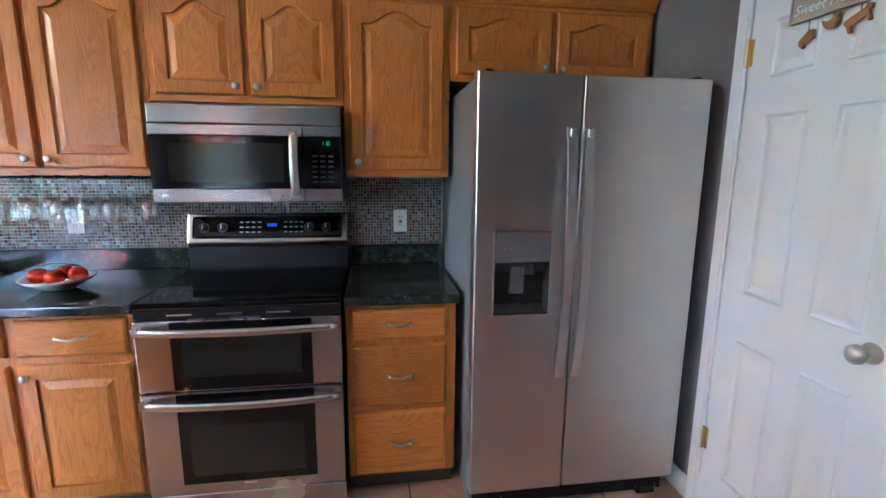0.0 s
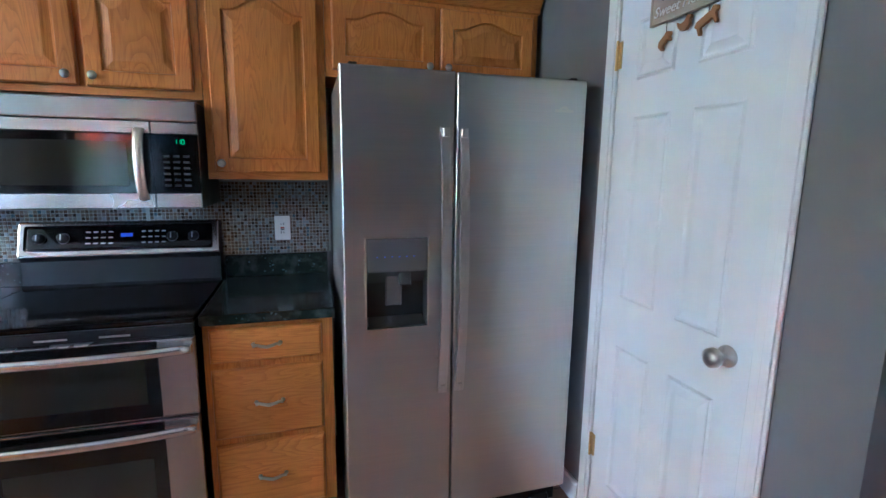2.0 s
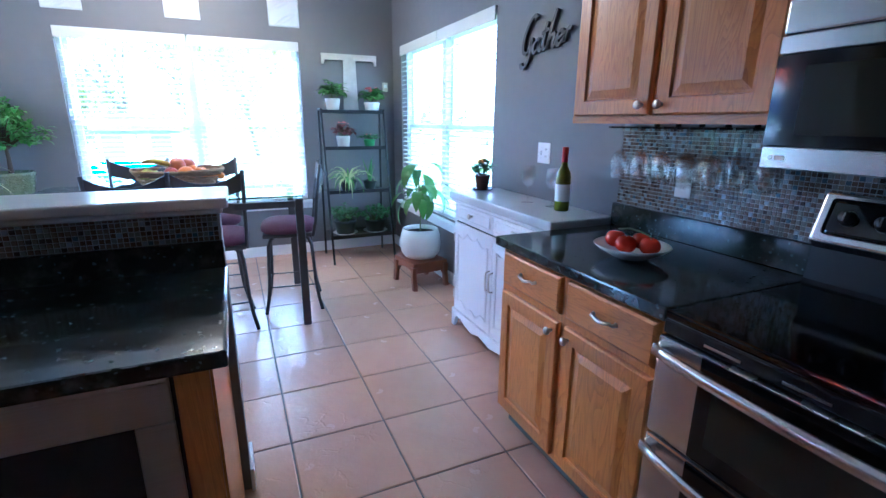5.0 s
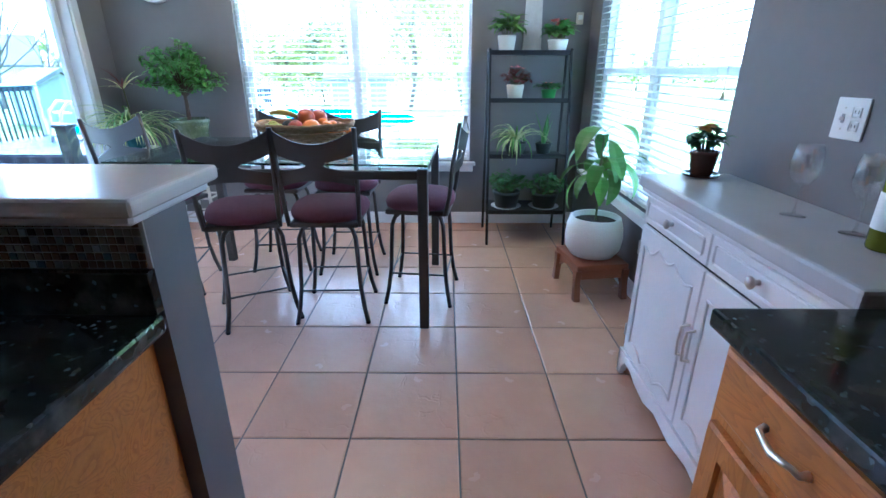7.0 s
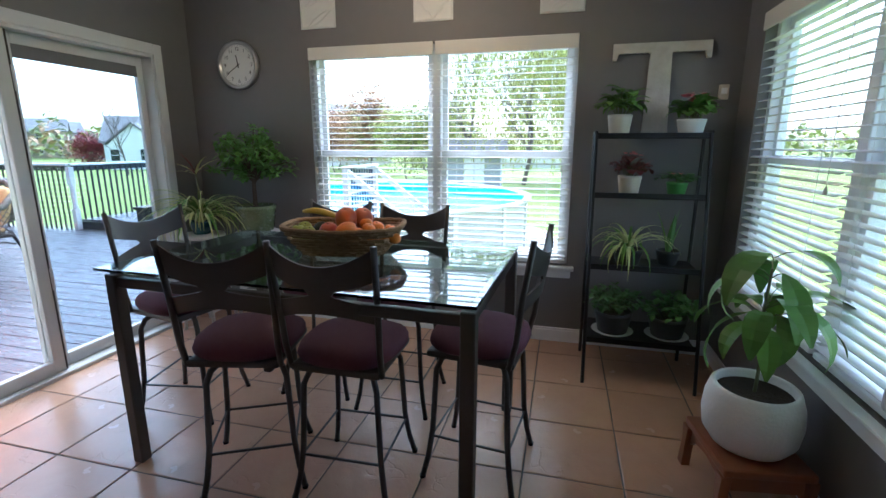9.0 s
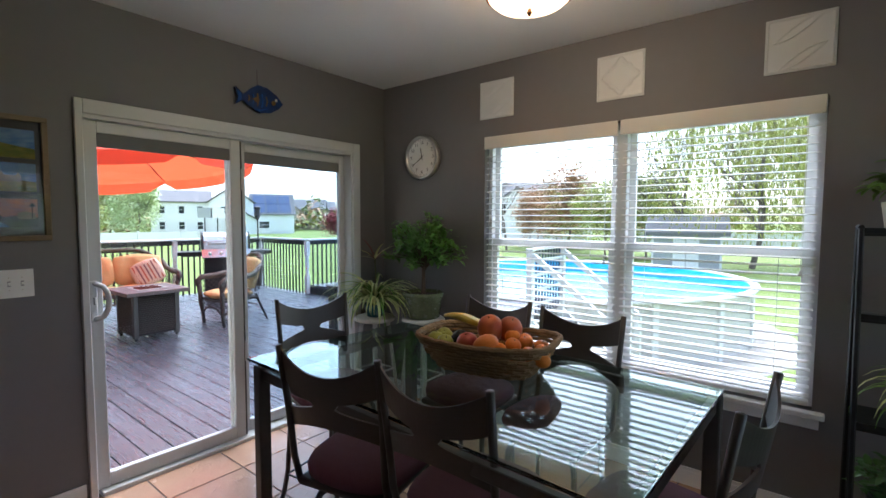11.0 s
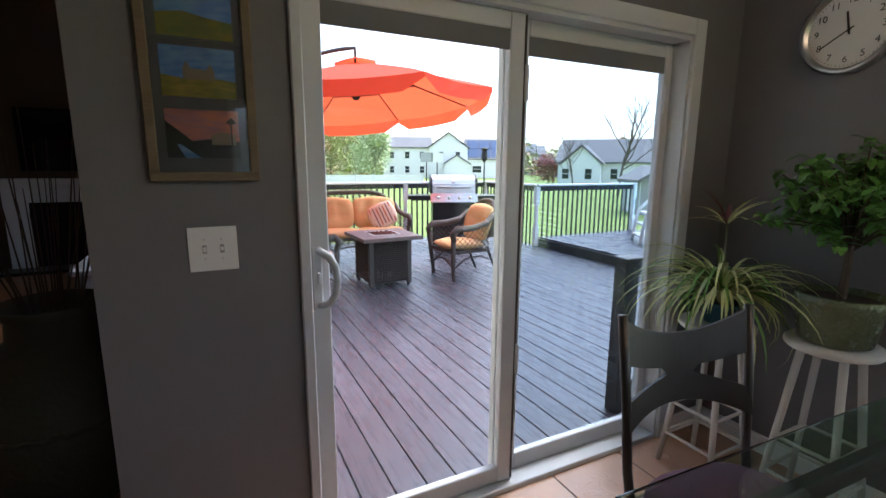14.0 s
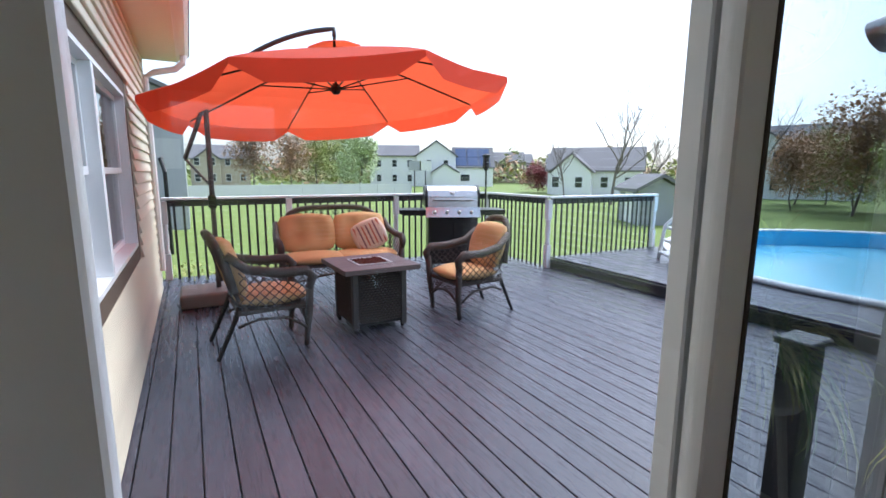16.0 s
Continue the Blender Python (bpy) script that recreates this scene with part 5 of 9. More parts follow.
plant_shelf()
SX, SYY = -4.55, 2.275
bushy("potted_pothos", "leafy green plant in a cream pot on the shelf", (SX - 0.09, SYY - 0.20, 1.475), CREAMPOT, 0.072, 0.13, LEAF_BRIGHT, 30, 0.10, 0.05, 0.10, 0.15, None, 11)
bushy("potted_begonia", "pink flowering plant in a white pot on the shelf", (SX - 0.09, SYY + 0.20, 1.475), WHITEPOT, 0.08, 0.10, LEAF, 30, 0.085, 0.06, 0.10, 0.12, (PETAL_P, 12, 0.03), 12)
bushy("potted_coleus", "dark red leafy plant in a cream pot on the shelf", (SX - 0.05, SYY - 0.12, 1.125), CREAMPOT, 0.07, 0.12, LEAF_RED, 28, 0.06, 0.045, 0.10, 0.12, (PETAL_P, 6, 0.02), 13)
bushy("potted_violet", "small plant in a green pot on the shelf", (SX - 0.05, SYY + 0.15, 1.125), GREENPOT, 0.06, 0.085, LEAF_DARK, 12, 0.06, 0.045, 0.09, 0.05, (PETAL_P, 2, 0.02), 14)
strap_plant("spider_plant", "striped spider plant in a dark pot on the shelf", (SX + 0.0, SYY - 0.10, 0.70), BLACKPOT, 0.09, 0.10, 56, 0.34, 0.016, LEAF_PALE, 15)
strap_plant("snake_plant", "upright dark green snake plant on the shelf", (SX - 0.05, SYY + 0.14, 0.70), BLACKPOT, 0.07, 0.09, 7, 0.26, 0.045, LEAF_DARK, 16, (78, 90), (0.0, 0.15))
bushy("potted_fern", "dense green plant in a dark pot on the bottom shelf", (SX + 0.04, SYY - 0.16, 0.262), BLACKPOT, 0.115, 0.14, LEAF_DARK, 70, 0.055, 0.03, 0.16, 0.17, None, 17, True)
bushy("potted_fern", "dense green plant in a dark pot on the bottom shelf", (SX + 0.04, SYY + 0.16, 0.262), BLACKPOT, 0.115, 0.13, LEAF_DARK, 70, 0.055, 0.03, 0.17, 0.15, None, 18, True)

# the letter behind it
T_OUT = [(-0.285, 0.02), (-0.262, 0.02), (-0.25, 0.062), (-0.07, 0.062), (-0.062, 0.055), (-0.075, -0.40), (-0.082, -0.455), (0.082, -0.455), (0.075, -0.40), (0.062, 0.055), (0.07, 0.062), (0.25, 0.062), (0.262, 0.02), (0.285, 0.02), (0.285, 0.12), (-0.285, 0.12)]
bm = slab_from([(p[0] + 2.31, p[1] + 1.93) for p in T_OUT], WX + 0.003, WX + 0.03, axes="yz")
tagged(part("letter_sign", bm, mat("distressed_white", (0.66, 0.64, 0.60), 0.7, scale=16, var=0.3, bump=0.3, tone=(0.40, 0.37, 0.33))), "large distressed white wooden letter T on the wall", "wall letter")
ALARM = thing("sensor", "small cream plastic sensor box on the wall", "sensor")
part("case", B(WX + 0.001, WX + 0.03, 2.66, 2.715, 1.70, 1.79, 0.006, 2), CREAMPOT, ALARM)
part("lens", B(WX + 0.030, WX + 0.033, 2.67, 2.705, 1.735, 1.77, 0.001), PLASTIC_W, ALARM)


# ---- large pot on a wooden stool ----
FSTOOL = mat("cherry_wood", (0.26, 0.085, 0.035), 0.4, scale=6, var=0.25, stretch=(1, 6, 1), bump=0.1)
t = thing("footstool", "small reddish wooden stool under the white pot", "stool", at=pose(-3.465, 2.545, 0, 0, 0, 8))
part("seat", B(-0.185, 0.185, -0.165, 0.165, 0.20, 0.235, 0.008, 2), FSTOOL, t)
for sy in (-1, 1):
    part("apron", slab_from([(-0.16, 0.20), (-0.16, 0.10), (-0.10, 0.155), (0.0, 0.17), (0.10, 0.155), (0.16, 0.10), (0.16, 0.20)], sy * 0.14 - 0.011, sy * 0.14 + 0.011), FSTOOL, t)
for sx in (-1, 1):
    part("side_apron", slab_from([(-0.129, 0.20), (-0.129, 0.14), (0.129, 0.14), (0.129, 0.20)], sx * 0.16 - 0.011, sx * 0.16 + 0.011, axes="yz"), FSTOOL, t)
    for sy in (-1, 1):
        part("leg", slab_from([(sx * 0.135, 0.20), (sx * 0.185, 0.20), (sx * 0.178, 0.12), (sx * 0.20, 0.0), (sx * 0.155, 0.0), (sx * 0.145, 0.10)], sy * 0.155 - 0.018, sy * 0.155 + 0.018), FSTOOL, t)
t = thing("potted_avocado", "young avocado plant in a round white textured pot", "potted plant", at=pose(-3.465, 2.545, 0.236))
part("pot", lathe([(0.09, 0.0), (0.135, 0.012), (0.168, 0.06), (0.178, 0.13), (0.172, 0.20), (0.155, 0.255), (0.148, 0.262), (0.135, 0.255), (0.135, 0.225)], 32), WHITEPOT, t, "round white textured pot", True)
part("soil", lathe([(0.136, 0.226), (0.05, 0.232)], 20), SOIL, t)
part("trunk", T([(0, 0, 0.225), (0.01, 0.0, 0.38), (0.0, -0.012, 0.56), (0.012, -0.01, 0.74)], [0.007, 0.0065, 0.006, 0.005], 7), STEM, t)
rng = random.Random(31)
for k in range(19):
    z = 0.48 + 0.30 * rng.random()
    a = k * 137.5 + rng.uniform(-20, 20)
    big = rng.uniform(0.75, 1.2)
    st = bmesh.new()
    h = (math.cos(radians(a)), math.sin(radians(a)))
    e = (0.06 * h[0], 0.06 * h[1], z + 0.035)
    ring_tube(st, [(0.005, -0.008, z), (0.03 * h[0], 0.03 * h[1], z + 0.025), e], 0.002, 4)
    part("leaf_stalk", st, STEM, t)
    lf = bmesh.new()
    leaf(lf, e, a, rng.uniform(-35, 20), 0.27 * big, 0.088 * big, rng.uniform(0.7, 1.25), 7, 0.12, 0.9)
    part("leaf", lf, LEAF_BRIGHT if k % 3 == 0 else LEAF, t)


# ---- white sideboard ----
SIDEB = mat("sideboard_white", (0.74, 0.75, 0.77), 0.38, scale=14, var=0.04, bump=0.05, bump_scale=60)
# near-black colour that stands in for the shade in the sideboard's gaps
SHADOWGAP = mat("painted_gap_shade", (0.05, 0.047, 0.045), 0.9, scale=20, var=0.1)
SIDETOP = mat("sideboard_top_grey", (0.50, 0.50, 0.51), 0.35, scale=12, var=0.08)


def sideboard():
    s = thing("sideboard", "white painted sideboard with drawers and carved doors", "sideboard", at=pose(-2.555, 2.43, 0))
    W, D = 1.068, 0.345
    part("body", B(0.0, W, 0.018, D, 0.10, 0.89), SIDEB, s)
    part("top", B(-0.02, W + 0.02, -0.02, D + 0.002, 0.899, 0.950, 0.010, 2), SIDETOP, s, "pale grey painted top")
    part("moulding", B(-0.01, W + 0.01, -0.008, D, 0.880, 0.899, 0.004), SIDEB, s)
    ap = [(0, 0.125), (0, 0.0), (0.035, 0.0), (0.045, 0.05), (0.075, 0.085), (0.14, 0.085), (0.20, 0.06), (0.30, 0.045), (0.40, 0.07), (W / 2, 0.05)]
    ap = ap + [(W - x, z) for x, z in ap[::-1][1:]]
    part("scalloped_apron", slab_from(ap[1:-1] + [(W, 0.125), (0, 0.125)], 0.0, 0.02), SIDEB, s)
    sp = [(0.0, 0.12), (0.0, 0.0), (0.035, 0.0), (0.05, 0.055), (D / 2, 0.08), (D - 0.05, 0.055), (D - 0.035, 0.0), (D, 0.0), (D, 0.12)]
    for x in (0.0, W - 0.018):
        part("side_apron", slab_from(sp, x, x + 0.018, axes="yz"), SIDEB, s)
    for x in (0.030, W - 0.030):
        for z in (0.24, 0.64):
            part("hinge", B(x - 0.004, x + 0.004, -0.003, 0.012, z - 0.03, z + 0.03, 0.001), NICKEL, s, "slim nickel hinge")
    # thin dark sheet over the white body: shade of the gaps, put in as colour
    part("door_gap", B(0.034, W - 0.034, 0.0165, 0.0178, 0.133, 0.876), SHADOWGAP, s, "dark sheet painted as the shade in the door gaps")
    for i in range(2):
        x0 = 0.035 + i * (W / 2 - 0.034)
        x1 = x0 + W / 2 - 0.039
        dr = part("drawer", B(x0, x1, 0.002, 0.02, 0.762, 0.874, 0.004), SIDEB, s)
        part("drawer_field", B(x0 + 0.03, x1 - 0.03, -0.001, 0.004, 0.787, 0.852, 0.008), SIDEB, dr)
        k = lathe([(0.009, 0.0), (0.007, 0.012), (0.016, 0.02), (0.019, 0.027), (0.010, 0.034)], 16)
        part("knob", moved(k, pose((x0 + x1) / 2, 0.0, 0.825, 90, 0, 0)), NICKEL, dr, "satin nickel knob", True)
        d = part("door", B(x0, x1, 0.002, 0.02, 0.135, 0.748, 0.004), SIDEB, s)
        ou = []
        w = x1 - x0 - 0.10
        for k in range(37):
            u = k / 36
            ou.append((x0 + 0.05 + w * u, 0.67 - 0.03 * abs(math.sin(u * 3 * math.pi)) + 0.03 * math.sin(math.pi * u)))
        lo = [(x0 + 0.05 + w * (1 - k / 36), 0.20 + 0.03 * abs(math.sin(k / 36 * 3 * math.pi)) - 0.03 * math.sin(math.pi * k / 36)) for k in range(37)]
        cb = bmesh.new()
        ring_tube(cb, [(p[0], 0.001, p[1]) for p in ou + lo], 0.006, 6, True)
        part("carved_moulding", cb, SIDEB, d)
        hx = x1 - 0.017 if i == 0 else x0 + 0.017
        part("pull", T([(hx, 0.004, 0.54), (hx, -0.025, 0.535), (hx, -0.028, 0.48), (hx, -0.025, 0.425), (hx, 0.004, 0.42)], 0.005, 8), NICKEL, d, "satin nickel bar pull", True)
    return s


sideboard()
bushy("potted_pansy", "yellow pansies in a brown glazed pot on the sideboard", (-2.515, 2.625, 0.958), BROWNPOT, 0.052, 0.095, LEAF_DARK, 26, 0.05, 0.03, 0.06, 0.085, (PETAL_Y, 4, 0.035), 21)
tagged(part("pot_saucer", lathe([(0.045, 0.0), (0.066, 0.004), (0.07, 0.014), (0.054, 0.007)], 20, (-2.515, 2.625, 0.9505)), BROWNPOT), "brown glazed saucer under the pansy pot", "saucer")


def wine_glass(name, label, m, cat="wine glass"):
    g = thing(name, label, cat, "stemmed wine glasses", m)
    for nm, prof, seg in (("bowl", [(0.004, 0.09), (0.02, 0.097), (0.034, 0.118), (0.039, 0.145), (0.036, 0.18), (0.032, 0.205), (0.0308, 0.205), (0.0346, 0.18), (0.0375, 0.145), (0.0325, 0.12), (0.012, 0.1)], 20),
                          ("stem", [(0.006, 0.006), (0.0035, 0.02), (0.0032, 0.075), (0.0042, 0.0895)], 10), ("base", [(0.033, 0.0), (0.033, 0.0015), (0.012, 0.004), (0.006, 0.0058)], 20)):
        part(nm, lathe(prof, seg), STEMWARE, g, "", True).visible_shadow = False
    return g


g1 = wine_glass("wine_glass", "clear stemmed wine glass on the sideboard", pose(-1.97, 2.62, 0.951))
copy_thing(g1, pose(-1.80, 2.66, 0.951))
bt = thing("wine_bottle", "green glass wine bottle with a red capsule", "bottle", at=pose(-1.69, 2.64, 0.951))
part("body", lathe([(0.034, 0.0), (0.037, 0.006), (0.037, 0.17), (0.033, 0.195), (0.018, 0.225), (0.0145, 0.245), (0.0145, 0.30)], 24), mat("bottle_glass", (0.17, 0.18, 0.012), 0.06, scale=4, var=0.2), bt, "", True)
part("label", lathe([(0.0375, 0.05), (0.0378, 0.051), (0.0378, 0.135), (0.0375, 0.136)], 24), PLASTIC_W, bt, "pale paper label", True)
part("capsule", lathe([(0.0155, 0.245), (0.0157, 0.25), (0.0157, 0.318), (0.012, 0.32)], 16), mat("red_foil", (0.38, 0.02, 0.015), 0.35, metal=0.3, scale=10, var=0.1), bt, "red foil capsule", True)

# ---- tomatoes on the counter ----
t = thing("bowl", "shallow white bowl on the black counter", "bowl", at=pose(-0.975, 2.40, 0.9165))
part("dish", lathe([(0.045, 0.0), (0.06, 0.004), (0.115, 0.035), (0.133, 0.05), (0.130, 0.052), (0.11, 0.040), (0.055, 0.010)], 32), mat("white_china", (0.80, 0.80, 0.80), 0.15, scale=8, var=0.02), t, "", True)
TOMATO = mat("tomato_skin", (0.58, 0.035, 0.012), 0.18, scale=8, var=0.12)
for dx, dy, r in ((-0.06, -0.02, 0.038), (0.015, -0.045, 0.037), (0.07, 0.01, 0.036), (0.0, 0.045, 0.036)):
    fruit("tomato", "ripe red tomato in the white bowl", r, 0.85, TOMATO, -0.975 + dx, 2.40 + dy, 0.9165 + 0.028 + r * 0.85, True, dx * 100)
vn = thing("tomato_vine", "green vine stalk across the tomatoes", "vine", at=pose(-0.975, 2.40, 1.018))
part("stalk", T([(-0.06, -0.01, -0.006), (-0.02, 0.0, 0.004), (0.03, 0.0, 0.002), (0.07, 0.01, -0.008)], 0.003, 6), STEM, vn)

# ---- stemware rack under the cabinet ----
rk = thing("stemware_rack", "dark metal stemware rack fixed under the cabinet", "rack")
for k in range(6):
    x = -1.245 + k * 0.105
    for dx in (-0.026, 0.026):
        part("rail", B(x + dx - 0.005, x + dx + 0.005, 2.52, 2.76, 1.368, 1.374), BLACKMETAL, rk)
    part("hanger", B(x - 0.005, x + 0.005, 2.74, 2.76, 1.374, 1.3848), BLACKMETAL, rk)
for k in range(6):
    for y in (2.57, 2.68):
        if (k, y) in ((5, 2.57),):
            continue
        copy_thing(g1, pose(-1.245 + k * 0.105, y, 1.3745, 180, 0, 0))["label"] = "clear wine glass hanging upside down from the rack"


# ---- outlets and switches ----
def wall_plate(name, label, m, w, h, holes, category):
    p = thing(name, label, category, at=m)
    part("plate", B(-w / 2, w / 2, -0.006, 0.0, -h / 2, h / 2, 0.0025, 2), PLASTIC_W, p)
    for kind, x in holes:
        if kind == "outlet":
            for z in (-0.02, 0.02):
                o = part("socket", B(x - 0.015, x + 0.015, -0.008, -0.005, z - 0.014, z + 0.014, 0.004, 2), PLASTIC_W, p)
                for dx in (-0.006, 0.006):
                    part("slot", B(x + dx - 0.0011, x + dx + 0.0011, -0.0085, -0.0078, z - 0.004, z + 0.006), BLACKPL, o)
        elif kind == "gfci":
            o = part("socket", B(x - 0.017, x + 0.017, -0.008, -0.005, -0.034, 0.034, 0.002), PLASTIC_W, p)
            for z in (-0.024, 0.017):
                for dx in (-0.006, 0.006):
                    part("slot", B(x + dx - 0.0013, x + dx + 0.0013, -0.0085, -0.0078, z - 0.003, z + 0.008), BLACKPL, o)
            part("test_button", B(x - 0.009, x + 0.009, -0.009, -0.0078, -0.002, 0.004), MATS["red_foil"], o)
            part("reset_button", B(x - 0.009, x + 0.009, -0.009, -0.0078, -0.010, -0.004), BLACKPL, o)
        else:
            sl = part("slot", B(x - 0.006, x + 0.006, -0.0066, -0.0055, -0.013, 0.013), LEGEND, p)
            part("toggle", moved(B(-0.0045, 0.0045, -0.014, 0.0, -0.005, 0.005, 0.001), pose(x, -0.006, 0.003 if kind == "up" else -0.003, 25 if kind == "up" else -25, 0, 0)), PLASTIC_W, sl)
            for z in (-0.03, 0.03):
                part("screw", moved(lathe([(0.003, 0), (0.002, 0.001)], 8), pose(x, -0.006, z, 90, 0, 0)), NICKEL, p)
    return p


wall_plate("outlet", "white outlet plate on the mosaic backsplash", pose(-1.10, NY - 0.007, 1.155), 0.072, 0.118, [("outlet", 0)], "outlet")
wall_plate("outlet", "white outlet plate with test buttons on the mosaic", pose(0.471, NY - 0.007, 1.146), 0.072, 0.118, [("gfci", 0)], "outlet")
wall_plate("outlet", "white double switch plate above the sideboard", pose(-2.065, NY, 1.216), 0.115, 0.118, [("down", -0.023), ("outlet", 0.023)], "outlet")
wall_plate("light_switch", "white double toggle light switch plate", pose(-2.418, SY, 1.211, 0, 0, 180), 0.135, 0.135, [("up", -0.024), ("down", 0.024)], "light switch")
wall_plate("outlet", "white outlet plate on the bar mosaic", pose(-1.438, 0.35, 1.055, 0, 0, 90), 0.118, 0.072, [("outlet", 0)], "outlet")


# ---- writing ----
def lettering(parent, name, text, size, m, material, depth=0.002, shear=0.0, spacing=1.0, label=""):
    cu = bpy.data.curves.new("text", "FONT")
    cu.body, cu.size, cu.extrude, cu.align_x, cu.align_y, cu.shear, cu.space_character = text, size, depth, "CENTER", "CENTER", shear, spacing
    tmp = new("text", cu)
    dg = bpy.context.evaluated_depsgraph_get()
    me = bpy.data.meshes.new_from_object(tmp.evaluated_get(dg))
    bpy.data.objects.remove(tmp)
    me.name = name
    me.transform(m)
    me.materials.clear()
    me.materials.append(material)
    ob = new(name, me)
    ob.parent = parent
    if label:
        ob["label"] = label
    return ob


SIGNMETAL = mat("dark_sign_metal", (0.07, 0.07, 0.075), 0.4, metal=0.7, scale=20, var=0.2)
gs = thing("wall_sign", "dark metal wall sign reading Gather in script", "wall sign")
# pen strokes of each letter, in units of the small letters' height, slanted and linked
STROKES = {"G": [[(1.55, 2.75), (1.25, 3.0), (0.75, 2.8), (0.25, 2.1), (0.0, 1.2), (0.15, 0.45), (0.6, 0.2), (1.05, 0.55), (1.3, 1.15), (1.25, 0.4), (1.1, -0.5), (0.7, -0.95), (0.15, -0.85), (-0.05, -0.5)]],
           "a": [[(0.95, 0.85), (0.55, 1.0), (0.1, 0.65), (0.1, 0.2), (0.4, 0.05), (0.8, 0.4), (1.0, 0.95), (0.95, 0.25), (1.2, 0.05), (1.5, 0.3)]],
           "t": [[(0.45, 2.1), (0.3, 1.2), (0.25, 0.35), (0.5, 0.05), (0.9, 0.3)], [(-0.15, 1.35), (0.85, 1.5)]],
           "h": [[(0.75, 2.75), (0.45, 1.7), (0.2, 0.1), (0.35, 0.6), (0.75, 1.0), (0.95, 0.75), (0.85, 0.2), (1.1, 0.05), (1.4, 0.3)]],
           "e": [[(0.1, 0.45), (0.65, 0.65), (0.7, 0.95), (0.4, 1.0), (0.1, 0.6), (0.25, 0.1), (0.6, 0.05), (1.0, 0.35)]],
           "r": [[(0.1, 0.9), (0.25, 0.1), (0.3, 0.6), (0.6, 1.0), (0.9, 0.9)]]}


def script_letter(ch, x, z, size):
    """A letter cut from metal plate: a band that follows the pen, broad edge facing the room."""
    bm = bmesh.new()
    for stroke in STROKES[ch]:
        pts = []
        for a, b, c, d in zip([stroke[0]] + stroke[:-2], stroke[:-1], stroke[1:], stroke[2:] + [stroke[-1]]):
            for k in range(5):
                u = k / 5
                pts.append(tuple(0.5 * (2 * b[q] + (c[q] - a[q]) * u + (2 * a[q] - 5 * b[q] + 4 * c[q] - d[q]) * u * u + (3 * b[q] - a[q] - 3 * c[q] + d[q]) * u ** 3) for q in (0, 1)))
        pts.append(stroke[-1])
        pts = [(x + (p[0] + 0.28 * p[1]) * size, z + p[1] * size) for p in pts]
        prev = None
        for k, p in enumerate(pts):
            q0, q1 = pts[max(0, k - 1)], pts[min(len(pts) - 1, k + 1)]
            t = math.atan2(q1[1] - q0[1], q1[0] - q0[0])
            hw = size * (0.09 + 0.11 * abs(math.sin(t - 0.5)))
            n = (-math.sin(t) * hw, math.cos(t) * hw)
            ring = [bm.verts.new((p[0] + n[0], -0.022, p[1] + n[1])), bm.verts.new((p[0] - n[0], -0.022, p[1] - n[1])), bm.verts.new((p[0] - n[0], -0.006, p[1] - n[1])), bm.verts.new((p[0] + n[0], -0.006, p[1] + n[1]))]
            if prev:
                for i in range(4):
                    bm.faces.new((prev[i], prev[(i + 1) % 4], ring[(i + 1) % 4], ring[i]))
            else:
                bm.faces.new(ring)
            prev = ring
        bm.faces.new(prev[::-1])
    bmesh.ops.recalc_face_normals(bm, faces=bm.faces)
    return bm


gs.matrix_basis = pose(-2.325, NY, 1.765, 0, -4, 0)
for ch, x in zip("Gather", (0.0, 1.62, 2.85, 3.6, 4.85, 5.75)):
    part("letter", script_letter(ch, x * 0.066, 0, 0.066), SIGNMETAL, gs)

# ---- pantry door plaque ----
SIGNWOOD = mat("plaque_wood", (0.46, 0.39, 0.31), 0.7, scale=9, var=0.25, stretch=(1, 1, 6), bump=0.2)
SIGNDARK = mat("dark_lettering", (0.03, 0.022, 0.018), 0.6, scale=20, var=0.1)
CUTWOOD = mat("brown_cutout_wood", (0.34, 0.165, 0.06), 0.6, scale=12, var=0.25)
sg = thing("door_plaque", "wooden HOME plaque with hanging animal cutouts on the door", "sign")
dx = EX - 0.016
part("board", slab_from([(1.442, 1.884), (1.705, 1.884), (1.705, 2.01), (1.442, 2.01)], dx, dx - 0.010, axes="yz"), SIGNWOOD, sg)
for a in ((1.442, 1.705, 1.884, 1.890), (1.442, 1.705, 2.004, 2.01), (1.442, 1.448, 1.890, 2.004), (1.699, 1.705, 1.890, 2.004)):
    part("rim", B(dx - 0.014, dx - 0.0095, *a, 0.001), SIGNWOOD, sg)
lettering(sg, "word", "HOME", 0.062, pose(dx - 0.011, 1.570, 1.968, 90, 0, -90), SIGNDARK, 0.001, 0.0, 1.12)
lettering(sg, "word", "Sweet Home", 0.042, pose(dx - 0.0115, 1.580, 1.918, 90, 0, -90), PLASTIC_W, 0.001, 0.3)
COW = [(-0.05, -0.03), (-0.05, 0.0), (-0.058, 0.012), (-0.045, 0.026), (0.03, 0.026), (0.045, 0.036), (0.06, 0.025), (0.055, 0.012), (0.042, 0.008), (0.04, -0.03), (0.03, -0.03), (0.027, -0.004), (-0.035, -0.004), (-0.04, -0.03)]
HEN = [(-0.035, 0.0), (-0.04, 0.022), (-0.022, 0.01), (0.0, 0.012), (0.016, 0.03), (0.03, 0.028), (0.036, 0.018), (0.026, 0.012), (0.024, -0.01), (0.004, -0.024), (-0.022, -0.018)]
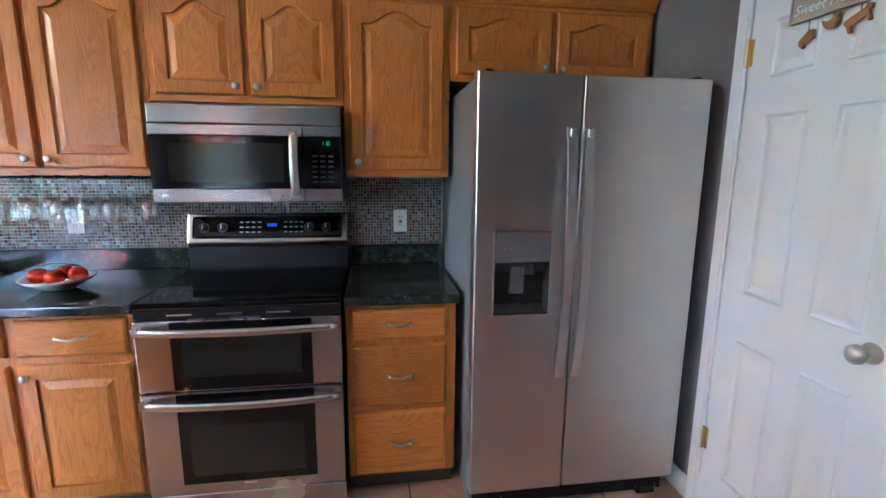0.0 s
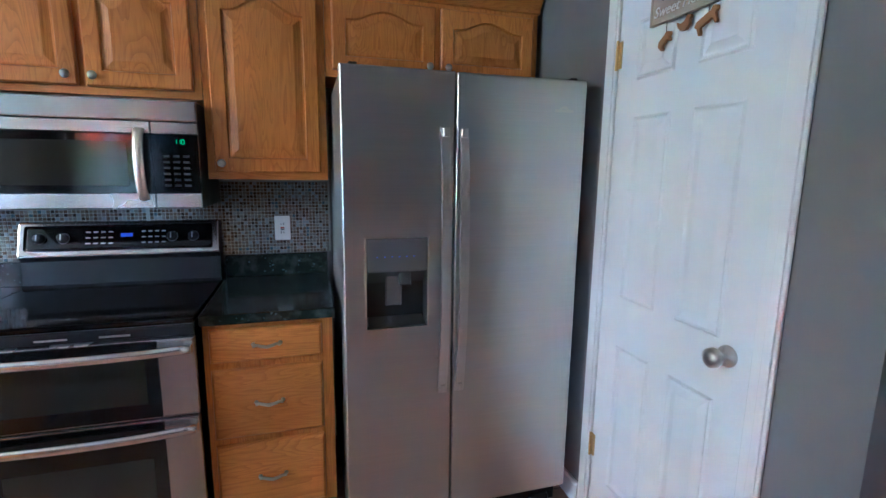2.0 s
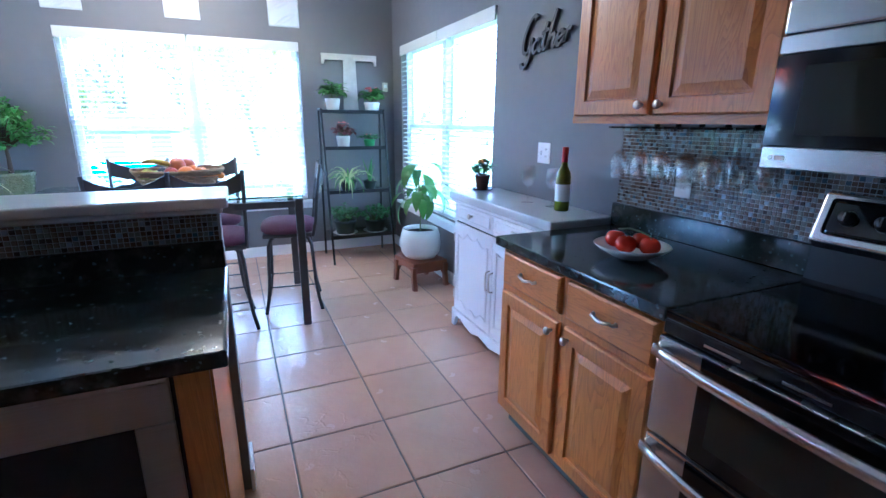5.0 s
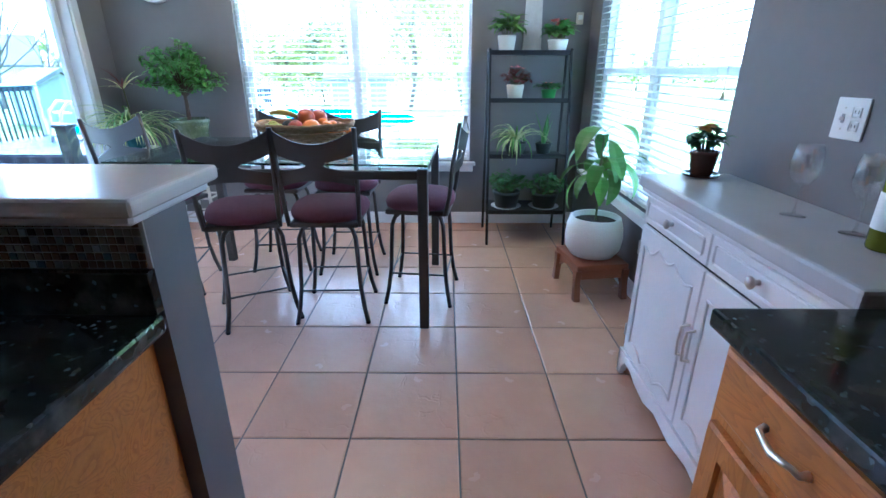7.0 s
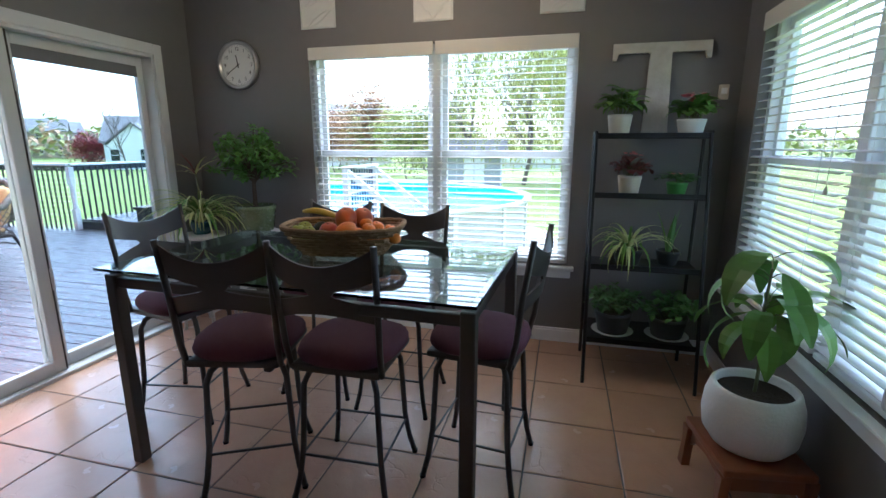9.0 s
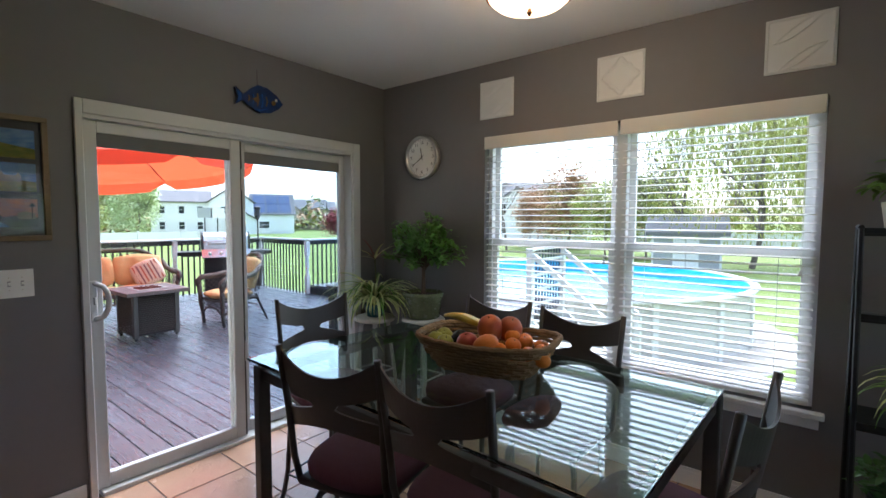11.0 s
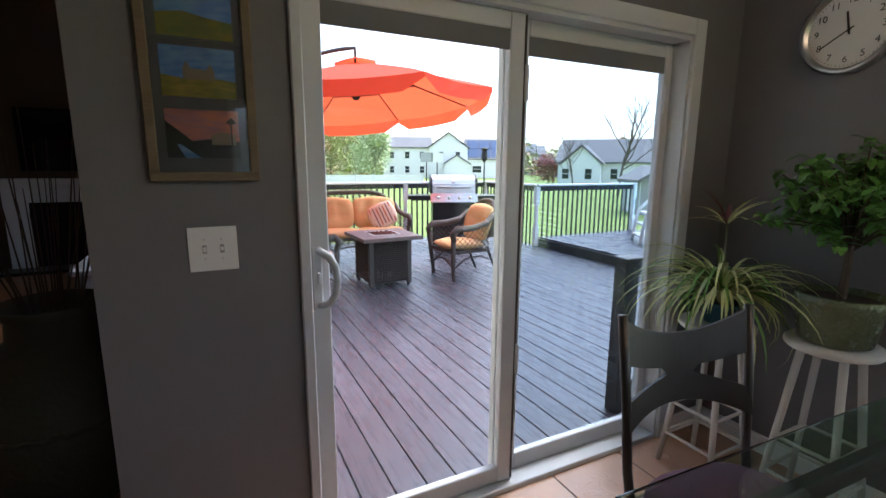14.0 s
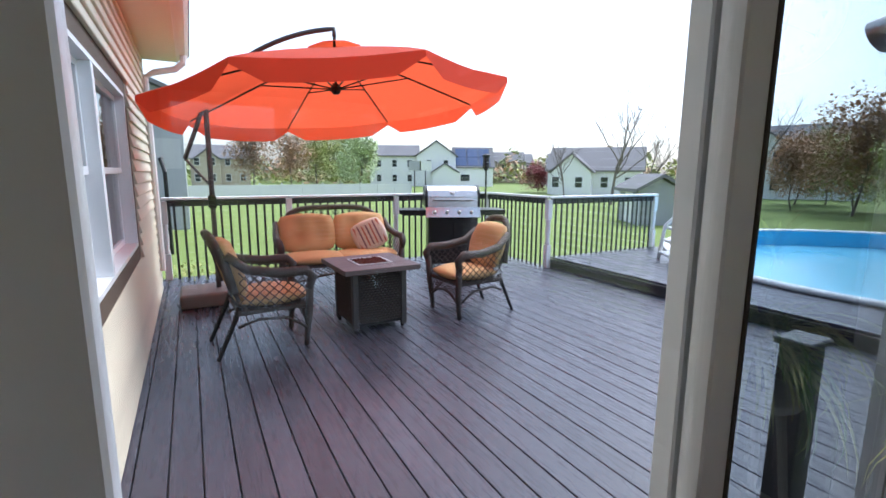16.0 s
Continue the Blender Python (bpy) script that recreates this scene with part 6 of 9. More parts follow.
PIG = [(-0.042, -0.024), (-0.046, 0.005), (-0.03, 0.022), (0.02, 0.022), (0.034, 0.024), (0.05, 0.006), (0.046, -0.004), (0.032, -0.008), (0.03, -0.026), (0.02, -0.026), (0.016, -0.01), (-0.024, -0.01), (-0.03, -0.026)]
for y, z, sh, nm, k, turn in ((1.639, 1.830, PIG, "pig_cutout", 0.62, 38), (1.562, 1.856, HEN, "hen_cutout", 0.72, 8), (1.482, 1.842, COW, "cow_cutout", 0.70, 22)):
    part("string", T([(dx - 0.004, y, z + 0.014), (dx - 0.004, y, 1.886)], 0.0012, 5), SIGNDARK, sg)
    c, sn = math.cos(radians(turn)), math.sin(radians(turn))
    part(nm, slab_from([(y - k * (p[0] * c - p[1] * sn), z + k * (p[0] * sn + p[1] * c)) for p in sh], dx, dx - 0.010, axes="yz"), CUTWOOD, sg)
jar = thing("jar", "small white ceramic jar on top of the cabinets", "jar", at=pose(1.50, 2.55, 2.151))
part("body", lathe([(0.04, 0.0), (0.055, 0.02), (0.058, 0.09), (0.045, 0.13), (0.04, 0.14), (0.036, 0.138)], 20), MATS["white_china"], jar, "", True)
part("rim", lathe([(0.041, 0.134), (0.046, 0.14), (0.046, 0.15), (0.038, 0.152)], 20), MATS["white_china"], jar)


# ---- wall decoration in the dining corner ----
ck = thing("wall_clock", "round silver wall clock with a white dial", "clock", at=pose(WX, -0.74, 2.032, 0, 0, 90))
part("case", moved(lathe([(0.172, 0.0), (0.178, 0.012), (0.178, 0.04), (0.168, 0.052), (0.155, 0.048), (0.150, 0.02)], 48), pose(0, 0, 0, 90, 0, 0)), mat("clock_silver", (0.55, 0.55, 0.54), 0.3, metal=0.9, scale=20, var=0.08), ck, "brushed silver case", True)
part("dial", moved(lathe([(0.151, 0.028), (0.02, 0.0285)], 48), pose(0, 0, 0, 90, 0, 0)), mat("dial_white", (0.72, 0.71, 0.68), 0.5, scale=10, var=0.03), ck)
for k in range(1, 13):
    a = radians(90 - 30 * k)
    lettering(ck, "numeral", str(k), 0.038, pose(math.cos(a) * 0.118, -0.0295, math.sin(a) * 0.118, 90, 0, 0), SIGNDARK, 0.0004)
for k in range(60):
    a = radians(6 * k)
    part("minute_mark", moved(B(-0.0007, 0.0007, -0.0302, -0.029, 0.139, 0.145), pose(0, 0, 0, 0, 6 * k, 0)), SIGNDARK, ck)
for ln, w, ang, nm in ((0.075, 0.004, 330 + 20, "hour_hand"), (0.115, 0.003, 238, "minute_hand")):
    part(nm, moved(B(-w, w, -0.033, -0.0315, -0.02, ln, 0.0005), pose(0, 0, 0, 0, ang, 0)), SIGNDARK, ck)
part("centre_cap", moved(lathe([(0.007, 0.031), (0.004, 0.036)], 12), pose(0, 0, 0, 90, 0, 0)), SIGNDARK, ck)

TIN = mat("tin_tile_white", (0.66, 0.67, 0.66), 0.35, metal=0.0, scale=10, var=0.1, bump=0.08)
for y, kind in ((-0.047, "leaf"), (0.83, "frame"), (1.695, "leaf")):
    a = thing("wall_tile", "embossed white ceiling tile hung as wall art", "wall art", "three embossed tiles above the window", pose(WX, y, 2.397, 0, 0, 90))
    part("plate", B(-0.142, 0.142, -0.008, -0.001, -0.135, 0.135, 0.003), TIN, a)
    part("border", T([(-0.13, -0.008, -0.123), (0.13, -0.008, -0.123), (0.13, -0.008, 0.123), (-0.13, -0.008, 0.123)], 0.005, 6, True), TIN, a)
    if kind == "leaf":
        for sgn in (1, -1):
            pts = [(sgn * (-0.105 + 0.19 * u + 0.0), -0.008, sgn * (0.015 + 0.105 * math.sin(u * math.pi / 2))) for u in np.linspace(0, 1, 12)]
            part("leaf_relief", T(pts, 0.005, 6), TIN, a)
            pts = [(sgn * (-0.105 + 0.19 * u), -0.008, sgn * (0.12 - 0.105 * math.cos(u * math.pi / 2))) for u in np.linspace(0, 1, 12)]
            part("leaf_relief", T(pts, 0.005, 6), TIN, a)
    else:
        pts = []
        for k in range(64):
            t = 2 * math.pi * k / 64
            r = 0.092 + 0.012 * math.cos(4 * t) * 1.0 + 0.008 * math.cos(8 * t)
            pts.append((r * math.cos(t), -0.009, r * math.sin(t)))
        part("quatrefoil_relief", T(pts, 0.006, 6, True), TIN, a)
        pts = [(p[0] * 0.78, -0.008, p[2] * 0.78) for p in pts]
        part("quatrefoil_relief", T(pts, 0.003, 6, True), TIN, a)

fs = thing("fish_ornament", "blue painted glass fish hung over the sliding door", "ornament", at=pose(-3.69, SY + 0.012, 2.325, 0, 0, 180))
FISH = mat("fish_blue", (0.006, 0.012, 0.05), 0.12, scale=22, var=0.5, tone=(0.012, 0.05, 0.20))
FISHY = mat("fish_gold", (0.34, 0.20, 0.04), 0.25, scale=30, var=0.5, tone=(0.04, 0.03, 0.03))
FISHB = mat("fish_bright_blue", (0.02, 0.12, 0.45), 0.15, scale=25, var=0.4, tone=(0.01, 0.03, 0.16))
ou = [(-0.175, 0.005), (-0.13, 0.055), (-0.06, 0.092), (0.01, 0.10), (0.06, 0.07), (0.10, 0.032), (0.115, 0.02), (0.165, 0.06), (0.172, 0.055), (0.152, 0.0), (0.172, -0.055), (0.115, -0.02), (0.08, -0.045), (0.0, -0.082), (-0.08, -0.07), (-0.14, -0.035)]
ou = [(-a, b) for a, b in ou]
fb = slab_from(ou, -0.018, 0.0)
part("body", fb, FISH, fs)
part("fin", slab_from([(-0.02, 0.02), (0.0, 0.0), (-0.02, -0.02), (-0.055, 0.0)], -0.022, -0.017), FISHY, fs)
part("cheek", slab_from(arc(0.10, 0.0, 0.016, 0, 360, 14)[:-1], -0.022, -0.017), FISHY, fs)
for k in range(5):
    x = -0.085 + k * 0.032
    hh_ = 0.05 - 0.012 * abs(k - 2.6)
    part("scale_band", slab_from([(x, hh_), (x + 0.009, hh_), (x + 0.016, 0.0), (x + 0.007, -hh_), (x - 0.002, -hh_), (x + 0.006, 0.0)], -0.0205, -0.017), FISHB if k % 2 else FISHY, fs)
part("tail_mark", slab_from([(-0.13, 0.02), (-0.158, 0.04), (-0.15, 0.0), (-0.158, -0.04), (-0.13, -0.02)], -0.0205, -0.017), FISHB, fs)
part("eye", slab_from(arc(0.12, 0.022, 0.010, 0, 360, 12)[:-1], -0.024, -0.021), PLASTIC_W, fs)
part("belly_band", slab_from([(-0.05, -0.066), (0.0, -0.074), (0.06, -0.046), (0.02, -0.056)], -0.022, -0.017), FISHB, fs)
part("cord", T([(-0.01, -0.008, 0.10), (-0.01, -0.004, 0.20)], 0.0015, 5), SIGNDARK, fs)

# ---- framed photographs ----
pf = thing("picture_frame", "weathered wood frame with three landscape photographs", "picture", at=pose(-2.4175, SY, 1.715, 0, 0, 180))
FRAMEW = mat("weathered_frame", (0.21, 0.155, 0.09), 0.7, scale=9, var=0.3, stretch=(1, 1, 5), bump=0.3)
hw, hh = 0.145, 0.30
for a in ((-hw, hw, hh - 0.026, hh), (-hw, hw, -hh, -hh + 0.026), (-hw, -hw + 0.026, -hh + 0.026, hh - 0.026), (hw - 0.026, hw, -hh + 0.026, hh - 0.026)):
    part("rail", B(a[0], a[1], -0.022, 0.0, a[2], a[3], 0.003), FRAMEW, pf)
part("mat_board", B(-hw + 0.026, hw - 0.026, -0.006, -0.001, -hh + 0.026, hh - 0.026), mat("mat_grey", (0.10, 0.10, 0.105), 0.8, scale=20, var=0.05), pf)
PSKY = mat("photo_sky", (0.02, 0.12, 0.42), 0.3, scale=26, var=0.32, stretch=(1, 1, 3), tone=(0.36, 0.48, 0.62))
PSKY2 = mat("photo_sunset", (0.58, 0.17, 0.05), 0.3, scale=22, var=0.36, stretch=(1, 1, 4), tone=(0.08, 0.12, 0.26))
PGRASS = mat("photo_field", (0.07, 0.12, 0.015), 0.3, scale=30, var=0.4, stretch=(1, 1, 3), tone=(0.40, 0.26, 0.03))
PDARK = mat("photo_dark_hill", (0.012, 0.016, 0.014), 0.3, scale=30, var=0.4)
PBUILD = mat("photo_building", (0.25, 0.19, 0.13), 0.4, scale=50, var=0.3)
for k, zc in enumerate((0.165, 0.005, -0.165)):
    ph = part("photograph", B(-0.095, 0.095, -0.008, -0.006, zc - 0.068, zc + 0.068), PSKY if k < 2 else PSKY2, pf)
    part("land", slab_from([(-0.095, zc - 0.068), (0.095, zc - 0.068), (0.095, zc - 0.02), (0.03, zc - 0.012), (-0.03, zc + (0.0 if k == 0 else -0.02)), (-0.095, zc - 0.01 if k < 2 else zc + 0.035)], -0.0088, -0.0078), PGRASS if k < 2 else PDARK, ph)
    if k == 1:
        part("castle", slab_from([(-0.04, zc - 0.02), (-0.04, zc + 0.01), (-0.03, zc + 0.03), (-0.02, zc + 0.01), (0.02, zc + 0.008), (0.03, zc + 0.025), (0.04, zc + 0.005), (0.04, zc - 0.02)], -0.0094, -0.0087), PBUILD, ph)
    if k == 2:
        part("house", slab_from([(0.02, zc - 0.03), (0.02, zc + 0.0), (0.05, zc + 0.008), (0.085, zc - 0.002), (0.085, zc - 0.03)], -0.0094, -0.0087), PBUILD, ph)
        part("palm", slab_from([(0.072, zc - 0.03), (0.072, zc + 0.03), (0.06, zc + 0.034), (0.075, zc + 0.05), (0.09, zc + 0.034), (0.076, zc + 0.03), (0.076, zc - 0.03)], -0.0098, -0.0093), PDARK, ph)
        part("path", slab_from([(-0.05, zc - 0.068), (-0.01, zc - 0.068), (-0.06, zc - 0.03), (-0.07, zc - 0.03)], -0.0094, -0.0087), PSKY, ph)
g = part("glazing", B(-hw + 0.026, hw - 0.026, -0.0135, -0.0115, -hh + 0.026, hh - 0.026), PANE, pf)
g.visible_shadow = False

# ---- corner plant stools ----
STOOLW = mat("white_stool_paint", (0.58, 0.56, 0.52), 0.5, scale=14, var=0.15, tone=(0.36, 0.33, 0.29))


def plant_stand(x, y, h, r, label):
    s = thing("plant_stand", label, "stool", "white stools in the corner", pose(x, y, 0))
    part("seat", lathe([(r * 0.96, h - 0.03), (r, h - 0.022), (r, h - 0.008), (r * 0.95, h)], 28), STOOLW, s, "", True)
    for k in range(4):
        a = radians(45 + 90 * k)
        c, sn = math.cos(a), math.sin(a)
        part("leg", T([(c * r * 0.62, sn * r * 0.62, h - 0.03), (c * r * 1.18, sn * r * 1.18, 0)], [0.016, 0.013], 10), STOOLW, s, "", True)
    for z, q in ((0.16, 1.08), (0.32, 0.92)):
        for k in range(4):
            a, b = radians(45 + 90 * k), radians(135 + 90 * k)
            part("stretcher", T([(math.cos(a) * r * q, math.sin(a) * r * q, z), (math.cos(b) * r * q, math.sin(b) * r * q, z)], 0.008, 8), STOOLW, s)
    return s


plant_stand(-4.50, -0.93, 0.755, 0.162, "worn white round wooden stool under the spider plant")
plant_stand(-4.63, -0.53, 0.775, 0.165, "worn white round wooden stool under the jade tree")
strap_plant("spider_plant", "large striped spider plant on a white stool", (-4.50, -0.93, 0.756), mat("blue_glazed_pot", (0.03, 0.09, 0.11), 0.25, scale=12, var=0.3), 0.085, 0.10, 170, 0.50, 0.019, LEAF_PALE, 41, (30, 88), (0.9, 1.6))
dr = thing("dracaena", "small spiky dracaena rising from the spider plant", "potted plant", at=pose(-4.52, -0.95, 0.845))
dr.scale = (1.1, 1.1, 1.1)
part("stem", T([(0, 0, 0), (0.0, 0.01, 0.2), (0.0, 0.0, 0.34)], 0.005, 6), STEM, dr)
rng = random.Random(44)
for k in range(14):
    lf = bmesh.new()
    leaf(lf, (0, 0, 0.33), k * 137.5, rng.uniform(20, 75), 0.20, 0.018, 0.4, 5, 0.2, 0.6)
    part("leaf", lf, LEAF_PALE if k % 2 else LEAF_RED, dr)
jt = thing("jade_tree", "bushy dark green tree in a green embossed pot", "potted plant", at=pose(-4.63, -0.53, 0.776))
jt.scale = (1.03, 1.03, 1.03)
EMBOSS = mat("green_embossed_pot", (0.16, 0.19, 0.10), 0.25, scale=40, var=0.4, bump=1.0, bump_scale=45, tone=(0.07, 0.09, 0.045))
part("pot", lathe([(0.10, 0.0), (0.12, 0.008), (0.142, 0.15), (0.15, 0.165), (0.15, 0.19), (0.14, 0.195), (0.13, 0.17)], 32), EMBOSS, jt, "embossed green glazed pot", True)
part("soil", lathe([(0.132, 0.17), (0.05, 0.175)], 16), SOIL, jt)
part("trunk", T([(0, 0, 0.17), (0.012, 0.01, 0.30), (0.0, 0.0, 0.44)], [0.018, 0.014, 0.010], 8), BARK, jt)
fo, br = bmesh.new(), bmesh.new()
rng = random.Random(45)
for k in range(64):
    a, u = rng.uniform(0, 360), rng.random()
    tip = (math.cos(radians(a)) * (0.05 + 0.24 * u), math.sin(radians(a)) * (0.05 + 0.24 * u), 0.46 + rng.uniform(-0.07, 0.31) * (1 - 0.4 * u))
    mid = (tip[0] * 0.45, tip[1] * 0.45, (0.40 + tip[2]) / 2 + 0.02)
    ring_tube(br, [(0, 0, rng.uniform(0.33, 0.44)), mid, tip], 0.003, 5)
    for q in range(20):
        w = rng.uniform(0.45, 1.05)
        c = tuple(m_ + (t_ - m_) * w + rng.uniform(-0.022, 0.022) for m_, t_ in zip(mid, tip))
        leaf(fo, c, rng.uniform(0, 360), rng.uniform(-30, 60), rng.uniform(0.042, 0.068), rng.uniform(0.026, 0.038), rng.uniform(0.2, 0.9), 3, 0.2)
part("branch", br, BARK, jt)
part("foliage", fo, LEAF, jt)["kind"] = "stuff"

# ---- ceiling lamp over the table ----
LX, LY, LZ = -3.74, 0.82, 2.39
cl = thing("ceiling_lamp", "round glass ceiling lamp with a scalloped bronze rim, lit", "ceiling lamp", at=pose(LX, LY, LZ))
part("canopy", lathe([(0.06, CZ - LZ - 0.03), (0.07, CZ - LZ - 0.001)], 24), BRASS, cl)
part("stem", T([(0, 0, 0.08), (0, 0, CZ - LZ - 0.02)], 0.012, 10), BRASS, cl)
part("shade", lathe([(0.02, 0.012), (0.09, 0.018), (0.145, 0.034), (0.172, 0.058), (0.178, 0.075), (0.15, 0.075), (0.05, 0.03)], 36), glow("lamp_glass", (1.0, 0.66, 0.34), 0.9), cl, "warm frosted glass shade", True)
pts = [((0.176 + 0.005 * math.cos(k * math.pi / 3)) * math.cos(2 * math.pi * k / 72), (0.176 + 0.005 * math.cos(k * math.pi / 3)) * math.sin(2 * math.pi * k / 72), 0.066 + 0.007 * math.cos(k * math.pi / 3)) for k in range(72)]
part("rim", T(pts, 0.007, 6, True), mat("bronze_rim", (0.24, 0.12, 0.05), 0.4, metal=0.6, scale=30, var=0.2), cl)
part("finial", lathe([(0.004, -0.018), (0.012, -0.004), (0.006, 0.012)], 12), MATS["bronze_rim"], cl)
ld = bpy.data.lights.new("ceiling_lamp_light", "POINT")
ld.energy, ld.color, ld.shadow_soft_size = LAMP, (1.0, 0.72, 0.45), 0.05
lo = new("ceiling_lamp_light", ld)
lo.location = (LX, LY, LZ + 0.16)


# ---- yard ----
GRASS = mat("lawn_grass", (0.175, 0.235, 0.045), 0.9, scale=1.4, var=0.22, bump=0.8, bump_scale=60, tone=(0.12, 0.175, 0.03))
setting(part("ground", B(-600, 600, -600, 600, GZ - 1.0, GZ), GRASS), "green mown lawn", "ground")
ASPHALT = mat("asphalt", (0.10, 0.10, 0.105), 0.9, scale=6, var=0.15, bump=0.3)
setting(part("road", slab_from([(-54, -44), (-50, -44), (-95, -130), (-103, -130)], GZ + 0.004, GZ + 0.04, axes="xy"), ASPHALT), "grey asphalt street", "road")
setting(part("driveway", slab_from([(-1.5, -13), (5, -13), (5, -40), (-1.5, -40)], GZ + 0.004, GZ + 0.03, axes="xy"), ASPHALT), "dark asphalt driveway", "driveway")
GRAVEL = mat("pale_gravel", (0.42, 0.39, 0.34), 0.95, scale=30, var=0.35, bump=0.9)
setting(part("gravel_bed", lathe([(5.0, GZ + 0.003), (4.9, GZ + 0.03)], 48, (-13.3, -3.25, 0)), GRAVEL), "pale gravel ring round the pool", "gravel")

# ---- deck ----
DECK = mat("deck_stain_grey", (0.062, 0.062, 0.080), 0.27, scale=7, var=0.22, stretch=(7, 0.6, 1), bump=0.25, bump_scale=50, per=0.16, tone=(0.032, 0.035, 0.045))
DECKDARK = mat("deck_stain_dark", (0.020, 0.021, 0.024), 0.5, scale=12, var=0.2, bump=0.15)
NAVY = mat("navy_paint", (0.03, 0.05, 0.10), 0.5, scale=12, var=0.1)
RAILW = mat("rail_white", (0.72, 0.72, 0.70), 0.5, scale=12, var=0.06)
BW = 0.160


def board_floor(name, x0, x1, z, spans, label):
    """Deck boards along y; spans(x) gives the stretches of y that a board at x covers."""
    f = thing(name, label, "deck")
    f["kind"] = "structure"
    part("joists", B(x0, x1, -8.5, SY - 0.30, z - 0.25, z - 0.045) if name == "deck" else B(x1 - 0.75, x1, -6.6, -1.6, z - 0.17, z - 0.045), DECKDARK, f)
    n = math.ceil((x1 - x0) / BW - 0.05)
    for i in range(n):
        x = x1 - (i + 0.5) * BW
        for a, b in spans(x):
            o = part("board", B(x - BW / 2 + 0.0035, x + BW / 2 - 0.0035, a, b, z - 0.03, z + random.uniform(-0.0015, 0.0005), 0.003), DECK, f)
    return f


board_floor("deck", -8.05, -2.47 + BW - 0.005, DZ, lambda x: [(-8.65, SY - 0.165)], "grey stained wooden deck boards")
PC, PR = (-13.3, -3.25), 4.15


def beside_pool(x):
    d = PR ** 2 - (x - PC[0]) ** 2
    if d <= 0:
        return [(-6.75, -1.5)]
    h = math.sqrt(d) + 0.02
    out = [(-6.75, min(PC[1] - h, -1.5))] if PC[1] - h > -6.7 else []
    if PC[1] + h < -1.55:
        out.append((PC[1] + h, -1.5))
    return out


board_floor("deck_platform", -10.6, -8.05, 0.10, beside_pool, "raised grey stained deck platform beside the pool")
tagged(part("step_fascia", B(-8.05, -8.02, -6.75, -1.5, DZ, 0.068, 0.003), DECKDARK), "dark stained step board of the raised platform", "step", "", "structure")


def turned_post(x, y, z0, h):
    p = thing("railing_post", "white turned wooden railing post", "post", "white deck railing posts", pose(x, y, z0))
    part("base", B(-0.045, 0.045, -0.045, 0.045, 0, h * 0.34, 0.004), RAILW, p)
    part("shaft", lathe([(0.036, h * 0.34), (0.046, h * 0.37), (0.032, h * 0.40), (0.044, h * 0.55), (0.036, h * 0.66), (0.046, h * 0.69), (0.036, h * 0.72)], 16), RAILW, p, "", True)
    part("head", B(-0.045, 0.045, -0.045, 0.045, h * 0.72, h, 0.004), RAILW, p)
    return p


RH = 1.15
posts = [(-2.48, -8.55, DZ), (-4.20, -8.55, DZ), (-6.03, -8.55, DZ), (-7.97, -8.55, DZ), (-7.98, -6.75, DZ), (-10.5, -6.7, 0.10)]
for x, y, z in posts:
    turned_post(x, y, z, RH - 0.02 if z < 0 else RH - 0.20)


def railing(a, b, z0, ztop):
    """A run of railing: white cap, dark rails and balusters."""
    d = Vector((b[0] - a[0], b[1] - a[1], 0))
    ln = d.length
    r = thing("railing", "deck railing with white cap and dark balusters", "railing", "deck railings", pose(a[0], a[1], 0, 0, 0, math.degrees(math.atan2(d.y, d.x))))
    part("cap", B(-0.02, ln + 0.02, -0.07, 0.07, ztop, ztop + 0.035, 0.004), RAILW, r, "white cap board")
    part("upper_rail", B(0.05, ln - 0.05, -0.02, 0.02, ztop - 0.095, ztop - 0.004, 0.003), DECKDARK, r)
    n = int((ln - 0.14) / 0.118)
    me = None
    for i in range(n):
        x = 0.07 + (ln - 0.14) * (i + 0.5) / n
        if me is None:
            o = part("baluster", B(-0.016, 0.016, -0.038, -0.0205, z0 - 0.06, ztop - 0.02, 0.002), DECKDARK, r)
            me = o.data
        else:
            o = new("baluster", me)
            o.parent = r
        o.location.x = x
    return r


ZT = DZ + RH
railing(posts[0], posts[1], DZ, ZT)
railing(posts[1], posts[2], DZ, ZT)
railing(posts[2], posts[3], DZ, ZT)
railing(posts[3], posts[4], DZ, ZT)
railing(posts[4], posts[5], 0.10, ZT)

t = thing("gate_post", "dark stained rail post beside the sliding door", "post")
part("post", B(-4.73, -4.61, -1.665, -1.575, DZ, 0.90, 0.004), DECKDARK, t)
part("cap", B(-4.745, -4.595, -1.68, -1.56, 0.90, 0.925, 0.006), DECKDARK, t)
part("lower_rail", B(-4.855, -4.73, -1.64, -1.60, 0.02, 0.11, 0.003), DECKDARK, t)

# white stair guard beyond the platform
t = thing("stair_guard", "white wooden stair guard beside the pool", "railing")
for x in (-8.05, -9.15):
    part("post", B(x - 0.045, x + 0.045, -1.47, -1.38, GZ, 1.08, 0.004), RAILW, t)
    part("low_post", B(x - 0.045, x + 0.045, -0.25, -0.16, GZ, 0.12, 0.004), RAILW, t)
    part("handrail", slab_from([(-1.42, 1.0), (-1.42, 1.09), (-0.2, 0.16), (-0.2, 0.07)], x - 0.03, x + 0.03, axes="yz"), RAILW, t)
    part("stringer", slab_from([(-1.42, -0.15), (-1.42, 0.10), (-0.2, -0.85), (-0.2, -1.05)], x - 0.02, x + 0.02, axes="yz"), RAILW, t)
part("cap", B(-9.2, -8.0, -1.48, -1.36, 1.08, 1.11, 0.004), RAILW, t)
for i in range(10):
    part("baluster", B(-8.16 - i * 0.1, -8.13 - i * 0.1, -1.435, -1.415, 0.13, 1.08), NAVY, t)
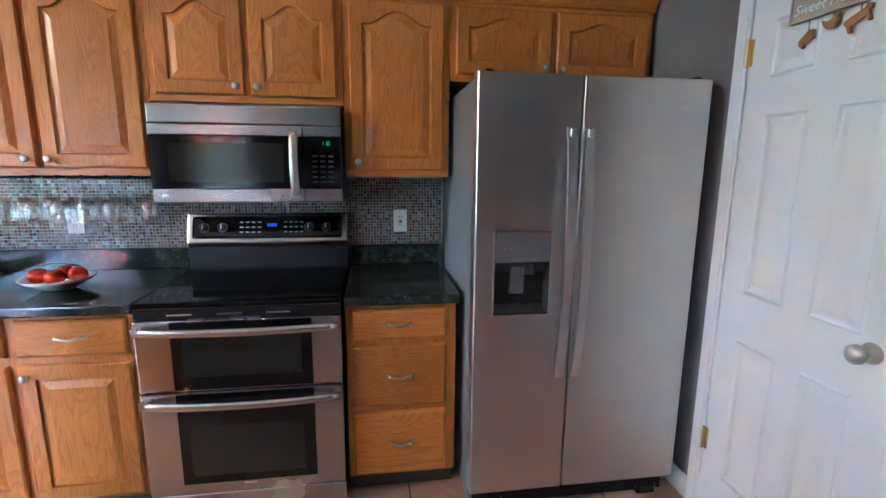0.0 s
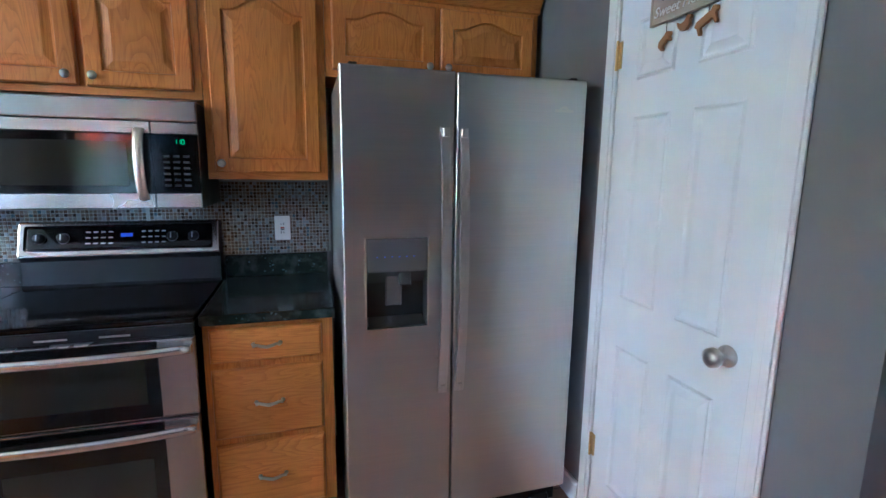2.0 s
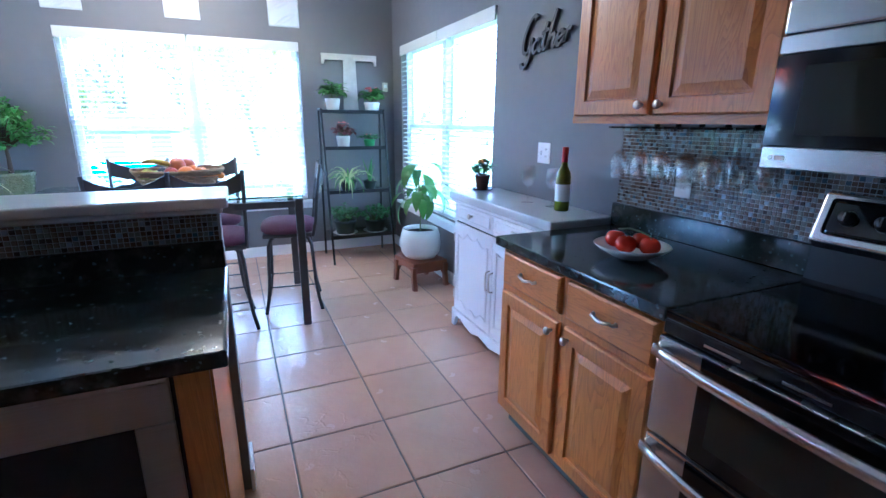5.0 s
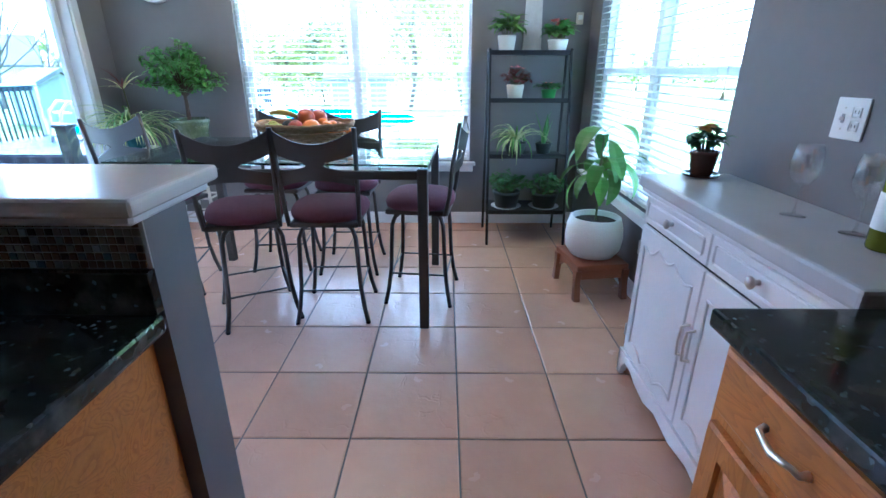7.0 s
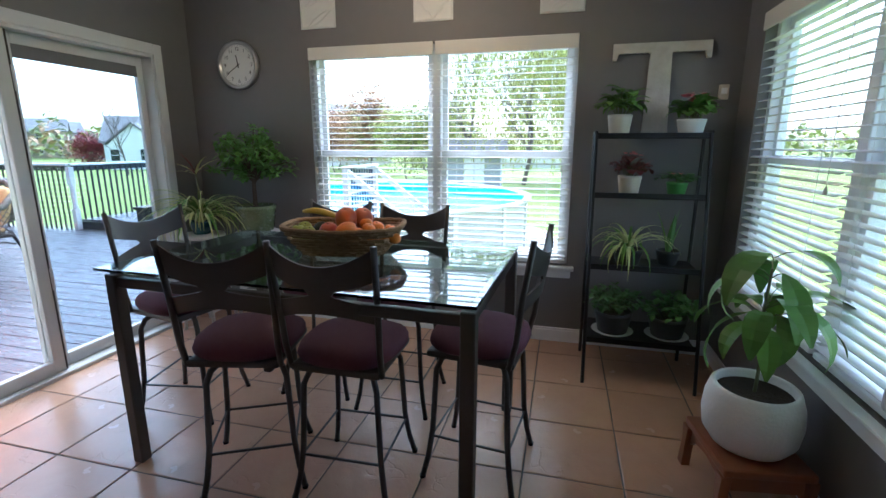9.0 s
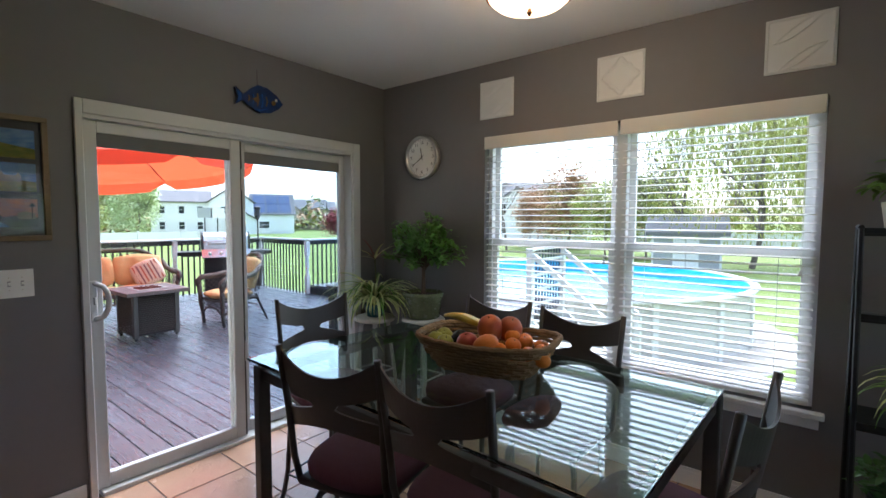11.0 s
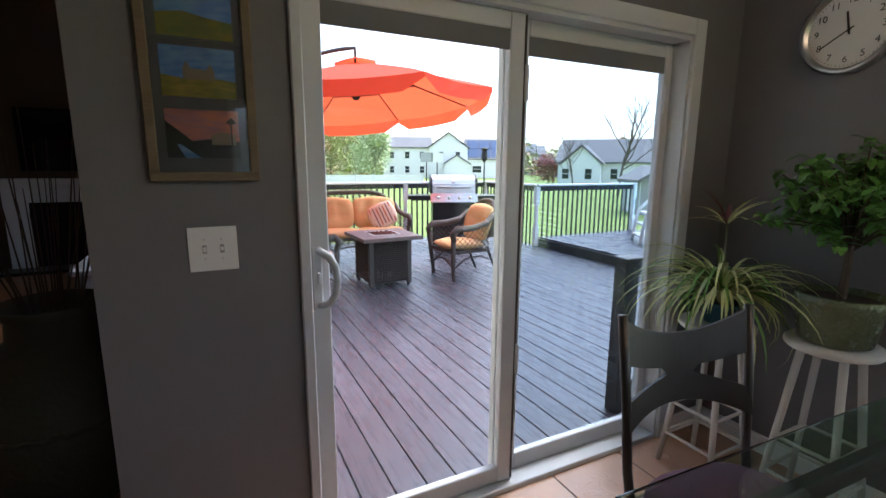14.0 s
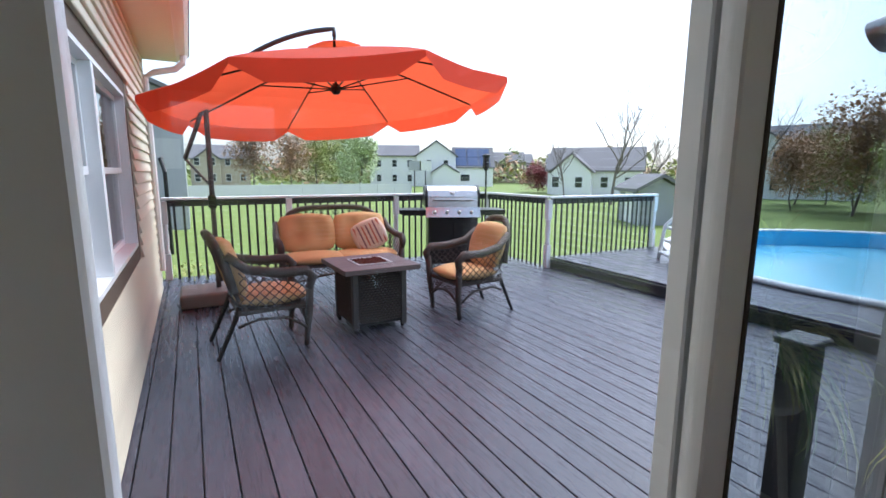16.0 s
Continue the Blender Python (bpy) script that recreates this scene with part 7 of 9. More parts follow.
for i in range(4):
    part("cross_slat", B(-9.1, -8.1, -1.412, -1.40, 0.25 + i * 0.22, 0.29 + i * 0.22), RAILW, t)
for i in range(5):
    part("tread", B(-9.12, -8.08, -1.36 + i * 0.22, -1.13 + i * 0.22, -0.13 - i * 0.19, -0.10 - i * 0.19, 0.003), DECKDARK, t)

# ---- pool ----
POOLW = mat("pool_wall_grey", (0.52, 0.50, 0.46), 0.5, scale=3, var=0.12, stretch=(1, 1, 0.3))
LINER = mat("pool_liner_blue", (0.05, 0.42, 0.72), 0.4, scale=2.5, var=0.3, tone=(0.16, 0.62, 0.85))
pl = thing("swimming_pool", "round above-ground pool with blue liner", "pool", at=pose(PC[0], PC[1], 0))
bm = bmesh.new()
seg = 72
for r0, z0, r1, z1 in ((PR, GZ, PR, 0.12),):
    lo = [bm.verts.new((r0 * math.cos(2 * math.pi * k / seg), r0 * math.sin(2 * math.pi * k / seg), z0)) for k in range(seg)]
    hi = [bm.verts.new((r1 * math.cos(2 * math.pi * k / seg), r1 * math.sin(2 * math.pi * k / seg), z1)) for k in range(seg)]
    for k in range(seg):
        bm.faces.new((lo[k], lo[(k + 1) % seg], hi[(k + 1) % seg], hi[k]))
part("wall", bm, POOLW, pl, "pale grey pool wall", True)
bm = bmesh.new()
lo = [bm.verts.new(((PR - 0.03) * math.cos(2 * math.pi * k / seg), (PR - 0.03) * math.sin(2 * math.pi * k / seg), GZ + 0.03)) for k in range(seg)]
hi = [bm.verts.new(((PR - 0.03) * math.cos(2 * math.pi * k / seg), (PR - 0.03) * math.sin(2 * math.pi * k / seg), 0.118)) for k in range(seg)]
for k in range(seg):
    bm.faces.new((lo[(k + 1) % seg], lo[k], hi[k], hi[(k + 1) % seg]))
bm.faces.new(lo)
part("liner", bm, LINER, pl, "sky blue vinyl liner", True)
bm = bmesh.new()
prof = [(-0.07, 0.12), (-0.07, 0.145), (-0.03, 0.165), (0.08, 0.165), (0.10, 0.14), (0.10, 0.11)]
rows = [[bm.verts.new(((PR + a) * math.cos(2 * math.pi * k / seg), (PR + a) * math.sin(2 * math.pi * k / seg), b)) for a, b in prof] for k in range(seg)]
for k in range(seg):
    for i in range(len(prof)):
        j = (i + 1) % len(prof)
        bm.faces.new((rows[k][i], rows[(k + 1) % seg][i], rows[(k + 1) % seg][j], rows[k][j]))
bmesh.ops.recalc_face_normals(bm, faces=bm.faces)
part("coping", bm, RAILW, pl, "white pool rim", True)
for k in range(18):
    a = math.pi * 2 * k / 18 + 0.1
    part("upright", moved(B(-0.06, 0.06, -0.02, 0.03, GZ, 0.11, 0.006), pose((PR + 0.02) * math.cos(a), (PR + 0.02) * math.sin(a), 0, 0, 0, math.degrees(a) - 90)), RAILW, pl)
wm = mat("pool_water", (0.16, 0.55, 0.74), 0.16, scale=1.2, var=0.3, bump=0.25, bump_scale=5, spec=0.3, tone=(0.34, 0.72, 0.84))
bm = bmesh.new()
bm.faces.new([bm.verts.new(((PR - 0.035) * math.cos(2 * math.pi * k / seg), (PR - 0.035) * math.sin(2 * math.pi * k / seg), -0.22)) for k in range(seg)])
part("water", bm, wm, pl, "pale blue water")
ld = thing("pool_ladder", "white plastic pool ladder with handrails", "ladder", at=pose(-9.62, -5.35, 0.10, 0, 0, 145))
for y in (-0.28, 0.28):
    part("rail", T([(-0.35, y, 0.0), (-0.28, y, 0.55), (-0.12, y, 0.72), (0.05, y, 0.70), (0.25, y, 0.30), (0.55, y, -0.35)], 0.03, 8), RAILW, ld, "", True)
for k in range(3):
    part("tread", B(-0.36 + 0.05 * k, -0.20 + 0.05 * k, -0.27, 0.27, 0.10 + 0.2 * k, 0.14 + 0.2 * k, 0.008), RAILW, ld)

# ---- the house's siding along the deck ----
SIDING = mat("cream_vinyl_siding", (0.66, 0.605, 0.46), 0.5, per=0.09, scale=10, var=0.06, bump=0.06, bump_scale=80)
sd = thing("siding", "cream vinyl lap siding on the house wall", "siding")
sd["kind"] = "structure"


def lap(z, y0, y1):
    bm = bmesh.new()
    pr = [(-2.4015, z), (-2.426, z), (-2.430, z + 0.008), (-2.4055, z + 0.112), (-2.4015, z + 0.112)]
    r0, r1 = [bm.verts.new((x, y0, zz)) for x, zz in pr], [bm.verts.new((x, y1, zz)) for x, zz in pr]
    for i in range(5):
        bm.faces.new((r0[i], r0[(i + 1) % 5], r1[(i + 1) % 5], r1[i]))
    bm.faces.new(r0)
    bm.faces.new(r1[::-1])
    bmesh.ops.recalc_face_normals(bm, faces=bm.faces)
    part("lap_board", bm, SIDING, sd)


z = -0.40
while z < 2.84:
    if z + 0.112 > LWIN[2] - 0.08 and z < LWIN[3] + 0.08:
        lap(z, -7.96, LWIN[0] - 0.08)
        lap(z, LWIN[1] + 0.08, SY - 0.18)
    else:
        lap(z, -7.96, SY - 0.18)
    z += 0.11
part("corner_board", B(-2.425, -2.401, -8.0, -7.9, -0.4, 2.86, 0.003), RAILW, sd)
setting(part("foundation", B(-2.40, 3.5, -7.96, SY - 0.17, GZ, -0.105), mat("concrete", (0.35, 0.34, 0.32), 0.9, scale=6, var=0.15, bump=0.3)), "grey concrete foundation", "foundation")
setting(part("nook_foundation", B(WX - 0.16, -2.41, SY - 0.16, NY + 0.16, GZ, -0.105), MATS["concrete"]), "grey concrete foundation", "foundation")
ev = thing("eave", "cream soffit with a white gutter and downspout elbow", "eave")
ev["kind"] = "structure"
part("soffit", B(-2.80, -2.40, -8.05, SY - 0.17, 2.86, 2.885), SIDING, ev)
part("fascia", B(-2.82, -2.80, -8.07, SY - 0.17, 2.86, 3.02), RAILW, ev)
part("gutter", slab_from([(-2.82, 3.0), (-2.82, 2.89), (-2.90, 2.89), (-2.94, 2.94), (-2.94, 3.0)], -8.07, SY - 0.17), RAILW, ev)
part("downspout", T([(-2.88, -7.75, 2.90), (-2.87, -7.75, 2.80), (-2.78, -7.75, 2.72), (-2.55, -7.75, 2.66), (-2.45, -7.78, 2.60), (-2.45, -7.80, 0.2)], 0.038, 8), RAILW, ev)
setting(part("roof", slab_from([(-2.95, 3.0), (0.5, 4.8), (3.9, 3.0), (3.9, 2.95), (0.5, 4.7), (-2.95, 2.95)], -8.1, SY - 0.2), mat("roof_shingle_grey", (0.19, 0.185, 0.19), 0.9, scale=14, var=0.25, bump=0.4)), "grey shingle roof of the house", "roof")
w = sash_window("window_3", LWIN[1] - LWIN[0], LWIN[3] - LWIN[2], 0.20, "white triple window of the living room seen from the deck")
w.matrix_basis = pose(-2.20, LWIN[0], LWIN[2], 0, 0, 90)
cs = bmesh.new()
for a in ((LWIN[0] - 0.08, LWIN[0], LWIN[2] - 0.08, LWIN[3] + 0.08), (LWIN[1], LWIN[1] + 0.08, LWIN[2] - 0.08, LWIN[3] + 0.08), (LWIN[0], LWIN[1], LWIN[3], LWIN[3] + 0.08), (LWIN[0], LWIN[1], LWIN[2] - 0.08, LWIN[2])):
    box(cs, -2.425, -2.40, *a, 0.003)
part("outer_casing", cs, RAILW, w)
CURTAIN = mat("white_curtain", (0.62, 0.64, 0.68), 0.9, scale=20, var=0.08)
for sgn, y0 in ((1, LWIN[0] - 0.05), (-1, LWIN[1] + 0.05)):
    curtain, prev = bmesh.new(), None
    for i in range(11):
        y = y0 + sgn * i * 0.014
        x = -2.15 + 0.02 * math.sin(i * 1.3)
        row = [curtain.verts.new((x, y, 0.35)), curtain.verts.new((x, y, 2.25))]
        if prev:
            curtain.faces.new((prev[0], prev[1], row[1], row[0]))
        prev = row
    ct = tagged(part("curtain", curtain, CURTAIN, None, "", True), "pale gathered curtain at the living room window", "curtain")
    ct.modifiers.new("cloth", "SOLIDIFY").thickness = 0.004
fl = thing("floodlight", "silver twin floodlight on the outside wall", "floodlight", at=pose(-4.98, -1.52, 1.98))
part("bracket", T([(0, 0.14, 0), (0, 0.0, 0)], 0.02, 8), NICKEL, fl)
for s_ in (-1, 1):
    part("lamp_head", moved(lathe([(0.02, 0.0), (0.045, 0.03), (0.06, 0.10), (0.05, 0.09)], 16), pose(0.05 * s_, -0.03, 0, 115, 20 * s_, 0)), NICKEL, fl, "", True)

# ---- patio furniture ----
WICKER = mat("dark_wicker", (0.055, 0.040, 0.032), 0.55, scale=60, var=0.35, bump=0.9, bump_scale=140, tone=(0.028, 0.02, 0.016))
TAN = mat("tan_cushion", (0.54, 0.35, 0.155), 0.85, scale=20, var=0.12, bump=0.35, bump_scale=200)


def puffy(x0, x1, y0, y1, z0, z1, tufts=()):
    """A stuffed cushion with rounded edges and pulled-in buttons."""
    bm = bmesh.new()
    bmesh.ops.create_cube(bm, size=1.0)
    bmesh.ops.subdivide_edges(bm, edges=bm.edges[:], cuts=7, use_grid_fill=True)
    for v in bm.verts:
        p = v.co * 2
        q = Vector((p.x * math.sqrt(max(0, 1 - p.y * p.y * 0.28 - p.z * p.z * 0.28)), p.y * math.sqrt(max(0, 1 - p.x * p.x * 0.28 - p.z * p.z * 0.28)), p.z * math.sqrt(max(0, 1 - p.y * p.y * 0.28 - p.x * p.x * 0.28))))
        s = 1.12
        v.co = Vector(((x0 + x1) / 2 + q.x * (x1 - x0) / 2 * s, (y0 + y1) / 2 + q.y * (y1 - y0) / 2 * s, (z0 + z1) / 2 + q.z * (z1 - z0) / 2 * s))
        for tx, tz in tufts:
            d = math.hypot(v.co.x - tx, v.co.z - tz)
            v.co.y += 0.06 * math.exp(-(d / 0.06) ** 2) * (-1 if v.co.y > (y0 + y1) / 2 else 1)
    return bm


def lattice(parent, name, f, nu, nv, r=0.0045):
    """Open diamond weave over the patch f(u, v)."""
    bm = bmesh.new()
    for k in range(-nv, nu):
        for sgn in (1, -1):
            pts = []
            for i in range(9):
                v = i / 8
                u = (k + v * nv) / nu if sgn > 0 else 1 - (k + v * nv) / nu
                if 0 <= u <= 1:
                    pts.append(f(u, v))
            if len(pts) > 1:
                ring_tube(bm, pts, r, 4)
    return part(name, bm, WICKER, parent)


def wicker_seat(name, label, w, cushions, at, category, group=""):
    """A resin wicker armchair or loveseat: front +y, seat at z 0.40."""
    c = thing(name, label, category, group, at)
    h = w / 2
    for sx in (-1, 1):
        part("front_leg", T([(sx * (h - 0.05), 0.27, 0.0), (sx * (h - 0.05), 0.28, 0.10), (sx * (h - 0.03), 0.30, 0.30), (sx * (h - 0.01), 0.31, 0.56)], [0.022, 0.026, 0.032, 0.034], 8), WICKER, c, "", True)
        part("rear_leg", T([(sx * (h - 0.05), -0.42, 0.0), (sx * (h - 0.06), -0.28, 0.30), (sx * (h - 0.06), -0.24, 0.40)], [0.016, 0.02, 0.022], 8), BLACKMETAL, c)
        arm = [(sx * (h - 0.01), 0.30, 0.50), (sx * h, 0.33, 0.60), (sx * (h + 0.01), 0.27, 0.655), (sx * (h + 0.01), 0.05, 0.655), (sx * (h - 0.01), -0.18, 0.70), (sx * (h - 0.03), -0.32, 0.82)]
        part("arm", T(arm, [0.034, 0.04, 0.042, 0.042, 0.040, 0.034], 8), WICKER, c, "", True)
        lattice(c, "side_weave", lambda u, v, sx=sx: (sx * (h - 0.015), 0.28 - 0.52 * u, 0.36 + (0.27 + 0.10 * max(0, u - 0.5)) * v), 7, 4)
    back = []
    for i in range(17):
        u = -1 + 2 * i / 16
        back.append((u * (h - 0.025), -0.30 - 0.14 * (1 - abs(u) ** 3) + 0.02, 0.52 + (0.44 if w < 1 else 0.47) * (1 - abs(u) ** (3.0 if w < 1 else 5)) ** 0.6))
    part("back_rim", T(back, 0.036, 8), WICKER, c, "", True)

    def back_patch(u, v):
        x = -1 + 2 * u
        top = 0.50 + (0.44 if w < 1 else 0.47) * max(0, 1 - abs(x) ** (3.0 if w < 1 else 5)) ** 0.6
        z = 0.36 + (top - 0.36) * v
        return (x * (h - 0.04), -0.22 - 0.20 * (z - 0.36) / 0.56 * (1 - abs(x) ** 3 * 0.6), z)
    lattice(c, "back_weave", back_patch, int(w * 14), 6)
    lattice(c, "front_weave", lambda u, v: ((-1 + 2 * u) * (h - 0.06), 0.29, 0.36 - (0.10 + 0.10 * abs(-1 + 2 * u) ** 2) * v), int(w * 16), 3)
    part("seat_frame", B(-h + 0.02, h - 0.02, -0.26, 0.30, 0.335, 0.375, 0.015, 2), WICKER, c)
    part("skirt_rail", T([((-1 + 2 * i / 16) * (h - 0.05), 0.292, 0.255 - 0.105 * abs(-1 + 2 * i / 16) ** 2.2) for i in range(17)], 0.013, 6), WICKER, c, "", True)
    for sx in (-1, 1):
        part("side_rail", T([(sx * (h - 0.03), 0.28, 0.16), (sx * (h - 0.03), 0.12, 0.27), (sx * (h - 0.03), -0.12, 0.29), (sx * (h - 0.05), -0.26, 0.24)], 0.012, 6), WICKER, c, "", True)
    for k in range(cushions):
        x0 = -h + 0.05 + k * (w - 0.10) / cushions
        x1 = x0 + (w - 0.10) / cushions - 0.01
        cx = (x0 + x1) / 2
        part("seat_cushion", puffy(x0, x1, -0.22, 0.30, 0.375, 0.475), TAN, c, "tan fabric seat cushion", True)
        tf = [(cx - 0.12, 0.66), (cx + 0.12, 0.66), (cx - 0.12, 0.80), (cx + 0.12, 0.80)] if cushions > 1 else [(cx - 0.09, 0.70), (cx + 0.09, 0.70)]
        b = moved(puffy(x0 + 0.01, x1 - 0.01, -0.09, 0.06, 0.47, 0.90, tf), Matrix.Translation((0, -0.19, 0)) @ pose(0, 0, 0))
        for v in b.verts:
            v.co.y -= (v.co.z - 0.47) * 0.28
        part("back_cushion", b, TAN, c, "tufted tan back cushion", True)
    c.scale = (1.06, 1.06, 1.08)
    return c


wicker_seat("wicker_armchair", "dark wicker armchair with tan cushions", 0.62, 1, pose(-3.37, -5.27, DZ, 0, 0, 94), "armchair", "wicker patio armchairs")
wicker_seat("wicker_armchair", "dark wicker armchair with tan cushions", 0.62, 1, pose(-5.55, -5.30, DZ, 0, 0, -86), "armchair", "wicker patio armchairs")
wicker_seat("wicker_loveseat", "dark wicker loveseat with tan tufted cushions", 1.48, 2, pose(-4.54, -6.95, DZ, 0, 0, -2), "loveseat")
STRIPE = [mat("pillow_cream", (0.62, 0.54, 0.44), 0.9, scale=30, var=0.1), mat("pillow_rust", (0.42, 0.13, 0.09), 0.9, scale=30, var=0.1), mat("pillow_plum", (0.20, 0.10, 0.13), 0.9, scale=30, var=0.1)]
pw = thing("pillow", "striped throw pillow on the loveseat", "pillow", at=pose(-4.98, -6.98, DZ + 0.70, 12, 24, -12))
base = puffy(-0.21, 0.21, -0.06, 0.06, -0.19, 0.19)
part("cover", base, STRIPE[0], pw, "", True)
for k in range(7):
    x = -0.17 + k * 0.056
    prev, bm = None, bmesh.new()
    for sgn in (1,):
        for i in range(13):
            zz = -0.17 + 0.34 * i / 12
            yy = 0.0745 * math.sqrt(max(0.02, (1 - (x / 0.235) ** 2 * 0.75) * (1 - (zz / 0.215) ** 2 * 0.75)))
            row = [bm.verts.new((x - 0.011, yy, zz)), bm.verts.new((x + 0.011, yy, zz)), bm.verts.new((x + 0.011, yy - 0.012, zz)), bm.verts.new((x - 0.011, yy - 0.012, zz))]
            if prev:
                for q in range(4):
                    bm.faces.new((prev[q], prev[(q + 1) % 4], row[(q + 1) % 4], row[q]))
            prev = row
    part("stripe", bm, STRIPE[1 + k % 2], pw)


def fire_table():
    t = thing("fire_table", "square dark wicker fire pit table with stone top", "fire table", at=pose(-4.41, -5.36, DZ, 0, 0, 2))
    part("body", B(-0.265, 0.265, -0.265, 0.265, 0.06, 0.60, 0.004), BLACKMETAL, t)
    for sx, sy in ((-1, -1), (1, -1), (1, 1), (-1, 1)):
        part("corner_post", B(sx * 0.255 - 0.03, sx * 0.255 + 0.03, sy * 0.255 - 0.03, sy * 0.255 + 0.03, 0.03, 0.605, 0.005), GUNMETAL, t)
        part("caster", lathe([(0.018, 0.0), (0.02, 0.03)], 10, (sx * 0.25, sy * 0.25, 0)), BLACKPL, t)
    for ang in (0, 90, 180, 270):
        bm = bmesh.new()
        for k in range(19):
            zz = 0.10 + k * 0.026
            ring_tube(bm, [(-0.22 + 0.44 * i / 22, -0.272 - 0.006 * (1 if (i + k) % 2 else -1), zz) for i in range(23)], 0.010, 5)
        part("weave_panel", moved(bm, pose(0, 0, 0, 0, 0, ang)), WICKER, t, "woven dark wicker side")
    top = bmesh.new()
    for a in ((-0.39, 0.39, 0.17, 0.39), (-0.39, 0.39, -0.39, -0.17), (-0.39, -0.17, -0.17, 0.17), (0.17, 0.39, -0.17, 0.17)):
        box(top, *a, 0.605, 0.655, 0.004)
    part("top", top, mat("brown_slate", (0.13, 0.095, 0.085), 0.5, scale=8, var=0.3, bump=0.2), t, "brown slate-look top")
    part("burner_pan", box(box(box(box(B(-0.18, 0.18, -0.18, 0.18, 0.60, 0.625), -0.182, 0.182, 0.165, 0.182, 0.625, 0.663), -0.182, 0.182, -0.182, -0.165, 0.625, 0.663), -0.182, -0.165, -0.165, 0.165, 0.625, 0.663), 0.165, 0.182, -0.165, 0.165, 0.625, 0.663), NICKEL, t)
    bm = bmesh.new()
    rng = random.Random(3)
    for k in range(260):
        bmesh.ops.create_icosphere(bm, subdivisions=1, radius=rng.uniform(0.011, 0.02), matrix=Matrix.Translation((rng.uniform(-0.15, 0.15), rng.uniform(-0.15, 0.15), 0.638 + rng.uniform(0, 0.018))))
    o = part("lava_rocks", bm, mat("lava_rock", (0.12, 0.035, 0.022), 0.9, scale=60, var=0.4, bump=0.6), t)
    o["kind"] = "stuff"
    return t


fire_table()


def grill():
    g = thing("gas_grill", "stainless and black gas grill on the deck", "grill", at=pose(-6.63, -7.62, DZ, 0, 0, -22))
    g.scale = (1.1, 1.1, 1.12)
    part("cabinet", B(-0.36, 0.36, -0.26, 0.26, 0.08, 0.74, 0.006), BLACKPL, g)
    for sx in (-1, 1):
        part("door", B(sx * 0.175 - 0.165, sx * 0.175 + 0.165, 0.26, 0.275, 0.12, 0.70, 0.004), BLACKPL, g)
        part("side_shelf", slab_from([(sx * 0.40, 0.86), (sx * 0.78, 0.86), (sx * 0.78, 0.82), (sx * 0.70, 0.78), (sx * 0.40, 0.78)], -0.24, 0.24), DECKDARK, g)
        part("shelf_trim", B(min(sx * 0.40, sx * 0.78), max(sx * 0.40, sx * 0.78), 0.241, 0.255, 0.80, 0.86), BLACKPL, g)
    p = part("control_panel", slab_from([(0.24, 0.74), (0.31, 0.76), (0.27, 0.90), (0.24, 0.90)], -0.40, 0.40, axes="yz"), STEEL_H, g)
    for k in range(4):
        part("knob", moved(lathe([(0.028, 0.0), (0.026, 0.02), (0.016, 0.022), (0.014, 0.035)], 16), pose(-0.27 + k * 0.18, 0.295, 0.83, -75, 0, 0)), NICKEL, p, "", True)
    lid = []
    for i in range(9):
        a = math.pi * i / 8
        lid.append((-0.26 * math.cos(a) * (1 if a < 1.6 else 0.98), 0.90 + 0.30 * math.sin(a) ** 0.7))
    l = part("lid", slab_from(lid, -0.37, 0.37, axes="yz"), STEEL_H, g, "stainless hood")
    for sx in (-1, 1):
        part("lid_end", slab_from([(q[0] * 1.04, 0.90 + (q[1] - 0.90) * 1.04) for q in lid], sx * 0.385 - 0.02, sx * 0.385 + 0.02, axes="yz"), BLACKPL, l)
    part("lid_handle", T([(-0.28, 0.27, 1.00), (-0.28, 0.31, 1.01), (0.28, 0.31, 1.01), (0.28, 0.27, 1.00)], 0.013, 8), HANDLE, l)
    part("thermometer", moved(lathe([(0.035, 0), (0.035, 0.012), (0.03, 0.014)], 18), pose(0, 0.205, 1.115, -55, 0, 0)), PLASTIC_W, l)
    for sx in (-1, 1):
        for sy in (-1, 1):
            part("caster", lathe([(0.03, 0.0), (0.03, 0.08)], 10, (sx * 0.32, sy * 0.2, 0)), BLACKPL, g)
    return g


grill()
tk = thing("tiki_torch", "black metal garden torch at the railing", "torch", at=pose(-7.60, -8.05, DZ))
tk.scale = (1.1, 1.1, 1.14)
part("pole", T([(0, 0, 0), (0, 0, 1.42)], 0.014, 8), BLACKMETAL, tk)
part("head", lathe([(0.02, 1.40), (0.06, 1.46), (0.05, 1.60), (0.07, 1.64), (0.03, 1.66)], 14), BLACKMETAL, tk)


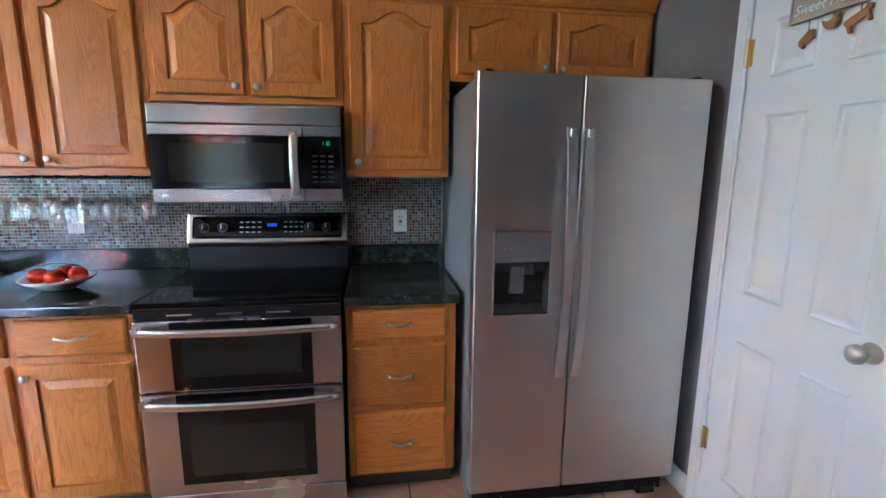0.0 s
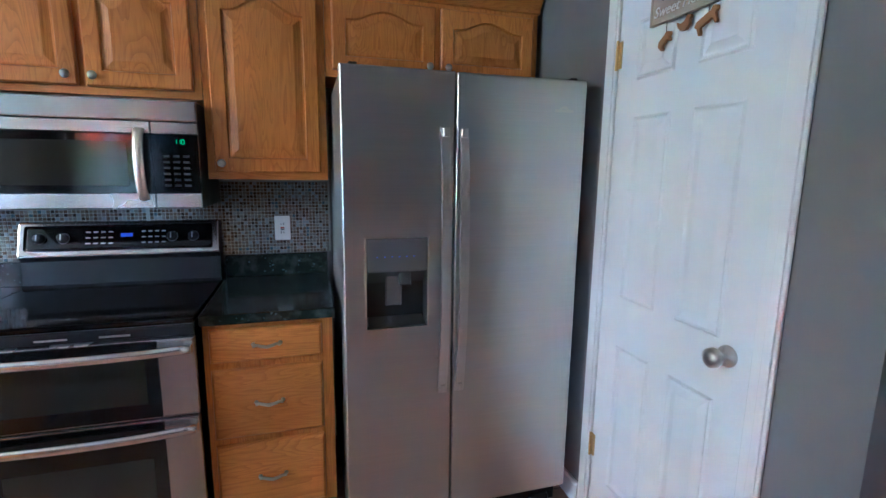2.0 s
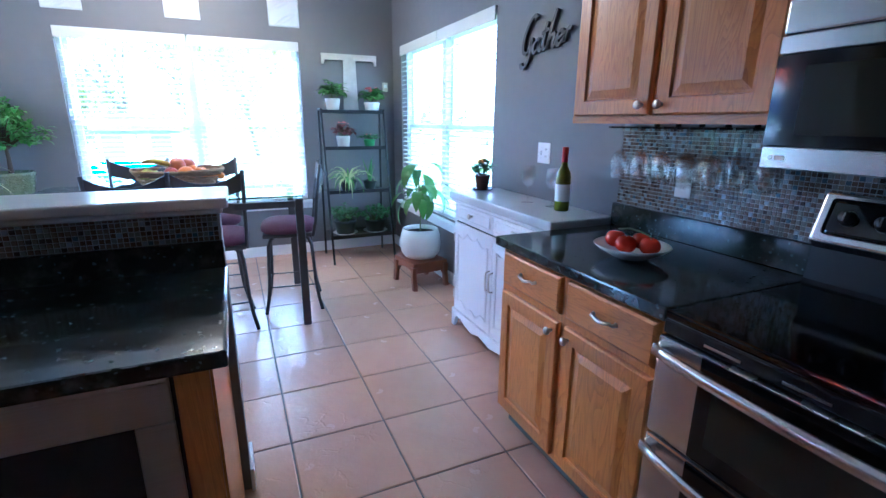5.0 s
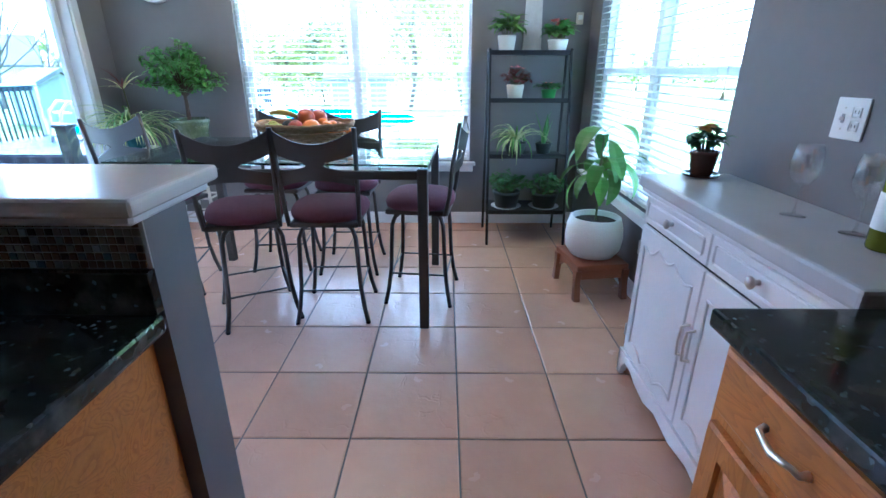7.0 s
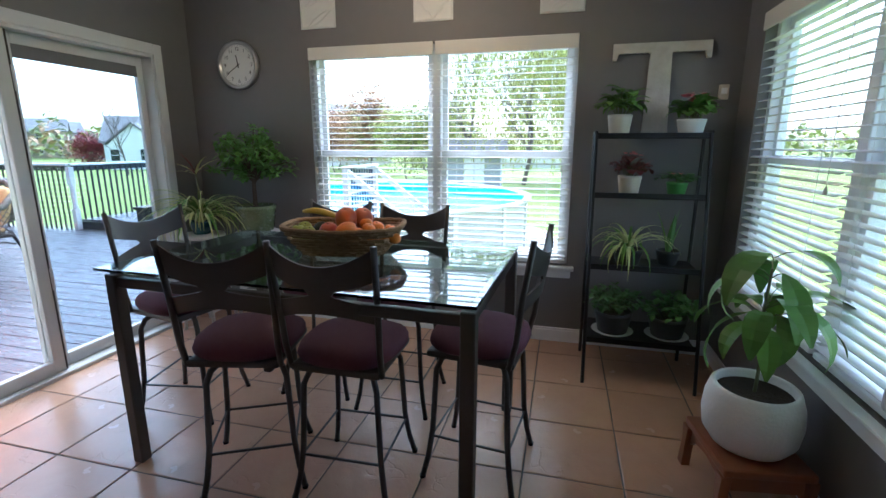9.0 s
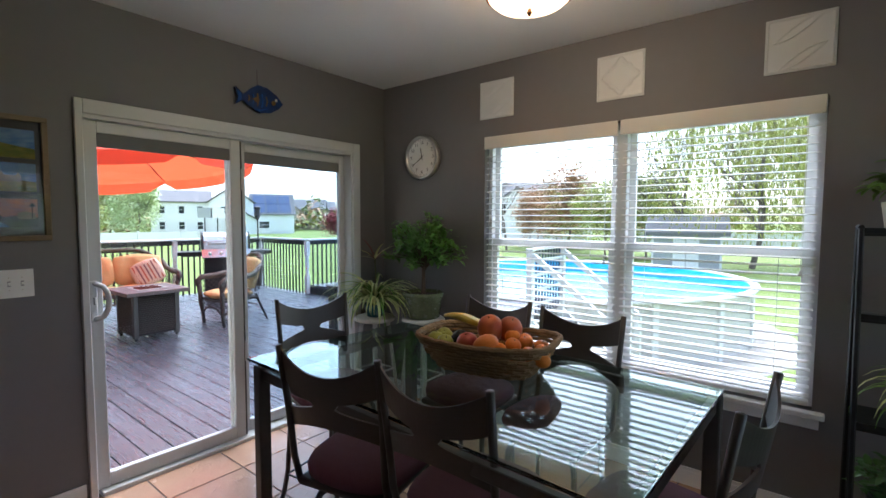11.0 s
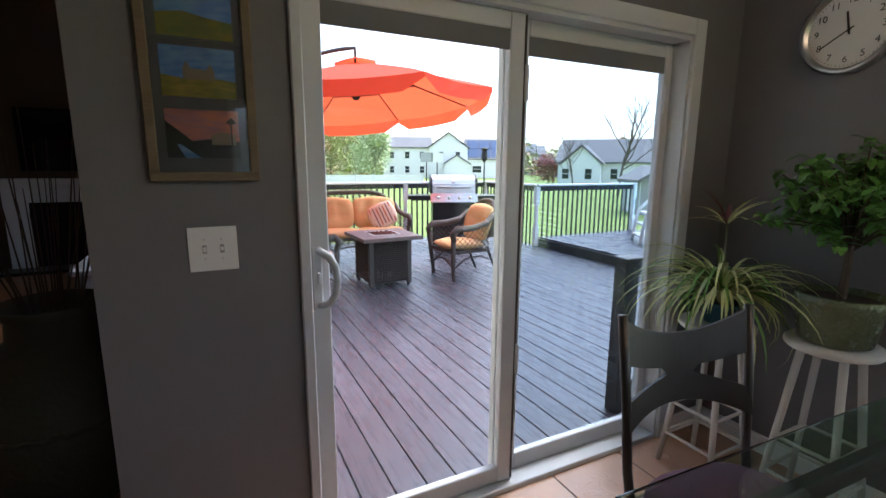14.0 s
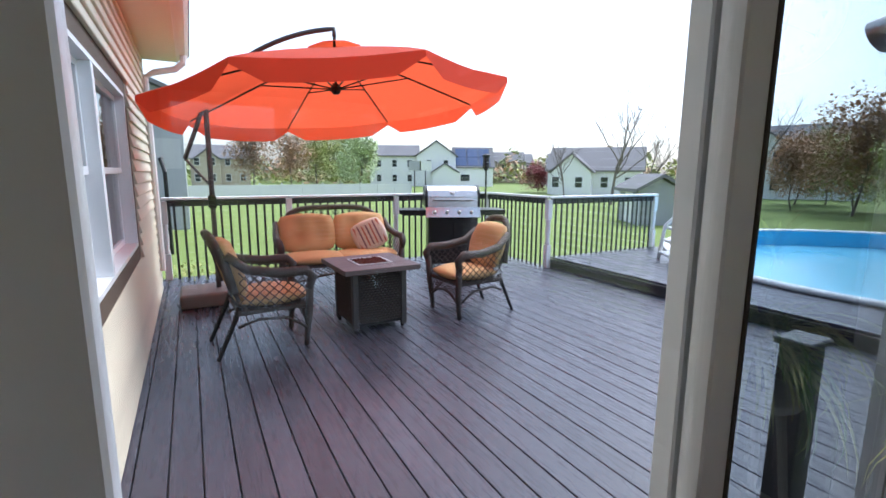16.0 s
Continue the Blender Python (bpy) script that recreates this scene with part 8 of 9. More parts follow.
# ---- umbrella ----
def umbrella():
    u = thing("cantilever_umbrella", "large orange cantilever patio umbrella, open", "umbrella", at=pose(-4.31, -6.053, 0))
    CAN = mat("orange_canvas", (0.80, 0.08, 0.028), 0.75, scale=12, var=0.12, bump=0.12, bump_scale=120)
    nt_ = CAN.node_tree
    tl = nt_.nodes.new("ShaderNodeBsdfTranslucent")
    ms = nt_.nodes.new("ShaderNodeMixShader")
    tl.inputs[0].default_value = (0.92, 0.115, 0.04, 1)
    ms.inputs[0].default_value = 0.48
    nt_.links.new(nt_.nodes["Principled BSDF"].outputs[0], ms.inputs[1])
    nt_.links.new(tl.outputs[0], ms.inputs[2])
    nt_.links.new(ms.outputs[0], nt_.nodes["Material Output"].inputs[0])
    R, Z0, ZA, a0 = 1.845, 2.245, 2.80, 0.102

    def rim(k, r=1.0, dz=0.0):
        a = a0 - k * math.pi / 4
        x, y = math.cos(a) * R * r, math.sin(a) * R * r
        z = Z0 + (ZA - Z0) * (1 - r) ** 0.92 - 0.069 * x + 0.079 * y + dz
        return Vector((x, y, z))
    for k in range(8):
        bm = bmesh.new()
        n, m = 8, 6
        grid = []
        for i in range(n + 1):
            r = 0.09 + 0.91 * i / n
            p, q = rim(k, r), rim(k + 1, r)
            row = []
            for j in range(m + 1):
                w = j / m
                s = p.lerp(q, w)
                s.z -= 0.05 * math.sin(math.pi * w) * r * (1 - r * 0.3)
                row.append(bm.verts.new(s))
            grid.append(row)
        for i in range(n):
            for j in range(m):
                bm.faces.new((grid[i][j], grid[i][j + 1], grid[i + 1][j + 1], grid[i + 1][j]))
        pn = part("canopy_panel", bm, CAN, u, "orange canvas panel", True)
        bm = bmesh.new()
        p, q = rim(k), rim(k + 1)
        top, bot = [], []
        for j in range(m + 1):
            w = j / m
            s = p.lerp(q, w)
            s.z -= 0.05 * math.sin(math.pi * w) * 0.7
            top.append(bm.verts.new(s))
            drop = 0.17 if 0 < j < m else 0.05
            bot.append(bm.verts.new(s * 1.0 + Vector((s.x * 0.004, s.y * 0.004, -drop))))
        for j in range(m):
            bm.faces.new((top[j], top[j + 1], bot[j + 1], bot[j]))
        part("valance", bm, CAN, pn)
        rb = part("rib", T([rim(k, 0.06, -0.03), rim(k, 0.5, -0.022), rim(k, 0.99, -0.012)], 0.010, 6), BLACKMETAL, u)
        part("strut", T([Vector((0, 0, 2.36)), rim(k, 0.48, -0.03)], 0.008, 6), BLACKMETAL, rb)
    bm = bmesh.new()
    vt = [bm.verts.new(rim(k, 0.16, 0.06)) for k in range(8)]
    ap = bm.verts.new((0, 0, ZA + 0.07))
    for k in range(8):
        bm.faces.new((vt[k], vt[(k + 1) % 8], ap))
    part("vent_cap", bm, CAN, u)
    part("hub", lathe([(0.03, 2.31), (0.055, 2.34), (0.055, 2.39), (0.03, 2.42)], 14), BLACKMETAL, u)
    part("centre_rod", T([(0, 0, 2.40), (0, 0, ZA + 0.12)], 0.016, 8), BLACKMETAL, u)
    mx_, my_ = -3.06 + 4.31, -7.0 + 6.053
    part("mast", T([(mx_, my_, DZ + 0.12), (mx_, my_, 2.35)], 0.03, 10), GUNMETAL, u)
    bow = []
    for i in range(15):
        f = i / 14
        bow.append((mx_ * (1 - f), my_ * (1 - f), 2.30 + 0.68 * math.sin(math.pi / 2 * f) ** 0.7))
    part("arm", T([(mx_ + 0.25, my_ - 0.12, 1.62), (mx_ + 0.10, my_ - 0.04, 2.0)] + bow + [(0, 0, ZA + 0.1)], 0.026, 8), GUNMETAL, u, "", True)
    part("crank_box", B(mx_ - 0.04, mx_ + 0.05, my_ - 0.02, my_ + 0.07, 1.05, 1.2, 0.01), BLACKPL, u)
    part("brace", T([(mx_, my_, 1.30), (mx_ + 0.25, my_ - 0.12, 1.62)], 0.014, 6), GUNMETAL, u)
    bs = part("base", B(mx_ - 0.10, mx_ + 0.42, my_ - 0.30, my_ + 0.30, DZ, DZ + 0.17, 0.05, 3), mat("brown_plastic", (0.16, 0.125, 0.10), 0.6, scale=12, var=0.15, bump=0.15), u, "brown weighted base")
    return u


umbrella()


# ---- trees ----
TREEBARK = mat("tree_bark", (0.17, 0.14, 0.12), 0.9, scale=6, var=0.3, bump=0.5)
def tree_mesh(h, crown_r, crown_lo, leaf_size, n_leaf, seed, droop=0.0, thick=0.012):
    """Slender forking trunk under a broken crown: clumps of small leaves, or hanging strands."""
    rng = random.Random(seed)
    wood, crown = bmesh.new(), bmesh.new()
    tips = []

    def limb(p, d, ln, r, depth):
        pts, q = [p], p
        for i in range(3):
            d = (d + Vector((rng.uniform(-0.22, 0.22), rng.uniform(-0.22, 0.22), rng.uniform(-0.05, 0.18)))).normalized()
            q = q + d * ln / 3
            pts.append(q)
        ring_tube(wood, pts, [r, r * 0.8, r * 0.62, r * 0.42], 4 if depth else 8)
        if depth >= 3:
            tips.append((pts[1], pts[3]))
            return
        for k in range(4 if depth else 7):
            a = rng.uniform(0, 2 * math.pi)
            out = Vector((math.cos(a), math.sin(a), rng.uniform(0.2, 0.9)))
            nd = (d * 0.6 + out * 0.7).normalized()
            at = pts[3].lerp(pts[1], rng.uniform(0, 0.9))
            limb(at, nd, ln * rng.uniform(0.5, 0.75), r * 0.42, depth + 1)
        limb(pts[3], d, ln * 0.7, r * 0.45, depth + 1)
    limb(Vector((0, 0, 0)), Vector((0, 0, 1)), h * 0.38, h * thick, 0)
    kz = h / max(t[1].z for t in tips)
    kr = min(1.8, crown_r / max(math.hypot(t[1].x, t[1].y) for t in tips))
    for v in wood.verts:
        v.co.z *= kz
        if v.co.z > h * 0.2:
            v.co.x *= kr
            v.co.y *= kr
    mid, half = (h * 1.03 + crown_lo) / 2, (h * 1.03 - crown_lo) / 2
    if droop:
        for k in range(n_leaf // 20):
            a, u = rng.uniform(0, 2 * math.pi), rng.random() ** 0.5
            x, y = math.cos(a) * crown_r * u, math.sin(a) * crown_r * u
            z = mid + half * math.sqrt(max(0.05, 1 - u * u)) * rng.uniform(0.55, 1.0)
            ln = min(z - crown_lo, rng.uniform(0.25, 0.75) * h)
            sx, sy = rng.uniform(-0.3, 0.3), rng.uniform(-0.3, 0.3)
            for i in range(20):
                w = i / 19
                p = (x + sx * w + rng.gauss(0, 0.06), y + sy * w + rng.gauss(0, 0.06), z - ln * w + rng.gauss(0, 0.05))
                leaf(crown, p, rng.uniform(0, 360), rng.uniform(-88, -35), leaf_size * rng.uniform(0.7, 1.3), leaf_size * 0.24, 0.3, 2, 0.2)
        return wood, crown
    clumps = []
    while len(clumps) < 70:
        p = Vector((rng.uniform(-1, 1), rng.uniform(-1, 1), rng.uniform(-1, 1)))
        if 0.3 < p.length < 1.0:
            taper = 1 - 0.35 * max(0.0, p.z)
            clumps.append(Vector((p.x * crown_r * taper, p.y * crown_r * taper, mid + p.z * half)))
    for i in range(n_leaf):
        if i % 3:
            c, sg = clumps[rng.randrange(70)], crown_r * 0.15
        else:
            a, b = tips[rng.randrange(len(tips))]
            c = a.lerp(b, rng.random())
            c, sg = Vector((c.x * kr, c.y * kr, c.z * kz)), crown_r * 0.07
        p = c + Vector((rng.gauss(0, sg), rng.gauss(0, sg), rng.gauss(0, sg)))
        if p.z > crown_lo * 0.7:
            leaf(crown, p, rng.uniform(0, 360), rng.uniform(-40, 60), leaf_size * rng.uniform(0.6, 1.3), leaf_size * 0.65, 0.4, 2, 0.2)
    return wood, crown


FOLIAGE = {"spring": leafmat("foliage_spring", (0.40, 0.43, 0.13), (0.28, 0.32, 0.09), 0.7), "willow": leafmat("foliage_willow", (0.45, 0.46, 0.11), (0.31, 0.35, 0.07), 0.7),
           "rust": leafmat("foliage_rust", (0.46, 0.29, 0.17), (0.34, 0.21, 0.12), 0.8), "white": leafmat("foliage_blossom", (0.56, 0.62, 0.38), (0.36, 0.46, 0.18), 0.8),
           "green": leafmat("foliage_green", (0.27, 0.31, 0.15), (0.19, 0.22, 0.10), 0.8), "red": leafmat("foliage_red", (0.32, 0.03, 0.05), (0.20, 0.018, 0.03), 0.7)}
TRUNKS = {}


def tree(kind, x, y, h, r, lo, leafs, n, seed, label, droop=0.0, thick=0.012):
    key = (kind, seed)
    if key not in TRUNKS:
        t = thing("tree", label, "tree", at=pose(x, y, GZ))
        wood, crown = tree_mesh(h, r, lo, leafs, n, seed, droop, thick)
        part("trunk", wood, TREEBARK, t)
        if n:
            part("crown", crown, FOLIAGE[kind], t)
        else:
            crown.free()
        TRUNKS[key] = (t, h)
        return t
    t, h0 = TRUNKS[key]
    c = copy_thing(t, pose(x, y, GZ, 0, 0, (x * 37) % 360))
    c.scale = (h / h0,) * 3
    return c


tree("white", -18.4, -48.4, 8.0, 2.3, 1.2, 0.3, 6500, 1, "pale blossoming pear tree in the neighbours' yard", 0, 0.012)
tree("rust", -9.9, -62.5, 8.2, 3.2, 1.6, 0.34, 3600, 2, "rust coloured budding tree beyond the fence", 0, 0.012)
tree("rust", -14.6, -65.8, 8.2, 3.2, 1.6, 0.34, 3600, 2, "rust coloured budding tree beyond the fence", 0, 0.012)
tree("spring", -20.1, -73.9, 9.0, 4.0, 1.0, 0.34, 6000, 6, "yellow green spring tree beyond the fence", 0, 0.012)
tree("spring", -24.7, -77.8, 9.0, 4.0, 1.0, 0.34, 6000, 6, "yellow green spring tree beyond the fence", 0, 0.012)
tree("bare", -32.6, -27.6, 11.0, 5.0, 2, 0.1, 0, 3, "tall bare branching tree", 0, 0.012)
tree("bare", -34.1, -34.6, 7.5, 4.0, 2, 0.1, 0, 3, "tall bare branching tree", 0, 0.012)
tree("red", -42.4, -48.6, 3.6, 2.2, 0.3, 0.28, 3000, 5, "small dark red leaved tree", 0, 0.012)
tree("bare", -37.5, -28.0, 8.0, 4.0, 2, 0.1, 0, 3, "tall bare branching tree", 0, 0.012)
tree("rust", -40.9, -18.6, 5.4, 3.2, 1.6, 0.34, 3600, 2, "reddish budding tree behind the pool", 0, 0.012)
tree("rust", -38.5, -14.1, 7.2, 3.2, 1.6, 0.34, 3600, 2, "reddish budding tree behind the pool", 0, 0.012)
tree("spring", -49.1, -19.9, 6.1, 4.0, 1.0, 0.34, 6000, 6, "yellow green spring tree behind the pool", 0, 0.012)
tree("bare", -34.7, -17.6, 9.0, 4.0, 2, 0.1, 0, 3, "tall bare branching tree", 0, 0.012)
tree("willow", -31.9, -0.7, 11.5, 5.6, 1.2, 0.30, 13000, 8, "large yellow green weeping willow", 0.55, 0.014)
tree("willow", -35.9, 2.8, 11.5, 5.6, 1.2, 0.30, 13000, 8, "large yellow green weeping willow", 0.55, 0.014)
tree("bare", -32.3, -4.4, 11.0, 5.0, 2, 0.1, 0, 3, "tall bare branching tree", 0, 0.012)
tree("green", -36.8, -7.4, 6.1, 3.0, 0.5, 0.28, 5000, 7, "dark green tree behind the pool", 0, 0.012)
tree("spring", -33.1, -9.0, 5.4, 4.0, 1.0, 0.34, 6000, 6, "yellow green spring tree behind the pool", 0, 0.012)
tree("spring", -42.4, -15.5, 5.4, 4.0, 1.0, 0.34, 6000, 6, "yellow green spring tree behind the pool", 0, 0.012)
tree("rust", -46.5, -21.0, 6.1, 3.2, 1.6, 0.34, 3600, 2, "reddish budding tree behind the pool", 0, 0.012)
tree("green", -14.0, 36.0, 9.0, 3.0, 0.5, 0.28, 5000, 7, "dark green tree across the north lawn", 0, 0.012)
tree("spring", -26.0, 34.0, 9.0, 4.0, 1.0, 0.34, 6000, 6, "yellow green spring tree across the north lawn", 0, 0.012)

# low hedge at the railing and distant woods
hb = bmesh.new()
rng = random.Random(61)
for k in range(5200):
    x = rng.uniform(-6.8, -2.0)
    leaf(hb, (x, -9.3 + rng.gauss(0, 0.25), GZ + 0.1 + 0.95 * rng.random() * (0.8 + 0.2 * math.sin(x * 4))), rng.uniform(0, 360), rng.uniform(-20, 70), 0.07, 0.045, 0.3, 2, 0.2)
tagged(part("hedge", hb, FOLIAGE["spring"]), "low yellow green shrubs below the railing", "shrubs", "", "stuff")
for nm, kind, lim, n, hh, lab in (("far_woods", "green", (150, 285), 5200, 8, "distant mixed woods along the horizon"), ("far_thicket", "rust", (185, 262), 3000, 7, "distant reddish brown thicket"), ("far_spring_trees", "spring", (140, 275), 3600, 6.5, "distant yellow green trees")):
    fw = bmesh.new()
    for k in range(n):
        a = radians(rng.uniform(*lim))
        d = rng.uniform(105, 150)
        top = hh * (0.55 + 0.3 * math.sin(math.degrees(a) * 0.5 + n) + 0.25 * math.sin(math.degrees(a) * 1.7))
        leaf(fw, (-3 + math.cos(a) * d, math.sin(a) * d, GZ + rng.random() ** 0.8 * max(1.0, top)), rng.uniform(0, 360), rng.uniform(-30, 70), rng.uniform(0.9, 1.9), rng.uniform(0.8, 1.5), 0.4, 2, 0.2)
    tagged(part(nm, fw, FOLIAGE[kind]), lab, "woods", "", "stuff")


# ---- neighbouring houses ----
HWHITE = mat("white_siding", (0.90, 0.885, 0.87), 0.6, scale=2, var=0.06, stretch=(0.2, 0.2, 8), bump=0.2, bump_scale=6)
HGREY = mat("grey_siding", (0.36, 0.37, 0.38), 0.6, scale=2, var=0.1, stretch=(0.2, 0.2, 8), bump=0.2, bump_scale=6)
HCREAM = mat("tan_siding", (0.50, 0.43, 0.33), 0.6, scale=2, var=0.08, stretch=(0.2, 0.2, 8), bump=0.2, bump_scale=6)
ROOFG = MATS["roof_shingle_grey"]
SOLAR = mat("solar_blue", (0.05, 0.09, 0.20), 0.15, scale=3, var=0.3)
PANEDARK = mat("dark_window_pane", (0.03, 0.035, 0.04), 0.08, scale=2, var=0.2)


def gable(h, name, w, d, wall_h, roof_h, x, y, material, face="x"):
    """A block with a pitched roof; the ridge runs along x, or along y with face 'y'."""
    wl_ = part("wall", B(x, x + w, y, y + d, 0, wall_h), material, h)
    o = 0.35
    if face == "x":
        part("roof", slab_from([(y - o, wall_h - 0.1), (y + d / 2, wall_h + roof_h), (y + d + o, wall_h - 0.1), (y + d + o, wall_h + 0.08), (y + d / 2, wall_h + roof_h + 0.2), (y - o, wall_h + 0.08)], x - o, x + w + o, axes="yz"), ROOFG, h)
        part("gable_wall", slab_from([(y, wall_h), (y + d, wall_h), (y + d / 2, wall_h + roof_h - 0.05)], x, x + w, axes="yz"), material, h)
    else:
        part("roof", slab_from([(x - o, wall_h - 0.1), (x + w / 2, wall_h + roof_h), (x + w + o, wall_h - 0.1), (x + w + o, wall_h + 0.08), (x + w / 2, wall_h + roof_h + 0.2), (x - o, wall_h + 0.08)], y - o, y + d + o), ROOFG, h)
        part("gable_wall", slab_from([(x, wall_h), (x + w, wall_h), (x + w / 2, wall_h + roof_h - 0.05)], y, y + d), material, h)
    return wl_


def house_window(h, x, y, z, w=0.75, hh=1.15):
    f = part("window", B(x - w / 2 - 0.08, x + w / 2 + 0.08, y - 0.06, y + 0.02, z - 0.08, z + hh + 0.08), TRIM, h)
    part("pane", B(x - w / 2, x + w / 2, y - 0.075, y - 0.055, z, z + hh), PANEDARK, f)
    part("glazing_bar", B(x - w / 2, x + w / 2, y - 0.085, y - 0.07, z + hh / 2 - 0.03, z + hh / 2 + 0.03), TRIM, f)


def white_house():
    """Two storeys, a front gable, a garage, solar panels. Front towards negative y of its own."""
    h = thing("house", "white two-storey house with solar panels on the roof", "house", at=pose(-40.5, -77.5, GZ, 0, 0, 154))
    gable(h, "main", 8.5, 8, 5.4, 1.9, -10, 0, HWHITE)
    gable(h, "gabled", 7, 8.4, 5.4, 2.6, -1.6, -0.6, HWHITE, "y")
    gable(h, "wing", 7, 7, 3.4, 3.6, 5.3, 0.4, HWHITE)
    gable(h, "porch", 4.4, 1.6, 2.5, 1.5, 1.2, -2.2, HWHITE, "y")
    for x in (-8.4, -5.6, -2.9):
        house_window(h, x, 0, 3.5)
        house_window(h, x, 0, 0.9)
    for x in (0.6, 3.6):
        house_window(h, x, -0.6, 3.5)
    house_window(h, 7.2, 0.4, 1.0, 1.6)
    for i in range(3):
        for j in range(2):
            s = B(5.5 + i * 2.15, 7.5 + i * 2.15, -0.03, 0.03, 0.3 + j * 2.2, 2.4 + j * 2.2)
            part("solar_panel", moved(s, pose(0, 0.1, 3.55, -44, 0, 0)), SOLAR, h, "dark blue solar panel")
    return h


white_house()


def plain_house(x, y, turn, w, d, wall_h, roof_h, material, label, rows, face="x"):
    h = thing("house", label, "house", at=pose(x, y, GZ, 0, 0, turn))
    gable(h, "main", w, d, wall_h, roof_h, -w / 2, 0, material, face)
    gable(h, "ell", w * 0.42, d * 0.5, wall_h * 0.94, roof_h * 0.75, -w * 0.42, -d * 0.25, material, "y")
    for k in range(rows):
        z = 0.9 + k * 2.6
        for i in range(4):
            xx = -w / 2 + w * (i + 0.5) / 4
            house_window(h, xx, -d * 0.25 if xx < -0.02 * w and xx > -w * 0.42 else 0, z)
    return h


plain_house(-44.5, -41.2, 128, 10.5, 8, 2.8, 2.7, HWHITE, "low white house with a wide grey roof", 1)
plain_house(3.3, -24.0, 180, 12, 8, 5.6, 2.6, HGREY, "grey sided two-storey neighbour house", 2, "y")
plain_house(-7.5, -88.0, 175, 9, 7, 4.6, 2.2, HCREAM, "cream house beyond the white fence", 2)
for x, y, m, a in ((-62, -105, HWHITE, 150), (-72, -100, HCREAM, 140), (-82, -108, HGREY, 150), (-92, -96, HWHITE, 130), (-57.3, -26.1, HWHITE, 110), (-63.1, -27.8, HWHITE, 110), (-20, 62, HWHITE, 5), (-42, 58, HCREAM, 20), (-6, 60, HGREY, 0)):
    plain_house(x, y, a, 12, 8, 5.2, 2.4, m, "far two-storey house with a grey roof", 2)


def shed(x, y, turn):
    s = thing("garden_shed", "small grey garden shed with white doors", "shed", at=pose(x, y, GZ, 0, 0, turn))
    gable(s, "shed", 3.2, 2.4, 1.9, 0.7, -1.6, 0, HGREY)
    part("door", B(-0.6, -0.02, -0.03, 0.0, 0.05, 1.75), TRIM, s)
    part("door", B(0.02, 0.6, -0.03, 0.0, 0.05, 1.75), TRIM, s)
    part("corner_trim", B(-1.62, -1.52, -0.02, 0.0, 0, 1.9), TRIM, s)
    part("corner_trim", B(1.52, 1.62, -0.02, 0.0, 0, 1.9), TRIM, s)
    return s


shed(-22.8, -17.6, 60).scale = (0.85, 0.85, 0.9)
shed(-28.5, -3.3, 100)
fn = thing("white_fence", "long white vinyl fence beyond the lawn", "fence", at=pose(-13.4, -45.6, GZ, 0, 0, 4))
for i in range(14):
    part("panel", B(-1.0 + i * 1.9 - 9, 0.8 + i * 1.9 - 9, -0.02, 0.02, 0.05, 1.35), RAILW, fn)
    part("post", B(-1.1 + i * 1.9 - 9, -0.98 + i * 1.9 - 9, -0.07, 0.07, 0, 1.5), RAILW, fn)
f2 = thing("white_fence", "long white vinyl fence behind the willows", "fence", at=pose(-53.9, -0.6, GZ, 0, 0, 82))
for i in range(14):
    part("panel", B(-13.0 + i * 1.9, -11.2 + i * 1.9, -0.02, 0.02, 0.05, 1.35), RAILW, f2)
    part("post", B(-13.1 + i * 1.9, -12.98 + i * 1.9, -0.07, 0.07, 0, 1.5), RAILW, f2)
bk = thing("basketball_hoop", "black basketball hoop on a pole", "basketball hoop", at=pose(-2.2, -17.2, GZ, 0, 0, 200))
part("pole", T([(0, 0, 0), (0, 0, 2.5), (0, 0.3, 2.9)], 0.06, 8), BLACKMETAL, bk)
part("backboard", B(-0.6, 0.6, 0.30, 0.34, 2.6, 3.5), HGREY, bk, "grey backboard")
part("rim", T([(0.22 * math.cos(a), 0.58 + 0.22 * math.sin(a), 2.8) for a in np.linspace(0, 6.0, 16)], 0.012, 6), mat("hoop_red", (0.5, 0.05, 0.02), 0.5, scale=10, var=0.1), bk)
for x in (-25.5, -24.2):
    b2_ = thing("basketball_hoop", "pale basketball backboard beyond the fence", "basketball hoop", at=pose(x * 0.98, -46.0, GZ))
    part("pole", T([(0, 0, 0), (0, 0, 3.2)], 0.06, 8), BLACKMETAL, b2_)
    part("backboard", B(-0.7, 0.7, 0.05, 0.1, 2.7, 3.7), RAILW if x < -25 else HGREY, b2_)

# ---- living room, seen through the opening ----
CLAY = mat("dark_clay", (0.075, 0.07, 0.045), 0.6, scale=9, var=0.3, bump=0.4, bump_scale=40)
vs = thing("floor_vase", "large dark clay floor vase with dry twigs", "vase", at=pose(-1.80, -2.05, -0.002))
part("body", lathe([(0.16, 0.0), (0.20, 0.02), (0.30, 0.22), (0.335, 0.40), (0.31, 0.56), (0.22, 0.70), (0.165, 0.76), (0.16, 0.84), (0.20, 0.895), (0.19, 0.90), (0.14, 0.85)], 36), CLAY, vs, "", True)
part("relief_band", T([(0.333 * math.cos(2 * math.pi * k / 48), 0.333 * math.sin(2 * math.pi * k / 48), 0.44 + 0.008 * (k % 2)) for k in range(48)], 0.008, 6, True), CLAY, vs)
rng = random.Random(71)
